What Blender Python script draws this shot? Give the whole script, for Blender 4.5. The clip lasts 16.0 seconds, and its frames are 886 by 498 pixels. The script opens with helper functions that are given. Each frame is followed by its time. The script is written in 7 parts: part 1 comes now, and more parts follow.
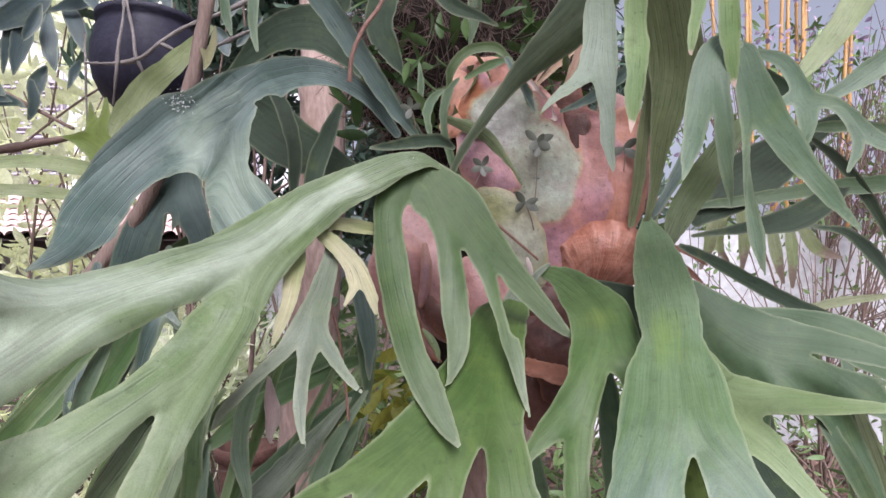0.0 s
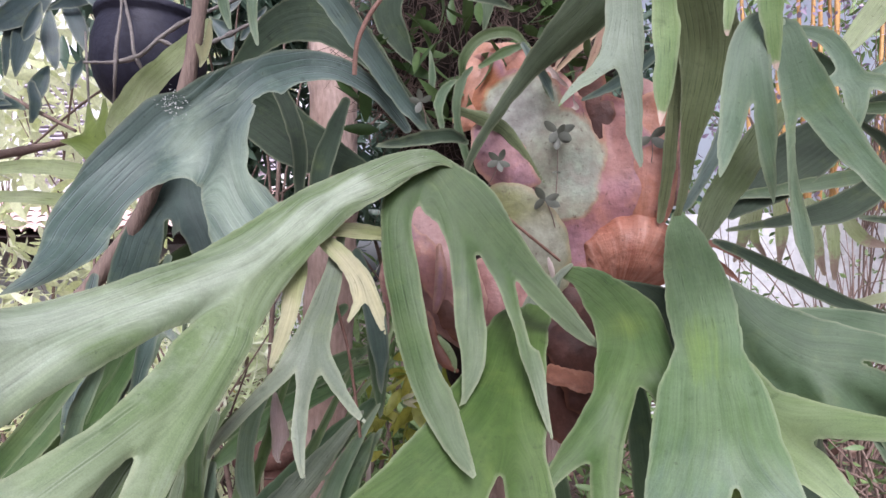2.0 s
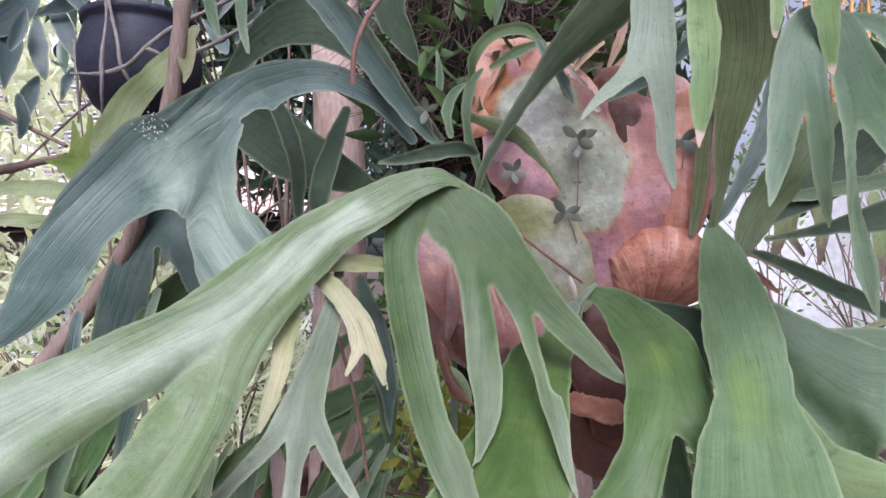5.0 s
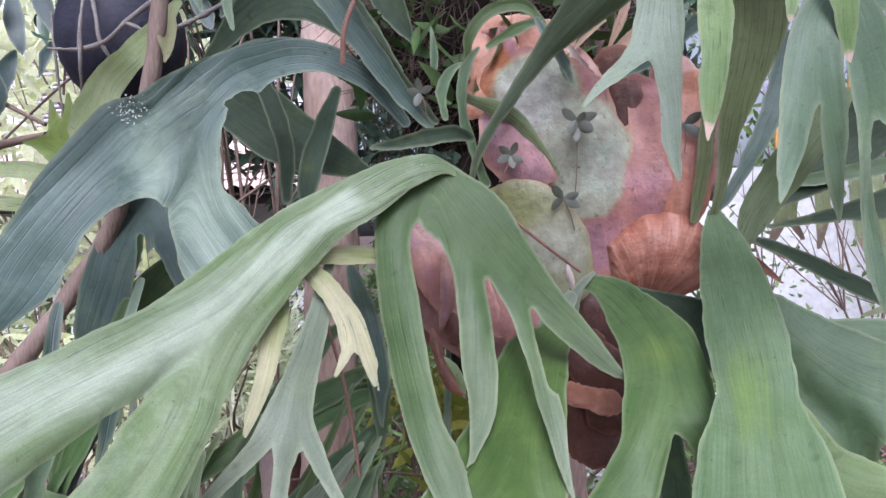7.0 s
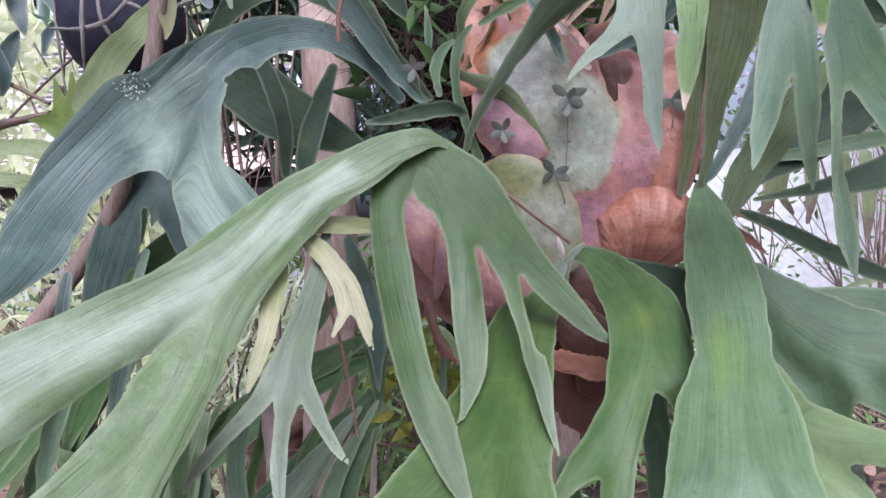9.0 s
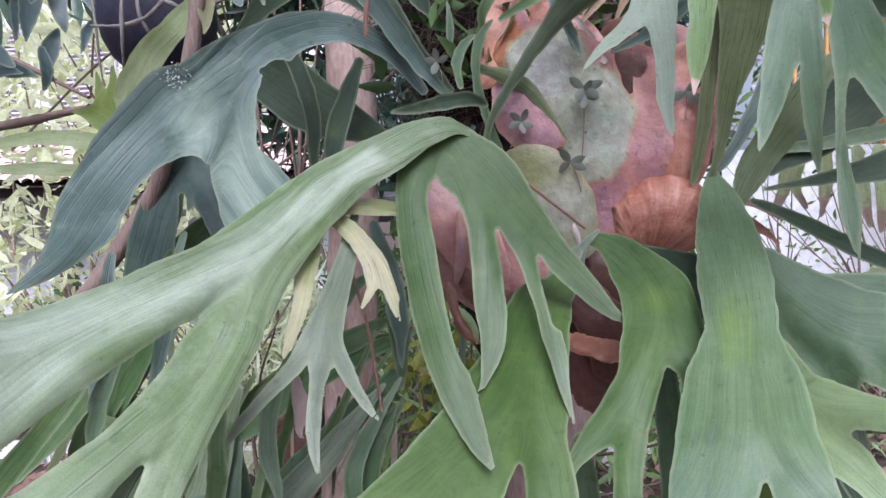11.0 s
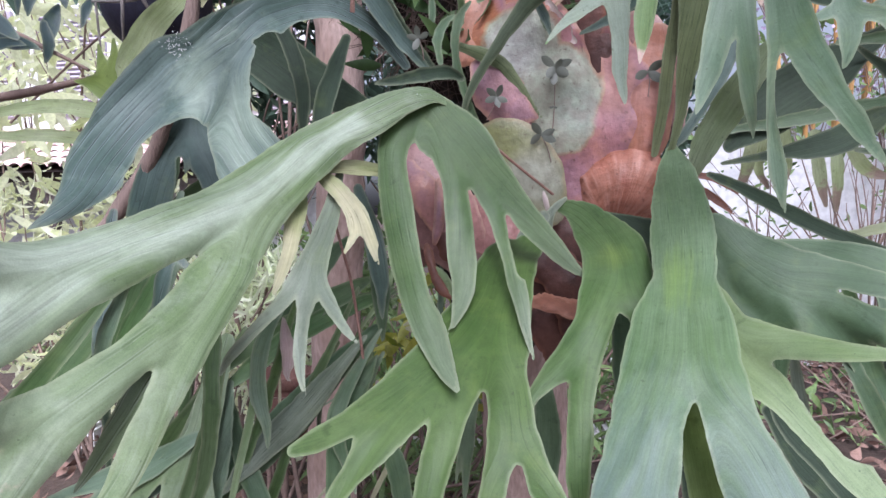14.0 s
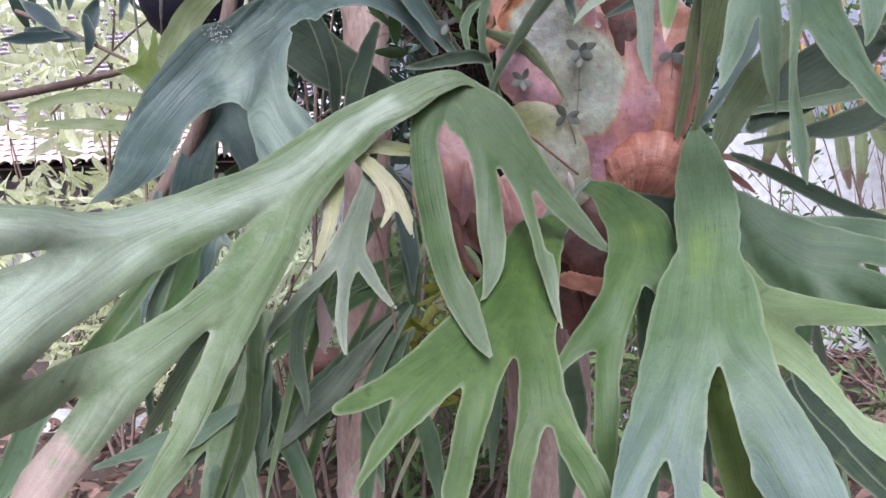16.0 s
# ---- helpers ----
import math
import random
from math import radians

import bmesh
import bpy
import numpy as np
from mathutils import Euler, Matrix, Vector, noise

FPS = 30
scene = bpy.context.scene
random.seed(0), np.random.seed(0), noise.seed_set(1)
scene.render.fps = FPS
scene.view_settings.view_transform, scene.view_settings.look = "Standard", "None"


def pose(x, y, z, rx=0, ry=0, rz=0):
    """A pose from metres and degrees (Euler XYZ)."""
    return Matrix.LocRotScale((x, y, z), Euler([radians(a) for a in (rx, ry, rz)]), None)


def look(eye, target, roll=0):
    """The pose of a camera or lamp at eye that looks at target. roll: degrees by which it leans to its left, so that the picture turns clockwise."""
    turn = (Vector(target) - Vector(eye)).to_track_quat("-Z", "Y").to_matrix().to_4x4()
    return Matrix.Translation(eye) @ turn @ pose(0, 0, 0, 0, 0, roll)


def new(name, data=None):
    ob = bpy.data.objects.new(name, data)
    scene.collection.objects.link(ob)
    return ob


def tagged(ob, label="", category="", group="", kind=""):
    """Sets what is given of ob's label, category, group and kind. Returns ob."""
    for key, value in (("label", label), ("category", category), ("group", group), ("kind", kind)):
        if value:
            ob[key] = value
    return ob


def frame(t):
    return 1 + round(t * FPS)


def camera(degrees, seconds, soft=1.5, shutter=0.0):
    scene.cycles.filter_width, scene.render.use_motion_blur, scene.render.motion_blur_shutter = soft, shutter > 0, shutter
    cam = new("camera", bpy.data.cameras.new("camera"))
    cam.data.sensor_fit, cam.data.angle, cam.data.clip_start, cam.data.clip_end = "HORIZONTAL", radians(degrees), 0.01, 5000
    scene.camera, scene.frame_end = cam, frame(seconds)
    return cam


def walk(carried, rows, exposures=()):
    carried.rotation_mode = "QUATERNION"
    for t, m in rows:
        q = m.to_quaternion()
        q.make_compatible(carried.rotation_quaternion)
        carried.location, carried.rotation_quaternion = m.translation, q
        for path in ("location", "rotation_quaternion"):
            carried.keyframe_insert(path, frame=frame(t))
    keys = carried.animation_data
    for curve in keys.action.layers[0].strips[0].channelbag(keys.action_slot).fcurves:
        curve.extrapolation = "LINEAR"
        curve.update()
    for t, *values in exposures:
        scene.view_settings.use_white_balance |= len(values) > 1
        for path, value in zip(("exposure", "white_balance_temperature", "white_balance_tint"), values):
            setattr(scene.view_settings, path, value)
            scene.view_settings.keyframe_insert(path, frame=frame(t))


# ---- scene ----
cam = camera(71.3, 16.0)
METRES, EYE, TILT, LEAN, TURN = 0.45, 1.5, 4.0, 0.0, 0.0
ROWS = [
    (0.0, 0.0, 0.0, 0.0, 0.0, 0.0, -0.0),
    (0.5, 0.0181, 0.0425, -0.0003, 0.64, -0.25, -0.01),
    (1.0, 0.0356, 0.0821, 0.0161, 1.01, -0.31, 0.41),
    (1.5, 0.0255, 0.1132, 0.0413, 2.39, -0.16, 1.14),
    (2.0, 0.0312, 0.136, 0.0532, 2.21, -1.25, 1.11),
    (2.5, 0.0495, 0.1626, 0.0909, 2.09, -1.32, 1.82),
    (3.0, 0.0641, 0.1955, 0.1186, 1.74, -1.28, 2.55),
    (3.5, 0.0815, 0.2355, 0.1335, 2.18, -2.0, 2.68),
    (4.0, 0.0727, 0.2641, 0.1508, 4.04, -1.97, 2.43),
    (6.5, 0.0492, 0.3675, 0.2127, 3.84, -5.26, 2.42),
    (7.0, 0.0538, 0.3761, 0.2239, 3.49, -5.65, 2.25),
    (7.5, 0.0526, 0.3735, 0.2287, 3.62, -6.33, 2.11),
    (8.0, 0.0623, 0.3585, 0.2222, 3.55, -6.32, 2.0),
    (8.5, 0.0665, 0.3284, 0.2135, 3.65, -6.59, 2.31),
    (9.0, 0.0792, 0.3089, 0.1941, 3.59, -7.15, 2.48),
    (11.5, 0.0645, 0.2012, 0.1405, 5.18, -6.87, 2.29),
    (12.0, 0.0759, 0.1876, 0.1284, 4.38, -7.07, 1.73),
    (12.5, 0.0855, 0.14, 0.1198, 5.21, -6.67, 2.18),
    (13.0, 0.0811, 0.1097, 0.101, 5.0, -6.67, 1.24),
    (13.5, 0.0991, 0.0775, 0.0828, 4.32, -7.11, 1.14),
    (14.0, 0.1154, 0.0407, 0.0634, 4.12, -7.49, 1.47),
    (14.5, 0.1143, 0.0134, 0.0478, 4.54, -7.57, 1.6),
    (15.0, 0.1134, 0.0029, 0.0326, 4.26, -7.9, 1.71),
    (15.5, 0.1095, -0.0169, 0.0239, 4.94, -7.91, 1.93),
    (16.0, 0.0836, -0.0436, 0.0209, 5.76, -7.98, 1.97),
]
walk(cam, [(t, pose(0, 0, EYE, TILT, LEAN, TURN) @ pose(METRES * x, METRES * y, METRES * z, 90 + pitch, roll, yaw)) for t, x, y, z, yaw, pitch, roll in ROWS],
     [(0.0, 0.40, 5950, 23), (4.0, 0.46, 5750, 23), (7.0, 0.47, 5550, 22), (9.0, 0.45, 5500, 22), (12.0, 0.34, 5550, 22), (13.5, 0.37, 5550, 22), (14.5, 0.48, 5600, 22), (15.5, 0.43, 5600, 22), (16.0, 0.36, 5600, 22)])

# ---- daylight: bright overcast, soft sun from above, in front of the fern ----
SUN_EL, SUN_AZ = 46.0, 172.0
world = bpy.data.worlds.new("sky")
world.use_nodes = True
scene.world = world
wn = world.node_tree.nodes
sky = wn.new("ShaderNodeTexSky")
sky.sky_type = "NISHITA"
sky.sun_disc = False
sky.sun_elevation, sky.sun_rotation = radians(SUN_EL), radians(SUN_AZ)
sky.air_density, sky.dust_density, sky.ozone_density = 1.0, 6.0, 0.6
wn["Background"].inputs["Strength"].default_value = 0.135
haze = wn.new("ShaderNodeHueSaturation")
haze.inputs["Saturation"].default_value = 0.35
world.node_tree.links.new(sky.outputs["Color"], haze.inputs["Color"])
world.node_tree.links.new(haze.outputs["Color"], wn["Background"].inputs["Color"])
sun = new("sun", bpy.data.lights.new("sun", "SUN"))
sun.data.energy, sun.data.angle, sun.data.color = 4.8, radians(35), (1.0, 0.96, 0.9)
a, e = radians(SUN_AZ), radians(SUN_EL)
sun.matrix_world = look((0, 0, 12), Vector((0, 0, 12)) - Vector((math.sin(a) * math.cos(e), math.cos(a) * math.cos(e), math.sin(e))))


# ---- materials ----
class Nodes:
    """A small wrapper to write node materials shortly."""

    def __init__(self, name):
        self.mat = bpy.data.materials.new(name)
        self.mat.use_nodes = True
        self.tree = self.mat.node_tree
        self.bsdf = self.tree.nodes["Principled BSDF"]
        self.out = self.tree.nodes["Material Output"]

    def add(self, kind, links=(), **values):
        node = self.tree.nodes.new("ShaderNode" + kind)
        for key, value in values.items():
            if key in ("operation", "blend_type", "data_type", "attribute_name", "noise_dimensions", "feature", "bands_direction"):
                set_mode(node, key, value)
            else:
                node.inputs[key.replace("_", " ")].default_value = value
        for key, sock in links:
            self.link(sock, node.inputs[key])
        return node

    def link(self, a, b):
        self.tree.links.new(a, b)

    def noise(self, vec, scale, detail=3.0, rough=0.55):
        n = self.add("TexNoise", Scale=scale, Detail=detail, Roughness=rough)
        if vec:
            self.link(vec, n.inputs["Vector"])
        return n.outputs["Fac"]

    def ramp(self, sock, *stops):
        n = self.tree.nodes.new("ShaderNodeValToRGB")
        els = n.color_ramp.elements
        while len(els) < len(stops):
            els.new(0.5)
        for el, (p, c) in zip(els, stops):
            el.position = p
            el.color = (c, c, c, 1) if isinstance(c, (int, float)) else (*c, 1)
        self.link(sock, n.inputs["Fac"])
        return n.outputs["Color"]

    def mix(self, fac, a, b, blend="MIX"):
        n = self.tree.nodes.new("ShaderNodeMix")
        n.data_type, n.blend_type = "RGBA", blend
        for sock, v in ((n.inputs[0], fac), (n.inputs[6], a), (n.inputs[7], b)):
            if isinstance(v, bpy.types.NodeSocket):
                self.link(v, sock)
            elif isinstance(v, tuple):
                sock.default_value = (*v, 1)
            else:
                sock.default_value = v
        return n.outputs[2]

    def math(self, op, a, b=0.0):
        n = self.tree.nodes.new("ShaderNodeMath")
        n.operation = op
        for sock, v in ((n.inputs[0], a), (n.inputs[1], b)):
            if isinstance(v, bpy.types.NodeSocket):
                self.link(v, sock)
            else:
                sock.default_value = v
        return n.outputs[0]

    def bump(self, height, strength, dist):
        n = self.tree.nodes.new("ShaderNodeBump")
        n.inputs["Strength"].default_value = strength
        n.inputs["Distance"].default_value = dist
        self.link(height, n.inputs["Height"])
        self.link(n.outputs["Normal"], self.bsdf.inputs["Normal"])
        return n

    def coords(self):
        return self.tree.nodes.new("ShaderNodeTexCoord").outputs["Object"]

    def random(self):
        return self.tree.nodes.new("ShaderNodeObjectInfo").outputs["Random"]

    def islands(self):
        return self.tree.nodes.new("ShaderNodeNewGeometry").outputs["Random Per Island"]

    def attr(self, name):
        n = self.tree.nodes.new("ShaderNodeAttribute")
        n.attribute_name = name
        return n

    def translucent(self, colour, amount):
        t = self.tree.nodes.new("ShaderNodeBsdfTranslucent")
        m = self.tree.nodes.new("ShaderNodeMixShader")
        m.inputs[0].default_value = amount
        self.link(colour, t.inputs["Color"])
        self.link(self.bsdf.outputs[0], m.inputs[1])
        self.link(t.outputs[0], m.inputs[2])
        self.link(m.outputs[0], self.out.inputs["Surface"])

    def finish(self, colour, rough, spec=0.4):
        if isinstance(colour, bpy.types.NodeSocket):
            self.link(colour, self.bsdf.inputs["Base Color"])
        else:
            self.bsdf.inputs["Base Color"].default_value = (*colour, 1)
        if isinstance(rough, bpy.types.NodeSocket):
            self.link(rough, self.bsdf.inputs["Roughness"])
        else:
            self.bsdf.inputs["Roughness"].default_value = rough
        self.bsdf.inputs["Specular IOR Level"].default_value = spec
        return self.mat


def set_mode(node, key, value):
    if key == "operation":
        node.operation = value
    elif key == "blend_type":
        node.blend_type = value


def blade_coords(n, across, along):
    """Coordinates that run across and along a frond, so that grain and veins follow it."""
    sep = n.tree.nodes.new("ShaderNodeSeparateXYZ")
    n.link(n.attr("blade").outputs["Vector"], sep.inputs[0])
    com = n.tree.nodes.new("ShaderNodeCombineXYZ")
    n.link(n.math("MULTIPLY", sep.outputs[0], across), com.inputs[0])
    n.link(n.math("MULTIPLY", sep.outputs[1], along), com.inputs[1])
    n.link(n.math("MULTIPLY", n.random(), 40.0), com.inputs[2])
    return com.outputs[0], sep.outputs[2], sep.outputs[0]


def frond_material(name, base, second, bloom, scurf, rough=0.38, lines=0.30, stain_or_sheen=(0.17, 0.22, 0.05), gap=0.009, glow=0.07, ribs=0.0, tip=(0.42, 0.33, 0.27), soft_tip=False, felt=1.0):
    """Leathery fern blade: mottled greens, fine parallel veins, felt of pale scurf, spots, dried tips, painted sheen
    and a pale rim.
    """
    n = Nodes(name)
    broad_vec, edge, across = blade_coords(n, 26.0, 9.0)
    band_vec, _, _ = blade_coords(n, 75.0, 5.0)
    streak_vec, _, _ = blade_coords(n, 150.0, 9.0)
    ob = n.coords()
    limb = n.ramp(n.attr("limb").outputs["Fac"], (0.84, 0.0), (0.985, 1.0))
    patch = n.ramp(n.math("ADD", n.math("MULTIPLY", n.noise(broad_vec, 1.0, 3), 0.5), n.math("MULTIPLY", n.noise(ob, 14.0, 4), 0.5)), (0.40, 0.0), (0.60, 1.0))
    col = n.mix(patch, base, second)
    yellow = n.ramp(n.noise(ob, 21.0, 5, 0.65), (0.54, 0.0), (0.72, 0.38))
    col = n.mix(yellow, col, tuple(a * 0.45 + b * 0.55 for a, b in zip(base, stain_or_sheen)))
    # scurf: a pale felt, thick in some stretches and rubbed off in others
    rub = n.noise(streak_vec, 1.0, 4, 0.6)
    dust = n.ramp(n.math("ADD", n.math("MULTIPLY", n.noise(ob, 5.0, 2), 0.65), n.math("MULTIPLY", rub, 0.35)), (0.34, 0.0), (0.66, 1.0))
    col = n.mix(n.math("MULTIPLY", dust, scurf), col, bloom)
    # veins: thin dark lines that run with the blade
    drift = n.math("ADD", across, n.math("MULTIPLY", n.math("SUBTRACT", n.noise(broad_vec, 0.6, 2), 0.5), gap * 1.6))
    line = n.math("ABSOLUTE", n.math("SINE", n.math("MULTIPLY", drift, math.pi / gap)))
    faint = n.math("MULTIPLY", n.ramp(n.noise(broad_vec, 1.7, 3), (0.35, 0.25), (0.62, 1.0)), limb)
    col = n.mix(n.math("MULTIPLY", n.math("MULTIPLY", n.ramp(line, (0.0, 1.0), (0.20, 0.0)), lines), faint), col, tuple(c * 0.35 for c in base))
    col = n.mix(n.math("MULTIPLY", n.math("MULTIPLY", n.ramp(line, (0.16, 0.0), (0.30, 1.0), (0.50, 0.0)), ribs), faint), col, tuple(c * 0.6 + 0.10 for c in bloom))
    speck = n.ramp(n.noise(ob, 150.0, 2), (0.24, 1.0), (0.30, 0.0))
    col = n.mix(n.math("MULTIPLY", speck, 0.45), col, (0.035, 0.045, 0.02))
    blot = n.ramp(n.noise(ob, 46.0, 4), (0.26, 1.0), (0.36, 0.0))
    col = n.mix(n.math("MULTIPLY", blot, 0.42), col, tuple(c * 0.45 for c in base))
    fine_vec, _, _ = blade_coords(n, 620.0, 22.0)
    fine = n.noise(fine_vec, 1.0, 3, 0.6)
    fleck = n.math("MULTIPLY", n.ramp(fine, (0.30, 1.0), (0.40, 0.0)), n.math("MULTIPLY", n.ramp(n.noise(ob, 17.0, 3), (0.44, 0.0), (0.62, 0.75)), limb))
    col = n.mix(fleck, col, tuple(c * 0.40 for c in base))
    # marks: yellow or green patches; on FROSTED and BLUE a painted sky sheen
    mark = n.ramp(n.math("ADD", n.attr("stain_or_sheen").outputs["Fac"], n.math("MULTIPLY", n.math("SUBTRACT", n.noise(streak_vec, 0.6, 4), 0.5), 1.5)), (0.15, 0.0), (0.95, 0.55))
    mark = n.math("MULTIPLY", mark, n.ramp(n.attr("stain_or_sheen").outputs["Fac"], (0.0, 0.0), (0.25, 1.0)))
    col = n.mix(mark, col, stain_or_sheen)
    # soft fade to the tip colour; on SHEEN it paints reflected sky
    if soft_tip:
        fade = n.math("ADD", n.attr("dry_or_sheen").outputs["Fac"], n.math("MULTIPLY", n.math("SUBTRACT", n.noise(streak_vec, 0.7, 3), 0.5), 1.0))
        col = n.mix(n.ramp(fade, (0.10, 0.0), (0.85, 0.60)), col, tip)
    else:
        dry_or_sheen = n.math("ADD", n.attr("dry_or_sheen").outputs["Fac"], n.math("MULTIPLY", n.math("SUBTRACT", n.noise(ob, 70.0, 3), 0.5), 0.8))
        col = n.mix(n.ramp(dry_or_sheen, (0.42, 0.0), (0.62, 1.0)), col, tip)
    col = n.mix(n.ramp(edge, (0.0, 0.30), (0.0007, 0.0)), col, (0.40, 0.43, 0.28))
    value = n.math("ADD", n.math("MULTIPLY", n.noise(ob, 62.0, 4, 0.65), 0.34), n.math("ADD", n.math("MULTIPLY", n.noise(band_vec, 1.0, 3, 0.6), 0.34), n.math("MULTIPLY", n.math("SUBTRACT", fine, 0.5), 0.55)))
    value = n.math("ADD", value, n.math("MULTIPLY", n.noise(ob, 820.0, 2), 0.44 * felt))
    value = n.math("ADD", value, n.math("ADD", n.math("MULTIPLY", n.random(), 0.16), 0.92 - 0.34 - 0.22 * felt))
    hsv = n.tree.nodes.new("ShaderNodeHueSaturation")
    n.link(col, hsv.inputs["Color"])
    n.link(value, hsv.inputs["Value"])
    n.link(n.math("ADD", n.math("MULTIPLY", n.random(), 0.020), 0.49), hsv.inputs["Hue"])
    col = hsv.outputs["Color"]
    relief = n.math("ADD", n.math("MULTIPLY", n.ramp(line, (0.0, 0.0), (0.5, 1.0)), 0.5 * min(1.0, lines * 2)), n.math("MULTIPLY", n.noise(ob, 820.0, 2), 0.22))
    n.bump(n.math("ADD", relief, n.math("MULTIPLY", n.noise(ob, 130.0, 4), 0.7)), 0.55, 0.0011)
    n.bsdf.inputs["Sheen Weight"].default_value = 0.03
    n.bsdf.inputs["Sheen Roughness"].default_value = 0.45
    n.translucent(col, glow)
    return n.finish(col, n.ramp(dust, (0.0, rough), (1.0, rough + 0.14)), 0.27)


FRESH = frond_material("frond_fresh_green", (0.120, 0.200, 0.062), (0.154, 0.232, 0.086), (0.36, 0.43, 0.31), 0.30, 0.40, 0.16)
# FROSTED's near-white mark colour is the sky's sheen put into the colour
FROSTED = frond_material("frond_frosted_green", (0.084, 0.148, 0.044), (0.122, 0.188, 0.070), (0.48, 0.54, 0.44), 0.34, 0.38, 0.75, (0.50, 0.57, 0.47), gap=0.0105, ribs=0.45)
TENDER = frond_material("frond_tender_green", (0.20, 0.29, 0.12), (0.26, 0.34, 0.17), (0.48, 0.54, 0.42), 0.38, 0.42, 0.12, glow=0.35)
PALEGREEN = frond_material("frond_pale_grey_green", (0.25, 0.325, 0.21), (0.29, 0.365, 0.25), (0.50, 0.57, 0.50), 0.46, 0.42, 0.12, glow=0.3, tip=(0.16, 0.30, 0.09))
YOUNG = frond_material("frond_young_green", (0.105, 0.185, 0.050), (0.160, 0.240, 0.070), (0.30, 0.37, 0.24), 0.22, 0.40, 0.14, tip=(0.55, 0.38, 0.33))
DEEP = frond_material("frond_deep_green", (0.040, 0.080, 0.014), (0.060, 0.104, 0.022), (0.18, 0.23, 0.12), 0.20, 0.40, 0.30)
LUSH = frond_material("frond_lush_green", (0.042, 0.086, 0.022), (0.064, 0.112, 0.034), (0.18, 0.235, 0.14), 0.20, 0.42, 0.30, tip=(0.17, 0.21, 0.14), soft_tip=True)
VIVID = frond_material("frond_vivid_green", (0.046, 0.106, 0.024), (0.074, 0.142, 0.038), (0.21, 0.28, 0.17), 0.22, 0.40, 0.30, (0.15, 0.23, 0.05))
BLOOM = frond_material("frond_grey_bloom", (0.070, 0.122, 0.060), (0.096, 0.152, 0.078), (0.28, 0.35, 0.29), 0.36, 0.38, 0.16)
GREYGREEN = frond_material("frond_dull_grey_green", (0.092, 0.122, 0.072), (0.13, 0.162, 0.105), (0.27, 0.31, 0.26), 0.42, 0.40, 0.35, tip=(0.16, 0.13, 0.10))
# blue-grey tip colour: sheen of the sky on the lower lobes, painted in
SHEEN = frond_material("frond_blue_sheen", (0.070, 0.130, 0.044), (0.098, 0.160, 0.064), (0.26, 0.33, 0.24), 0.32, 0.38, 0.20, (0.17, 0.26, 0.05), tip=(0.135, 0.18, 0.185), soft_tip=True)
# BLUE's pale mark colour imitates sky reflected on the blade
BLUE = frond_material("frond_blue_green", (0.030, 0.062, 0.042), (0.052, 0.094, 0.066), (0.27, 0.34, 0.34), 0.42, 0.36, 1.0, (0.40, 0.50, 0.38), 0.0105, ribs=0.6)
TEAL = frond_material("frond_dark_teal", (0.040, 0.074, 0.056), (0.058, 0.100, 0.074), (0.17, 0.22, 0.21), 0.36, 0.40, 0.35)
GREEN = frond_material("frond_mid_green", (0.050, 0.096, 0.040), (0.068, 0.118, 0.050), (0.17, 0.22, 0.17), 0.22, 0.40, 0.18)
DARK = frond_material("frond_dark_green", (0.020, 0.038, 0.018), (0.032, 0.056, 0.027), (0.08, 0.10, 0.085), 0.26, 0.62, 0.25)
OLIVE = frond_material("frond_olive_stalk", (0.125, 0.160, 0.066), (0.165, 0.200, 0.088), (0.30, 0.32, 0.22), 0.24, 0.44, 0.85, (0.19, 0.24, 0.06), 0.0085, glow=0.35)
LIME = frond_material("frond_yellow_green", (0.40, 0.48, 0.22), (0.50, 0.57, 0.32), (0.66, 0.70, 0.56), 0.45, 0.44, 0.12, (0.19, 0.24, 0.06), glow=0.6)
LEAFY = frond_material("frond_leaf_green", (0.16, 0.24, 0.05), (0.22, 0.30, 0.07), (0.36, 0.40, 0.18), 0.25, 0.44, 0.12, glow=0.45)
PALE = frond_material("frond_bleached", (0.50, 0.50, 0.26), (0.60, 0.585, 0.36), (0.61, 0.60, 0.44), 0.5, 0.5, 0.10, (0.20, 0.31, 0.07), glow=0.4, felt=0.4)
STRAP = frond_material("frond_dark_olive", (0.042, 0.064, 0.030), (0.062, 0.088, 0.044), (0.15, 0.18, 0.13), 0.28, 0.40, 0.4)
DEADSTRAP = frond_material("frond_dead_tan", (0.34, 0.20, 0.13), (0.42, 0.27, 0.19), (0.46, 0.34, 0.26), 0.3, 0.6, 0.4)
PAPERY = frond_material("shield_papery_edge", (0.55, 0.44, 0.38), (0.66, 0.55, 0.50), (0.70, 0.62, 0.57), 0.5, 0.6)
DRYPINK = frond_material("frond_dry_pink", (0.40, 0.30, 0.27), (0.50, 0.41, 0.38), (0.58, 0.52, 0.49), 0.5, 0.6)
BLEACH = frond_material("frond_half_bleached", (0.36, 0.38, 0.20), (0.50, 0.47, 0.32), (0.60, 0.56, 0.46), 0.55, 0.5, 0.2, glow=0.2)


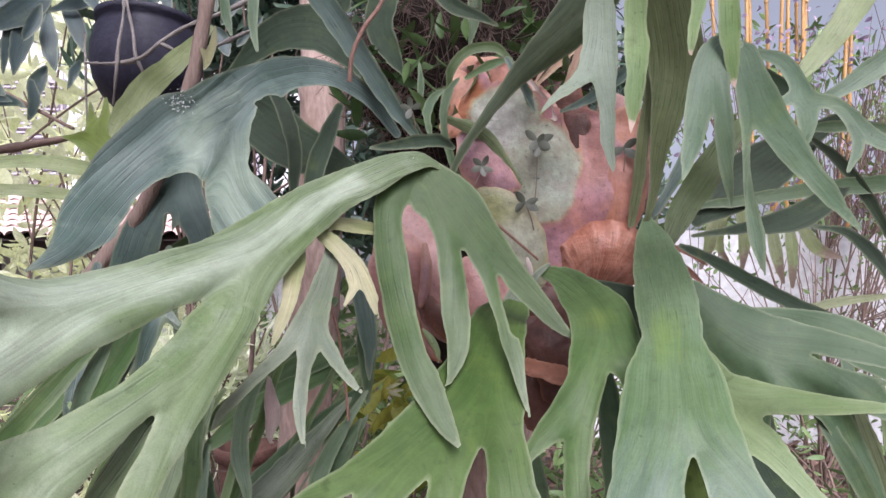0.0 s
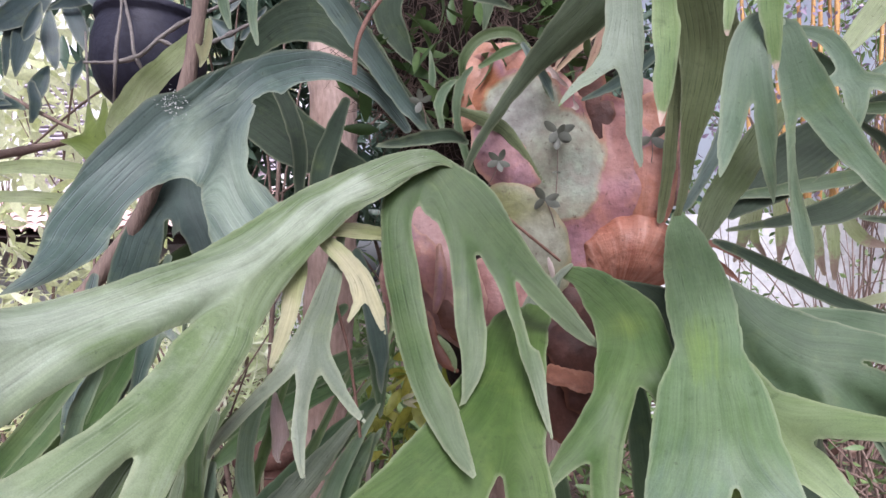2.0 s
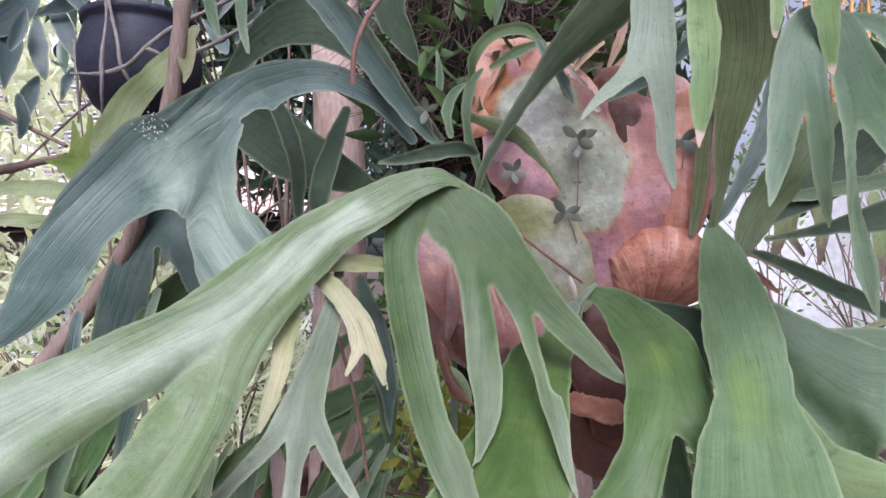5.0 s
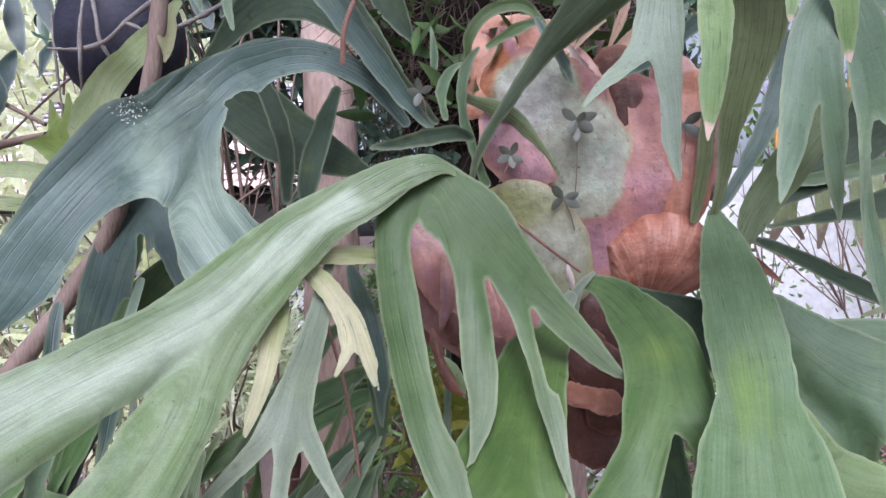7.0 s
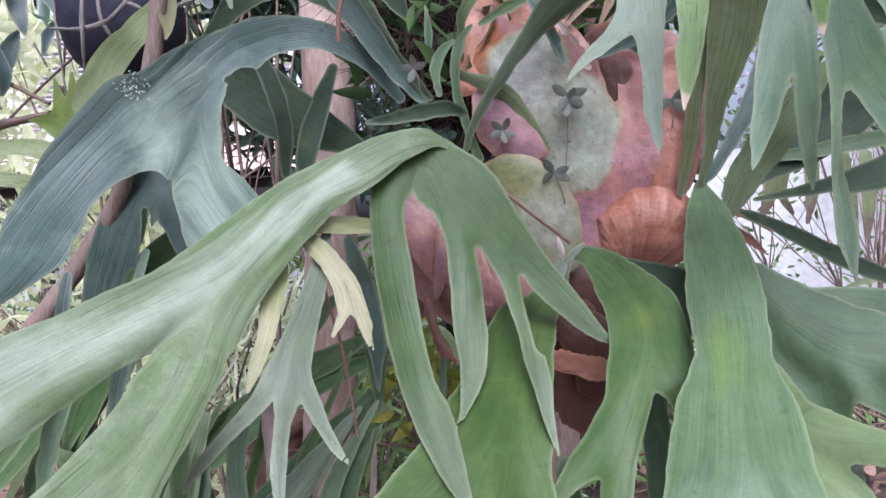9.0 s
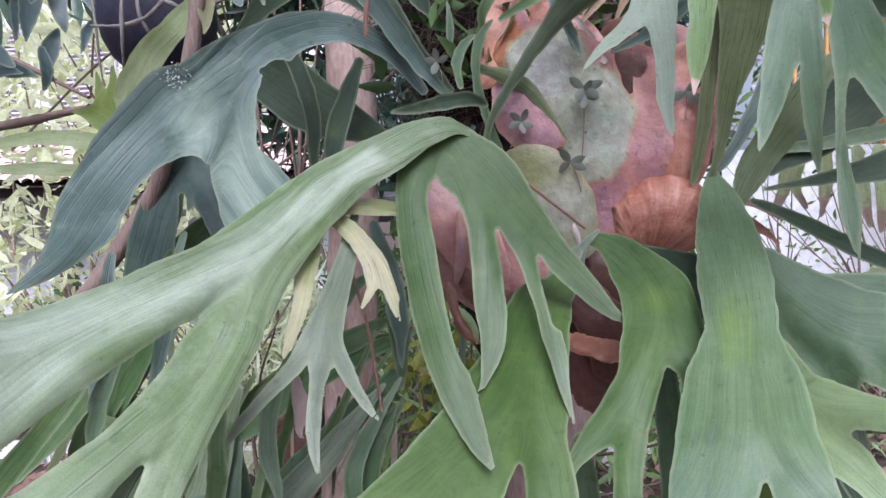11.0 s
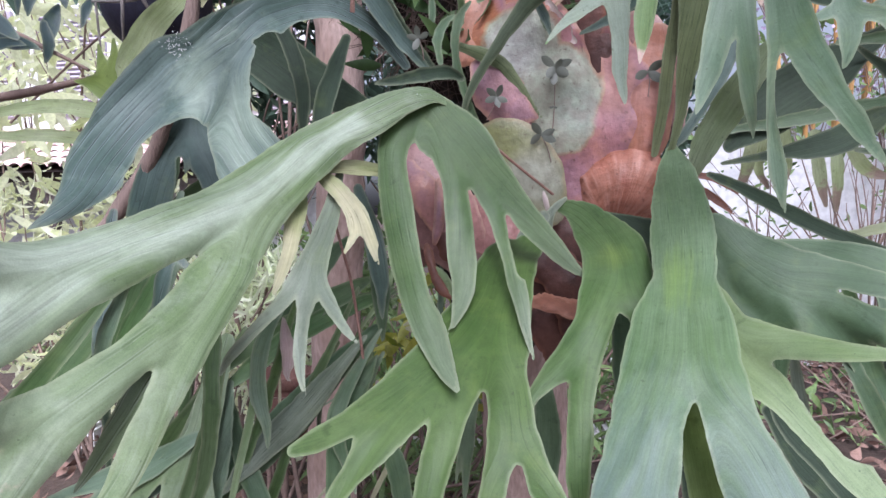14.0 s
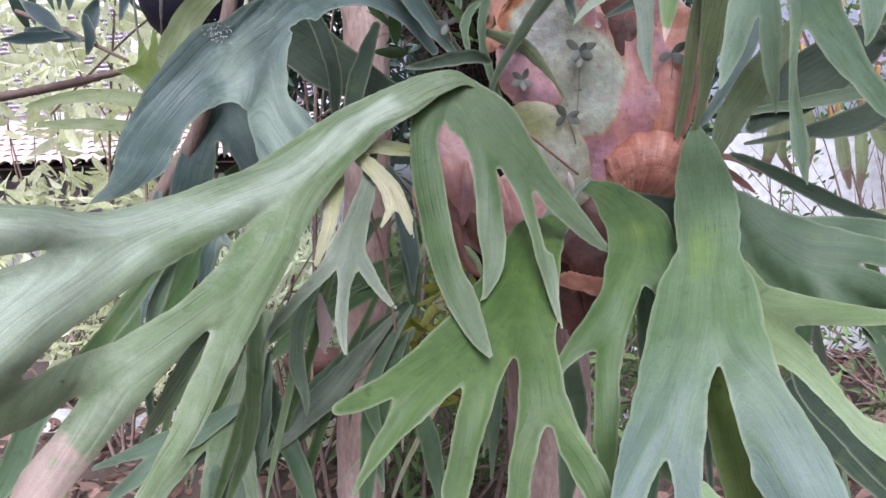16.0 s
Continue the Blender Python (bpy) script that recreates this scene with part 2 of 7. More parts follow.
def shield_material(name, base, second, third, rim, rough=0.5, fibres=False, edging=0.8, zones=(), pleats=None):
    """Papery shield frond: stained patches, radial fibres and a rust-coloured rim. zones: large patches of their own
    colour, each with ellipses in the fern's own x and z; pleats: the x and z from which folds fan out."""
    n = Nodes(name)
    vec, edge, _ = blade_coords(n, 110.0, 7.0)
    ob = n.coords()
    wob = n.noise(ob, 26.0, 5, 0.6)
    patch = n.ramp(n.noise(ob, 8.0, 4, 0.6), (0.38, 0.0), (0.62, 1.0))
    col = n.mix(patch, base, second)
    col = n.mix(n.ramp(n.noise(ob, 19.0, 5, 0.65), (0.50, 0.0), (0.70, 0.8)), col, third)
    for ellipses, colour, soft, ring in zones:
        far = None
        for (cx, cz), (rx, rz) in ellipses:
            m = n.tree.nodes.new("ShaderNodeMapping")
            m.inputs["Scale"].default_value = (1 / rx, 0, 1 / rz)
            m.inputs["Location"].default_value = (-cx / rx, 0, -cz / rz)
            n.link(ob, m.inputs["Vector"])
            v = n.tree.nodes.new("ShaderNodeVectorMath")
            v.operation = "LENGTH"
            n.link(m.outputs[0], v.inputs[0])
            far = v.outputs["Value"] if far is None else n.math("MINIMUM", far, v.outputs["Value"])
        far = n.math("ADD", far, n.math("MULTIPLY", n.math("SUBTRACT", wob, 0.5), 0.55))
        inside = n.ramp(n.math("SUBTRACT", far, 0.5), (0.5 - soft, 1.0), (0.5 + soft * 0.3, 0.0))
        col = n.mix(inside, col, colour)
        if ring:
            col = n.mix(n.ramp(n.math("SUBTRACT", far, 0.5), (0.5 - soft * 1.2, 0.0), (0.5, 0.55), (0.5 + soft * 0.5, 0.0)), col, ring)
    fib = n.noise(vec, 1.0, 4) if fibres else n.noise(ob, 48.0, 5, 0.65)
    col = n.mix(n.math("MULTIPLY", n.ramp(fib, (0.36, 1.0), (0.62, 0.0)), 0.34), col, tuple(c * 0.45 for c in base))
    height = n.math("ADD", n.math("MULTIPLY", fib, 0.6), n.noise(ob, 90.0, 5))
    if pleats:
        sep = n.tree.nodes.new("ShaderNodeSeparateXYZ")
        n.link(ob, sep.inputs[0])
        ang = n.math("ARCTAN2", n.math("SUBTRACT", sep.outputs[0], pleats[0]), n.math("SUBTRACT", sep.outputs[2], pleats[1]))
        com = n.tree.nodes.new("ShaderNodeCombineXYZ")
        n.link(n.math("MULTIPLY", ang, 7.0), com.inputs[0])
        n.link(n.math("MULTIPLY", sep.outputs[2], 9.0), com.inputs[1])
        fold = n.noise(com.outputs[0], 1.0, 4, 0.6)
        col = n.mix(n.ramp(fold, (0.48, 0.0), (0.68, 0.6)), col, (0.56, 0.32, 0.25))
        col = n.mix(n.ramp(fold, (0.32, 0.5), (0.50, 0.0)), col, (0.27, 0.085, 0.05))
        height = n.math("ADD", height, n.math("MULTIPLY", fold, 1.8))
    rimfac = n.math("SUBTRACT", 1.0, n.math("MULTIPLY", n.math("ADD", edge, n.math("MULTIPLY", n.math("SUBTRACT", wob, 0.5), 0.02)), 130.0))
    col = n.mix(n.ramp(rimfac, (0.0, 0.0), (0.8, edging)), col, rim)
    col = n.mix(n.math("MULTIPLY", n.ramp(n.noise(ob, 120.0, 3), (0.28, 1.0), (0.35, 0.0)), 0.55), col, (0.12, 0.06, 0.04))
    hsv = n.tree.nodes.new("ShaderNodeHueSaturation")
    n.link(col, hsv.inputs["Color"])
    n.link(n.math("ADD", n.math("ADD", n.math("MULTIPLY", n.noise(ob, 60.0, 5, 0.7), 0.8), n.math("MULTIPLY", n.noise(ob, 11.0, 4, 0.6), 0.9)), 0.15), hsv.inputs["Value"])
    n.bump(height, 0.6, 0.003)
    return n.finish(hsv.outputs["Color"], n.ramp(wob, (0.3, rough - 0.1), (0.7, rough + 0.15)), 0.4)


BODY_ZONES = (
    ((((0.142, 0.304), (0.053, 0.077)),), (0.34, 0.165, 0.135), 0.30, None),
    ((((-0.074, 0.400), (0.037, 0.077)),), (0.42, 0.165, 0.075), 0.25, None),
    ((((-0.010, 0.356), (0.071, 0.070)), ((0.059, 0.282), (0.068, 0.078)), ((0.059, 0.221), (0.049, 0.049)),), (0.34, 0.37, 0.275), 0.10, (0.36, 0.27, 0.13)),
    ((((-0.019, 0.352), (0.051, 0.049)),), (0.58, 0.61, 0.54), 0.45, None),
    ((((0.081, 0.248), (0.039, 0.048)),), (0.29, 0.33, 0.26), 0.35, None),
)
SHIELD = shield_material("shield_grey_green", (0.38, 0.185, 0.185), (0.31, 0.17, 0.205), (0.47, 0.225, 0.155), (0.46, 0.25, 0.16), 0.46, False, 0.5, BODY_ZONES)
SHIELDOLIVE = shield_material("shield_olive", (0.23, 0.24, 0.13), (0.30, 0.30, 0.21), (0.26, 0.22, 0.10), (0.32, 0.24, 0.12), 0.5, False, 0.5, (((((-0.061, 0.194), (0.077, 0.038)),), (0.19, 0.20, 0.075), 0.4, None), ((((0.009, 0.128), (0.060, 0.044)),), (0.33, 0.335, 0.26), 0.4, None)))
SHIELDPINK = shield_material("shield_pink_brown", (0.40, 0.190, 0.150), (0.30, 0.165, 0.180), (0.42, 0.21, 0.14), (0.42, 0.23, 0.16), 0.42)
SHIELDMAUVE = shield_material("shield_mauve", (0.38, 0.21, 0.21), (0.31, 0.19, 0.245), (0.44, 0.225, 0.175), (0.42, 0.24, 0.17), 0.42)
SHIELDORANGE = shield_material("shield_rust", (0.47, 0.215, 0.125), (0.42, 0.20, 0.155), (0.38, 0.135, 0.065), (0.46, 0.25, 0.16), 0.45, True)
SHIELDRED = shield_material("shield_red_brown", (0.31, 0.155, 0.135), (0.38, 0.225, 0.205), (0.22, 0.09, 0.07), (0.42, 0.27, 0.21), 0.42)
SHIELDRUST = shield_material("shield_rust_brown", (0.27, 0.115, 0.07), (0.34, 0.15, 0.095), (0.18, 0.07, 0.045), (0.40, 0.20, 0.13))
# brown shields; also stands in for shade inside the crevice and lower cavity
SHIELDBROWN = shield_material("shield_brown_or_hollow", (0.095, 0.042, 0.032), (0.15, 0.068, 0.05), (0.06, 0.028, 0.022), (0.20, 0.085, 0.05))
NUB = shield_material("shield_new_bronze", (0.40, 0.165, 0.105), (0.46, 0.21, 0.14), (0.34, 0.12, 0.075), (0.24, 0.08, 0.045), 0.36, True, 0.5, (), (0.141, 0.031))


def plain_material(name, base, second, scale, rough, bump=0.4, dist=0.004, stretch=None, spec=0.4):
    n = Nodes(name)
    vec = n.coords()
    if stretch:
        m = n.tree.nodes.new("ShaderNodeMapping")
        m.inputs["Scale"].default_value = stretch
        n.link(vec, m.inputs["Vector"])
        vec = m.outputs[0]
    big = n.noise(vec, scale, 4, 0.6)
    small = n.noise(vec, scale * 9, 4, 0.6)
    col = n.mix(n.ramp(big, (0.35, 0.0), (0.65, 1.0)), base, second)
    col = n.mix(n.math("MULTIPLY", n.ramp(small, (0.35, 1.0), (0.6, 0.0)), 0.45), col, tuple(c * 0.5 for c in base))
    n.bump(n.math("ADD", n.math("MULTIPLY", big, 0.4), small), bump, dist)
    return n.finish(col, rough, spec)


def leaf_material(name, base, second, rough=0.45, trans=0.25):
    """Small leaves joined into one mesh: each takes its own shade."""
    n = Nodes(name)
    col = n.mix(n.islands(), base, second)
    col = n.mix(n.math("MULTIPLY", n.ramp(n.noise(n.coords(), 60.0, 2), (0.35, 1.0), (0.6, 0.0)), 0.3), col, tuple(c * 0.5 for c in base))
    n.translucent(col, trans)
    return n.finish(col, rough, 0.4)


BARK = plain_material("bark_pink_brown", (0.36, 0.25, 0.205), (0.60, 0.46, 0.405), 11.0, 0.8, 0.7, 0.006, (1, 1, 0.3))
PALEROOT = plain_material("root_grey", (0.20, 0.18, 0.17), (0.30, 0.27, 0.25), 40.0, 0.85, 0.8, 0.003)
STEM = plain_material("stem_grey_brown", (0.24, 0.17, 0.14), (0.33, 0.25, 0.21), 30.0, 0.75, 0.8, 0.003, (1, 1, 0.15))
TWIG = plain_material("twig_brown", (0.16, 0.11, 0.09), (0.24, 0.17, 0.14), 40.0, 0.8)
RUNNER = plain_material("runner_rust", (0.22, 0.115, 0.085), (0.31, 0.18, 0.14), 60.0, 0.6)
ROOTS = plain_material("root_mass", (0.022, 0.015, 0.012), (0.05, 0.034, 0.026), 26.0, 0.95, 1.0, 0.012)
FIBRE = plain_material("root_fibre", (0.09, 0.06, 0.05), (0.24, 0.17, 0.14), 30.0, 0.9)
# black plastic; the blue cast is its reflected sheen, put into the base colour
POT = plain_material("pot_black_plastic", (0.014, 0.014, 0.030), (0.030, 0.030, 0.050), 9.0, 0.60, 0.5, 0.004, None, 0.35)
GROUND = plain_material("ground_leaf_litter", (0.055, 0.038, 0.03), (0.10, 0.07, 0.055), 3.0, 0.95, 0.9, 0.03)
WALLWHITE = plain_material("render_white", (0.66, 0.67, 0.68), (0.58, 0.59, 0.61), 1.5, 0.85, 0.2, 0.003)
TILE = plain_material("roof_tile_clay", (0.60, 0.42, 0.39), (0.70, 0.53, 0.49), 2.0, 0.8)
TIMBER = plain_material("timber_dark", (0.05, 0.035, 0.035), (0.08, 0.06, 0.055), 5.0, 0.7)
SHUTTER = plain_material("shutter_grey", (0.33, 0.30, 0.36), (0.40, 0.37, 0.42), 5.0, 0.6)
CANE = plain_material("cane_amber", (0.38, 0.20, 0.06), (0.50, 0.30, 0.11), 8.0, 0.5, 0.3, 0.003, (1, 1, 0.3))
# yellow-green leaves bleached towards white: the bright garden's glare is put into the colour
GARDEN = leaf_material("leaves_yellow_glare", (0.74, 0.79, 0.46), (0.90, 0.92, 0.74), 0.5, 0.65)
TREELEAF = leaf_material("leaves_dark", (0.045, 0.085, 0.060), (0.10, 0.16, 0.11), 0.35, 0.15)
SHRUB = leaf_material("leaves_shrub", (0.10, 0.17, 0.06), (0.22, 0.32, 0.12), 0.45, 0.25)
PURPLE = leaf_material("flowers_purple", (0.30, 0.22, 0.34), (0.52, 0.44, 0.55), 0.6, 0.2)
LITTER = leaf_material("dead_leaves", (0.10, 0.055, 0.042), (0.30, 0.19, 0.15), 0.8, 0.05)
EPIPHYTE = leaf_material("leaves_grey_purple", (0.075, 0.088, 0.062), (0.135, 0.140, 0.115), 0.45, 0.05)
MOSSLEAF = leaf_material("leaves_fresh_small", (0.05, 0.10, 0.03), (0.11, 0.18, 0.06), 0.4, 0.2)
TREELEAF2 = frond_material("leaf_dark_blue", (0.024, 0.046, 0.046), (0.036, 0.064, 0.062), (0.07, 0.10, 0.11), 0.3, 0.36, 0.1)
FLAKE = leaf_material("scale_white", (0.32, 0.36, 0.34), (0.50, 0.53, 0.50), 0.7, 0.05)
TERRACOTTA = plain_material("terracotta", (0.13, 0.066, 0.05), (0.18, 0.095, 0.075), 12.0, 0.85, 0.5, 0.003)
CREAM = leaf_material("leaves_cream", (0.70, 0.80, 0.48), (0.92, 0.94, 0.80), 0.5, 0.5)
YELLOWLEAF = leaf_material("leaves_yellow_green", (0.20, 0.26, 0.03), (0.52, 0.50, 0.10), 0.4, 0.3)
STONE = plain_material("stone_pale", (0.55, 0.54, 0.53), (0.72, 0.71, 0.70), 6.0, 0.85, 0.6, 0.01)
YELLOWFLOWER = leaf_material("flowers_yellow", (0.75, 0.50, 0.05), (0.80, 0.62, 0.15), 0.5, 0.2)


# ---- builders ----
def mesh_from(name, verts, tris, mats, mat_index=None, smooth=True):
    me = bpy.data.meshes.new(name)
    verts = np.asarray(verts, np.float32)
    tris = np.asarray(tris, np.int32)
    k = tris.shape[1]
    me.vertices.add(len(verts))
    me.vertices.foreach_set("co", verts.ravel())
    me.loops.add(tris.size)
    me.loops.foreach_set("vertex_index", tris.ravel())
    me.polygons.add(len(tris))
    me.polygons.foreach_set("loop_start", np.arange(0, tris.size, k, dtype=np.int32))
    for m in mats:
        me.materials.append(m)
    if mat_index is not None:
        me.polygons.foreach_set("material_index", np.asarray(mat_index, np.int32))
    me.update(calc_edges=True)
    if not smooth:
        me.polygons.foreach_set("use_smooth", np.zeros(len(tris), bool))
    else:
        me.polygons.foreach_set("use_smooth", np.ones(len(tris), bool))
    return me


def child(name, me, parent, label=""):
    ob = new(name, me)
    ob.parent = parent
    if parent is not None:
        ob.matrix_parent_inverse = Matrix.Translation(-parent.location)
    return tagged(ob, label) if label else ob


def part(name, bm, material, parent, label=""):
    me = bpy.data.meshes.new(name)
    bm.to_mesh(me)
    bm.free()
    me.materials.append(material)
    return child(name, me, parent, label)


def thing(name, place, label, category, group="", kind=""):
    ob = new(name)
    ob.location = place
    ob.empty_display_size = 0.05
    return tagged(ob, label, category, group, kind)


def smooth_line(nodes, step):
    """Catmull-Rom through the nodes, at even steps."""
    p = np.asarray(nodes, float)
    p = np.vstack([2 * p[0] - p[1], p, 2 * p[-1] - p[-2]])
    out = []
    for i in range(1, len(p) - 2):
        m = max(2, int(np.linalg.norm(p[i + 1, :3] - p[i, :3]) / step))
        t = np.linspace(0, 1, m, endpoint=False)[:, None]
        a, b, c, d = p[i - 1], p[i], p[i + 1], p[i + 2]
        out.append(0.5 * (2 * b + (c - a) * t + (2 * a - 5 * b + 4 * c - d) * t ** 2 + (3 * b - a - 3 * c + d) * t ** 3))
    out.append(p[-2:-1])
    return np.vstack(out)


RNG = np.random.default_rng(7)


def ripple(u, v, size, rng):
    """A soft uneven field of about unit height."""
    out = np.zeros_like(u)
    for k in range(5):
        ang, ph = rng.uniform(0, 6.28), rng.uniform(0, 6.28)
        f = 6.28 / (size * rng.uniform(0.5, 1.6))
        out += np.sin((u * math.cos(ang) + v * math.sin(ang)) * f + ph)
    return out / 3.0


def calm(field, mask, passes):
    """Evens out a field on a grid, inside the mask."""
    total, weight = field * mask, mask.copy()
    for _ in range(passes):
        for x in (0, 1):
            total = total + 0.5 * (np.roll(total, 1, x) + np.roll(total, -1, x))
            weight = weight + 0.5 * (np.roll(weight, 1, x) + np.roll(weight, -1, x))
    return np.where(mask > 0, total / np.maximum(weight, 1e-9), field)


def sheen_band(points, count):
    """Spots of painted sheen strung along a line; each point is x, y, z and the spot's radius."""
    q = np.array(points)
    s = np.linspace(0, len(q) - 1, count)
    q = np.column_stack([np.interp(s, np.arange(len(q)), q[:, k]) for k in range(4)])
    return [(x, y, z, r, r) for x, y, z, r in q]


def blade(parent, name, material, face, spines, cup=0.1, thick=0.0018, wave=0.003, cell=0.0042, dry_or_sheen=0.0, round_fork=0.0035, lean=0.25, ridge=1.0, wobble=0.0011, cuts=(), stains_or_sheen=(), fold=0.0):
    """A forked frond. Each spine is a limb, given as x, y, z and half width from its root to its tip; limbs run together with
    rounded forks; fold: the depth of the long creases; cuts are the open sinuses between limbs, given alike. The blade is channelled (cup), rippled (wave), its lower side stands forward (lean), and it has a front,
    a back and a rim."""
    rng = np.random.default_rng(int(RNG.integers(1 << 30)))
    n = Vector(face).normalized()
    u_ax = Vector((0, 0, 1)).cross(n).normalized()
    v_ax = n.cross(u_ax)
    basis = np.array([u_ax, v_ax, n])
    lines = []
    for s in spines:
        q = smooth_line(s, 0.012)
        uvh = q[:, :3] @ basis.T
        lines.append(np.column_stack([uvh, np.maximum(q[:, 3], 0.0008)]))
    allp = np.vstack(lines)
    pad = allp[:, 3].max() + 0.02
    lo, hi = allp[:, :2].min(0) - pad, allp[:, :2].max(0) + pad
    gu, gv = np.arange(lo[0], hi[0], cell), np.arange(lo[1], hi[1], cell)
    U, V = np.meshgrid(gu, gv)
    shape = U.shape
    U, V = U.ravel(), V.ravel()
    dist, high, acr, alo, dri, wid, low = ([] for _ in range(7))
    for L in lines:
        bd, bh, ba, bl, br, bw = np.full(U.size, 9.0), np.zeros(U.size), np.zeros(U.size), np.zeros(U.size), np.full(U.size, 9.0), np.ones(U.size) * 0.01
        bo = np.zeros(U.size)
        reach = L[:, 3].max() + 0.03
        run = np.concatenate([[0], np.cumsum(np.linalg.norm(np.diff(L[:, :3], axis=0), axis=1))])
        box = np.nonzero((U > L[:, 0].min() - reach) & (U < L[:, 0].max() + reach) & (V > L[:, 1].min() - reach) & (V < L[:, 1].max() + reach))[0]
        for i in range(len(L) - 1):
            a, b = L[i], L[i + 1]
            r = max(a[3], b[3]) + 0.025
            near = box[(U[box] > min(a[0], b[0]) - r) & (U[box] < max(a[0], b[0]) + r) & (V[box] > min(a[1], b[1]) - r) & (V[box] < max(a[1], b[1]) + r)]
            if not near.size:
                continue
            e = b[:2] - a[:2]
            pu, pv = U[near] - a[0], V[near] - a[1]
            t = np.clip((pu * e[0] + pv * e[1]) / max(e @ e, 1e-12), 0, 1)
            du, dv = pu - t * e[0], pv - t * e[1]
            w = a[3] + (b[3] - a[3]) * t
            d = np.hypot(du, dv) - w
            hit = d < bd[near]
            k = near[hit]
            bd[k] = d[hit]
            bh[k] = (a[2] + (b[2] - a[2]) * t)[hit]
            ba[k] = (np.sign(du * e[1] - dv * e[0]) * np.hypot(du, dv))[hit]
            bl[k] = (run[i] + (run[i + 1] - run[i]) * t)[hit]
            br[k] = run[-1] - bl[k]
            bw[k] = w[hit]
            bo[k] = dv[hit]
        dist.append(bd), high.append(bh), acr.append(ba), alo.append(bl), dri.append(br), wid.append(bw), low.append(bo)
    D = np.array(dist)
    dmin = D.min(0)
    soft = round_fork
    W = np.exp(-(D - dmin) / soft)
    f = dmin - soft * 0.6 * np.log(W.sum(0)) * (np.abs(dmin) < 0.06)
    W2 = np.exp(-(D - dmin) / 0.012)
    W2 /= W2.sum(0)
    h = (W2 * np.array(high)).sum(0)
    across = (W2 * np.array(acr)).sum(0)
    along = (W2 * np.array(alo)).sum(0)
    width = (W2 * np.array(wid)).sum(0)
    mask = (dmin < 0.022).reshape(shape).astype(float)
    h, across, along = (calm(x.reshape(shape), mask, 7).ravel() for x in (h, across, along))
    pure = 1 - (W2 * np.abs(np.array(acr) - across)).sum(0) / 0.035
    remain = np.take_along_axis(np.array(dri), D.argmin(0)[None], 0)[0]
    for c in cuts:
        q = smooth_line(c, 0.012)
        q = np.column_stack([q[:, :3] @ basis.T, np.maximum(q[:, 3], 0.001)])
        gap = np.full(U.size, 9.0)
        for a, b in zip(q[:-1], q[1:]):
            e = b[:2] - a[:2]
            t = np.clip(((U - a[0]) * e[0] + (V - a[1]) * e[1]) / max(e @ e, 1e-12), 0, 1)
            gap = np.minimum(gap, np.hypot(U - a[0] - t * e[0], V - a[1] - t * e[1]) - a[3] - (b[3] - a[3]) * t)
        f = np.maximum(f, -gap)
    f = f + wobble * (ripple(U, V, 0.05, rng) + 0.4 * ripple(U, V, 0.016, rng)) * (width > 0.006)
    # the channel: raised towards the rims, and soft ripples
    rel = np.clip(1 + f / np.maximum(width, 0.003), 0, 1.3)
    h = h - lean * calm((W2 * np.array(low)).sum(0).reshape(shape), mask, 7).ravel()
    h = h + cup * width * (rel ** 2 - 0.6) + wave * ripple(U, V, 0.16, rng) + wave * 0.16 * rel ** 3 * ripple(U, V, 0.05, rng)
    h = h + ridge * 0.00032 * np.sin(across * 560 + 1.5 * ripple(U, V, 0.25, rng)) * np.clip(width / 0.03, 0, 1)
    h = h + fold * np.clip(width / 0.03, 0, 1) * np.abs(np.sin(across * 78 + 0.6 + 0.8 * ripple(U, V, 0.3, rng)))
    # cut the grid along the outline
    nv, nu = shape
    idx = np.arange(nu * nv).reshape(shape)
    a, b, c, d = idx[:-1, :-1].ravel(), idx[:-1, 1:].ravel(), idx[1:, 1:].ravel(), idx[1:, :-1].ravel()
    T = np.vstack([np.column_stack([a, b, c]), np.column_stack([a, c, d])])
    inside = f < 0
    cnt = inside[T].sum(1)
    full = T[cnt == 3]
    one, two = T[cnt == 1], T[cnt == 2]
    one = np.take_along_axis(one, (np.argmax(inside[one], 1)[:, None] + np.arange(3)) % 3, 1)
    two = np.take_along_axis(two, (np.argmin(inside[two], 1)[:, None] + np.arange(3)) % 3, 1)
    pairs = np.vstack([one[:, [0, 1]], one[:, [0, 2]], two[:, [0, 1]], two[:, [0, 2]]])
    key = np.sort(pairs, 1)
    uniq, inv = np.unique(key[:, 0] * (nu * nv) + key[:, 1], return_inverse=True)
    p, q = uniq // (nu * nv), uniq % (nu * nv)
    s = np.clip(f[p] / (f[p] - f[q]), 0.02, 0.98)
    base = nu * nv
    e = base + inv
    o, w = len(one), len(two)
    e1, e2, e3, e4 = e[:o], e[o:2 * o], e[2 * o:2 * o + w], e[2 * o + w:]
    tris = np.vstack([full, np.column_stack([one[:, 0], e1, e2]), np.column_stack([e3, two[:, 1], two[:, 2]]), np.column_stack([e3, two[:, 2], e4])])
    rim = np.vstack([np.column_stack([e1, e2]), np.column_stack([e4, e3])])
    ext = lambda arr: np.concatenate([arr, arr[p] + (arr[q] - arr[p]) * s])
    cols = [ext(x) for x in (U, V, h, across, along, remain, f, pure)]
    used, back_map = np.unique(tris, return_inverse=True)
    tris = back_map.reshape(tris.shape)
    look_up = np.full(base + len(uniq), -1)
    look_up[used] = np.arange(len(used))
    rim = look_up[rim]
    u, v, hh, across, along, remain, fe, pure = (x[used] for x in cols)
    P = np.column_stack([u, v, hh])
    m = len(P)
    B = P.copy()
    B[:, 2] -= thick
    rim_ids = np.unique(rim)
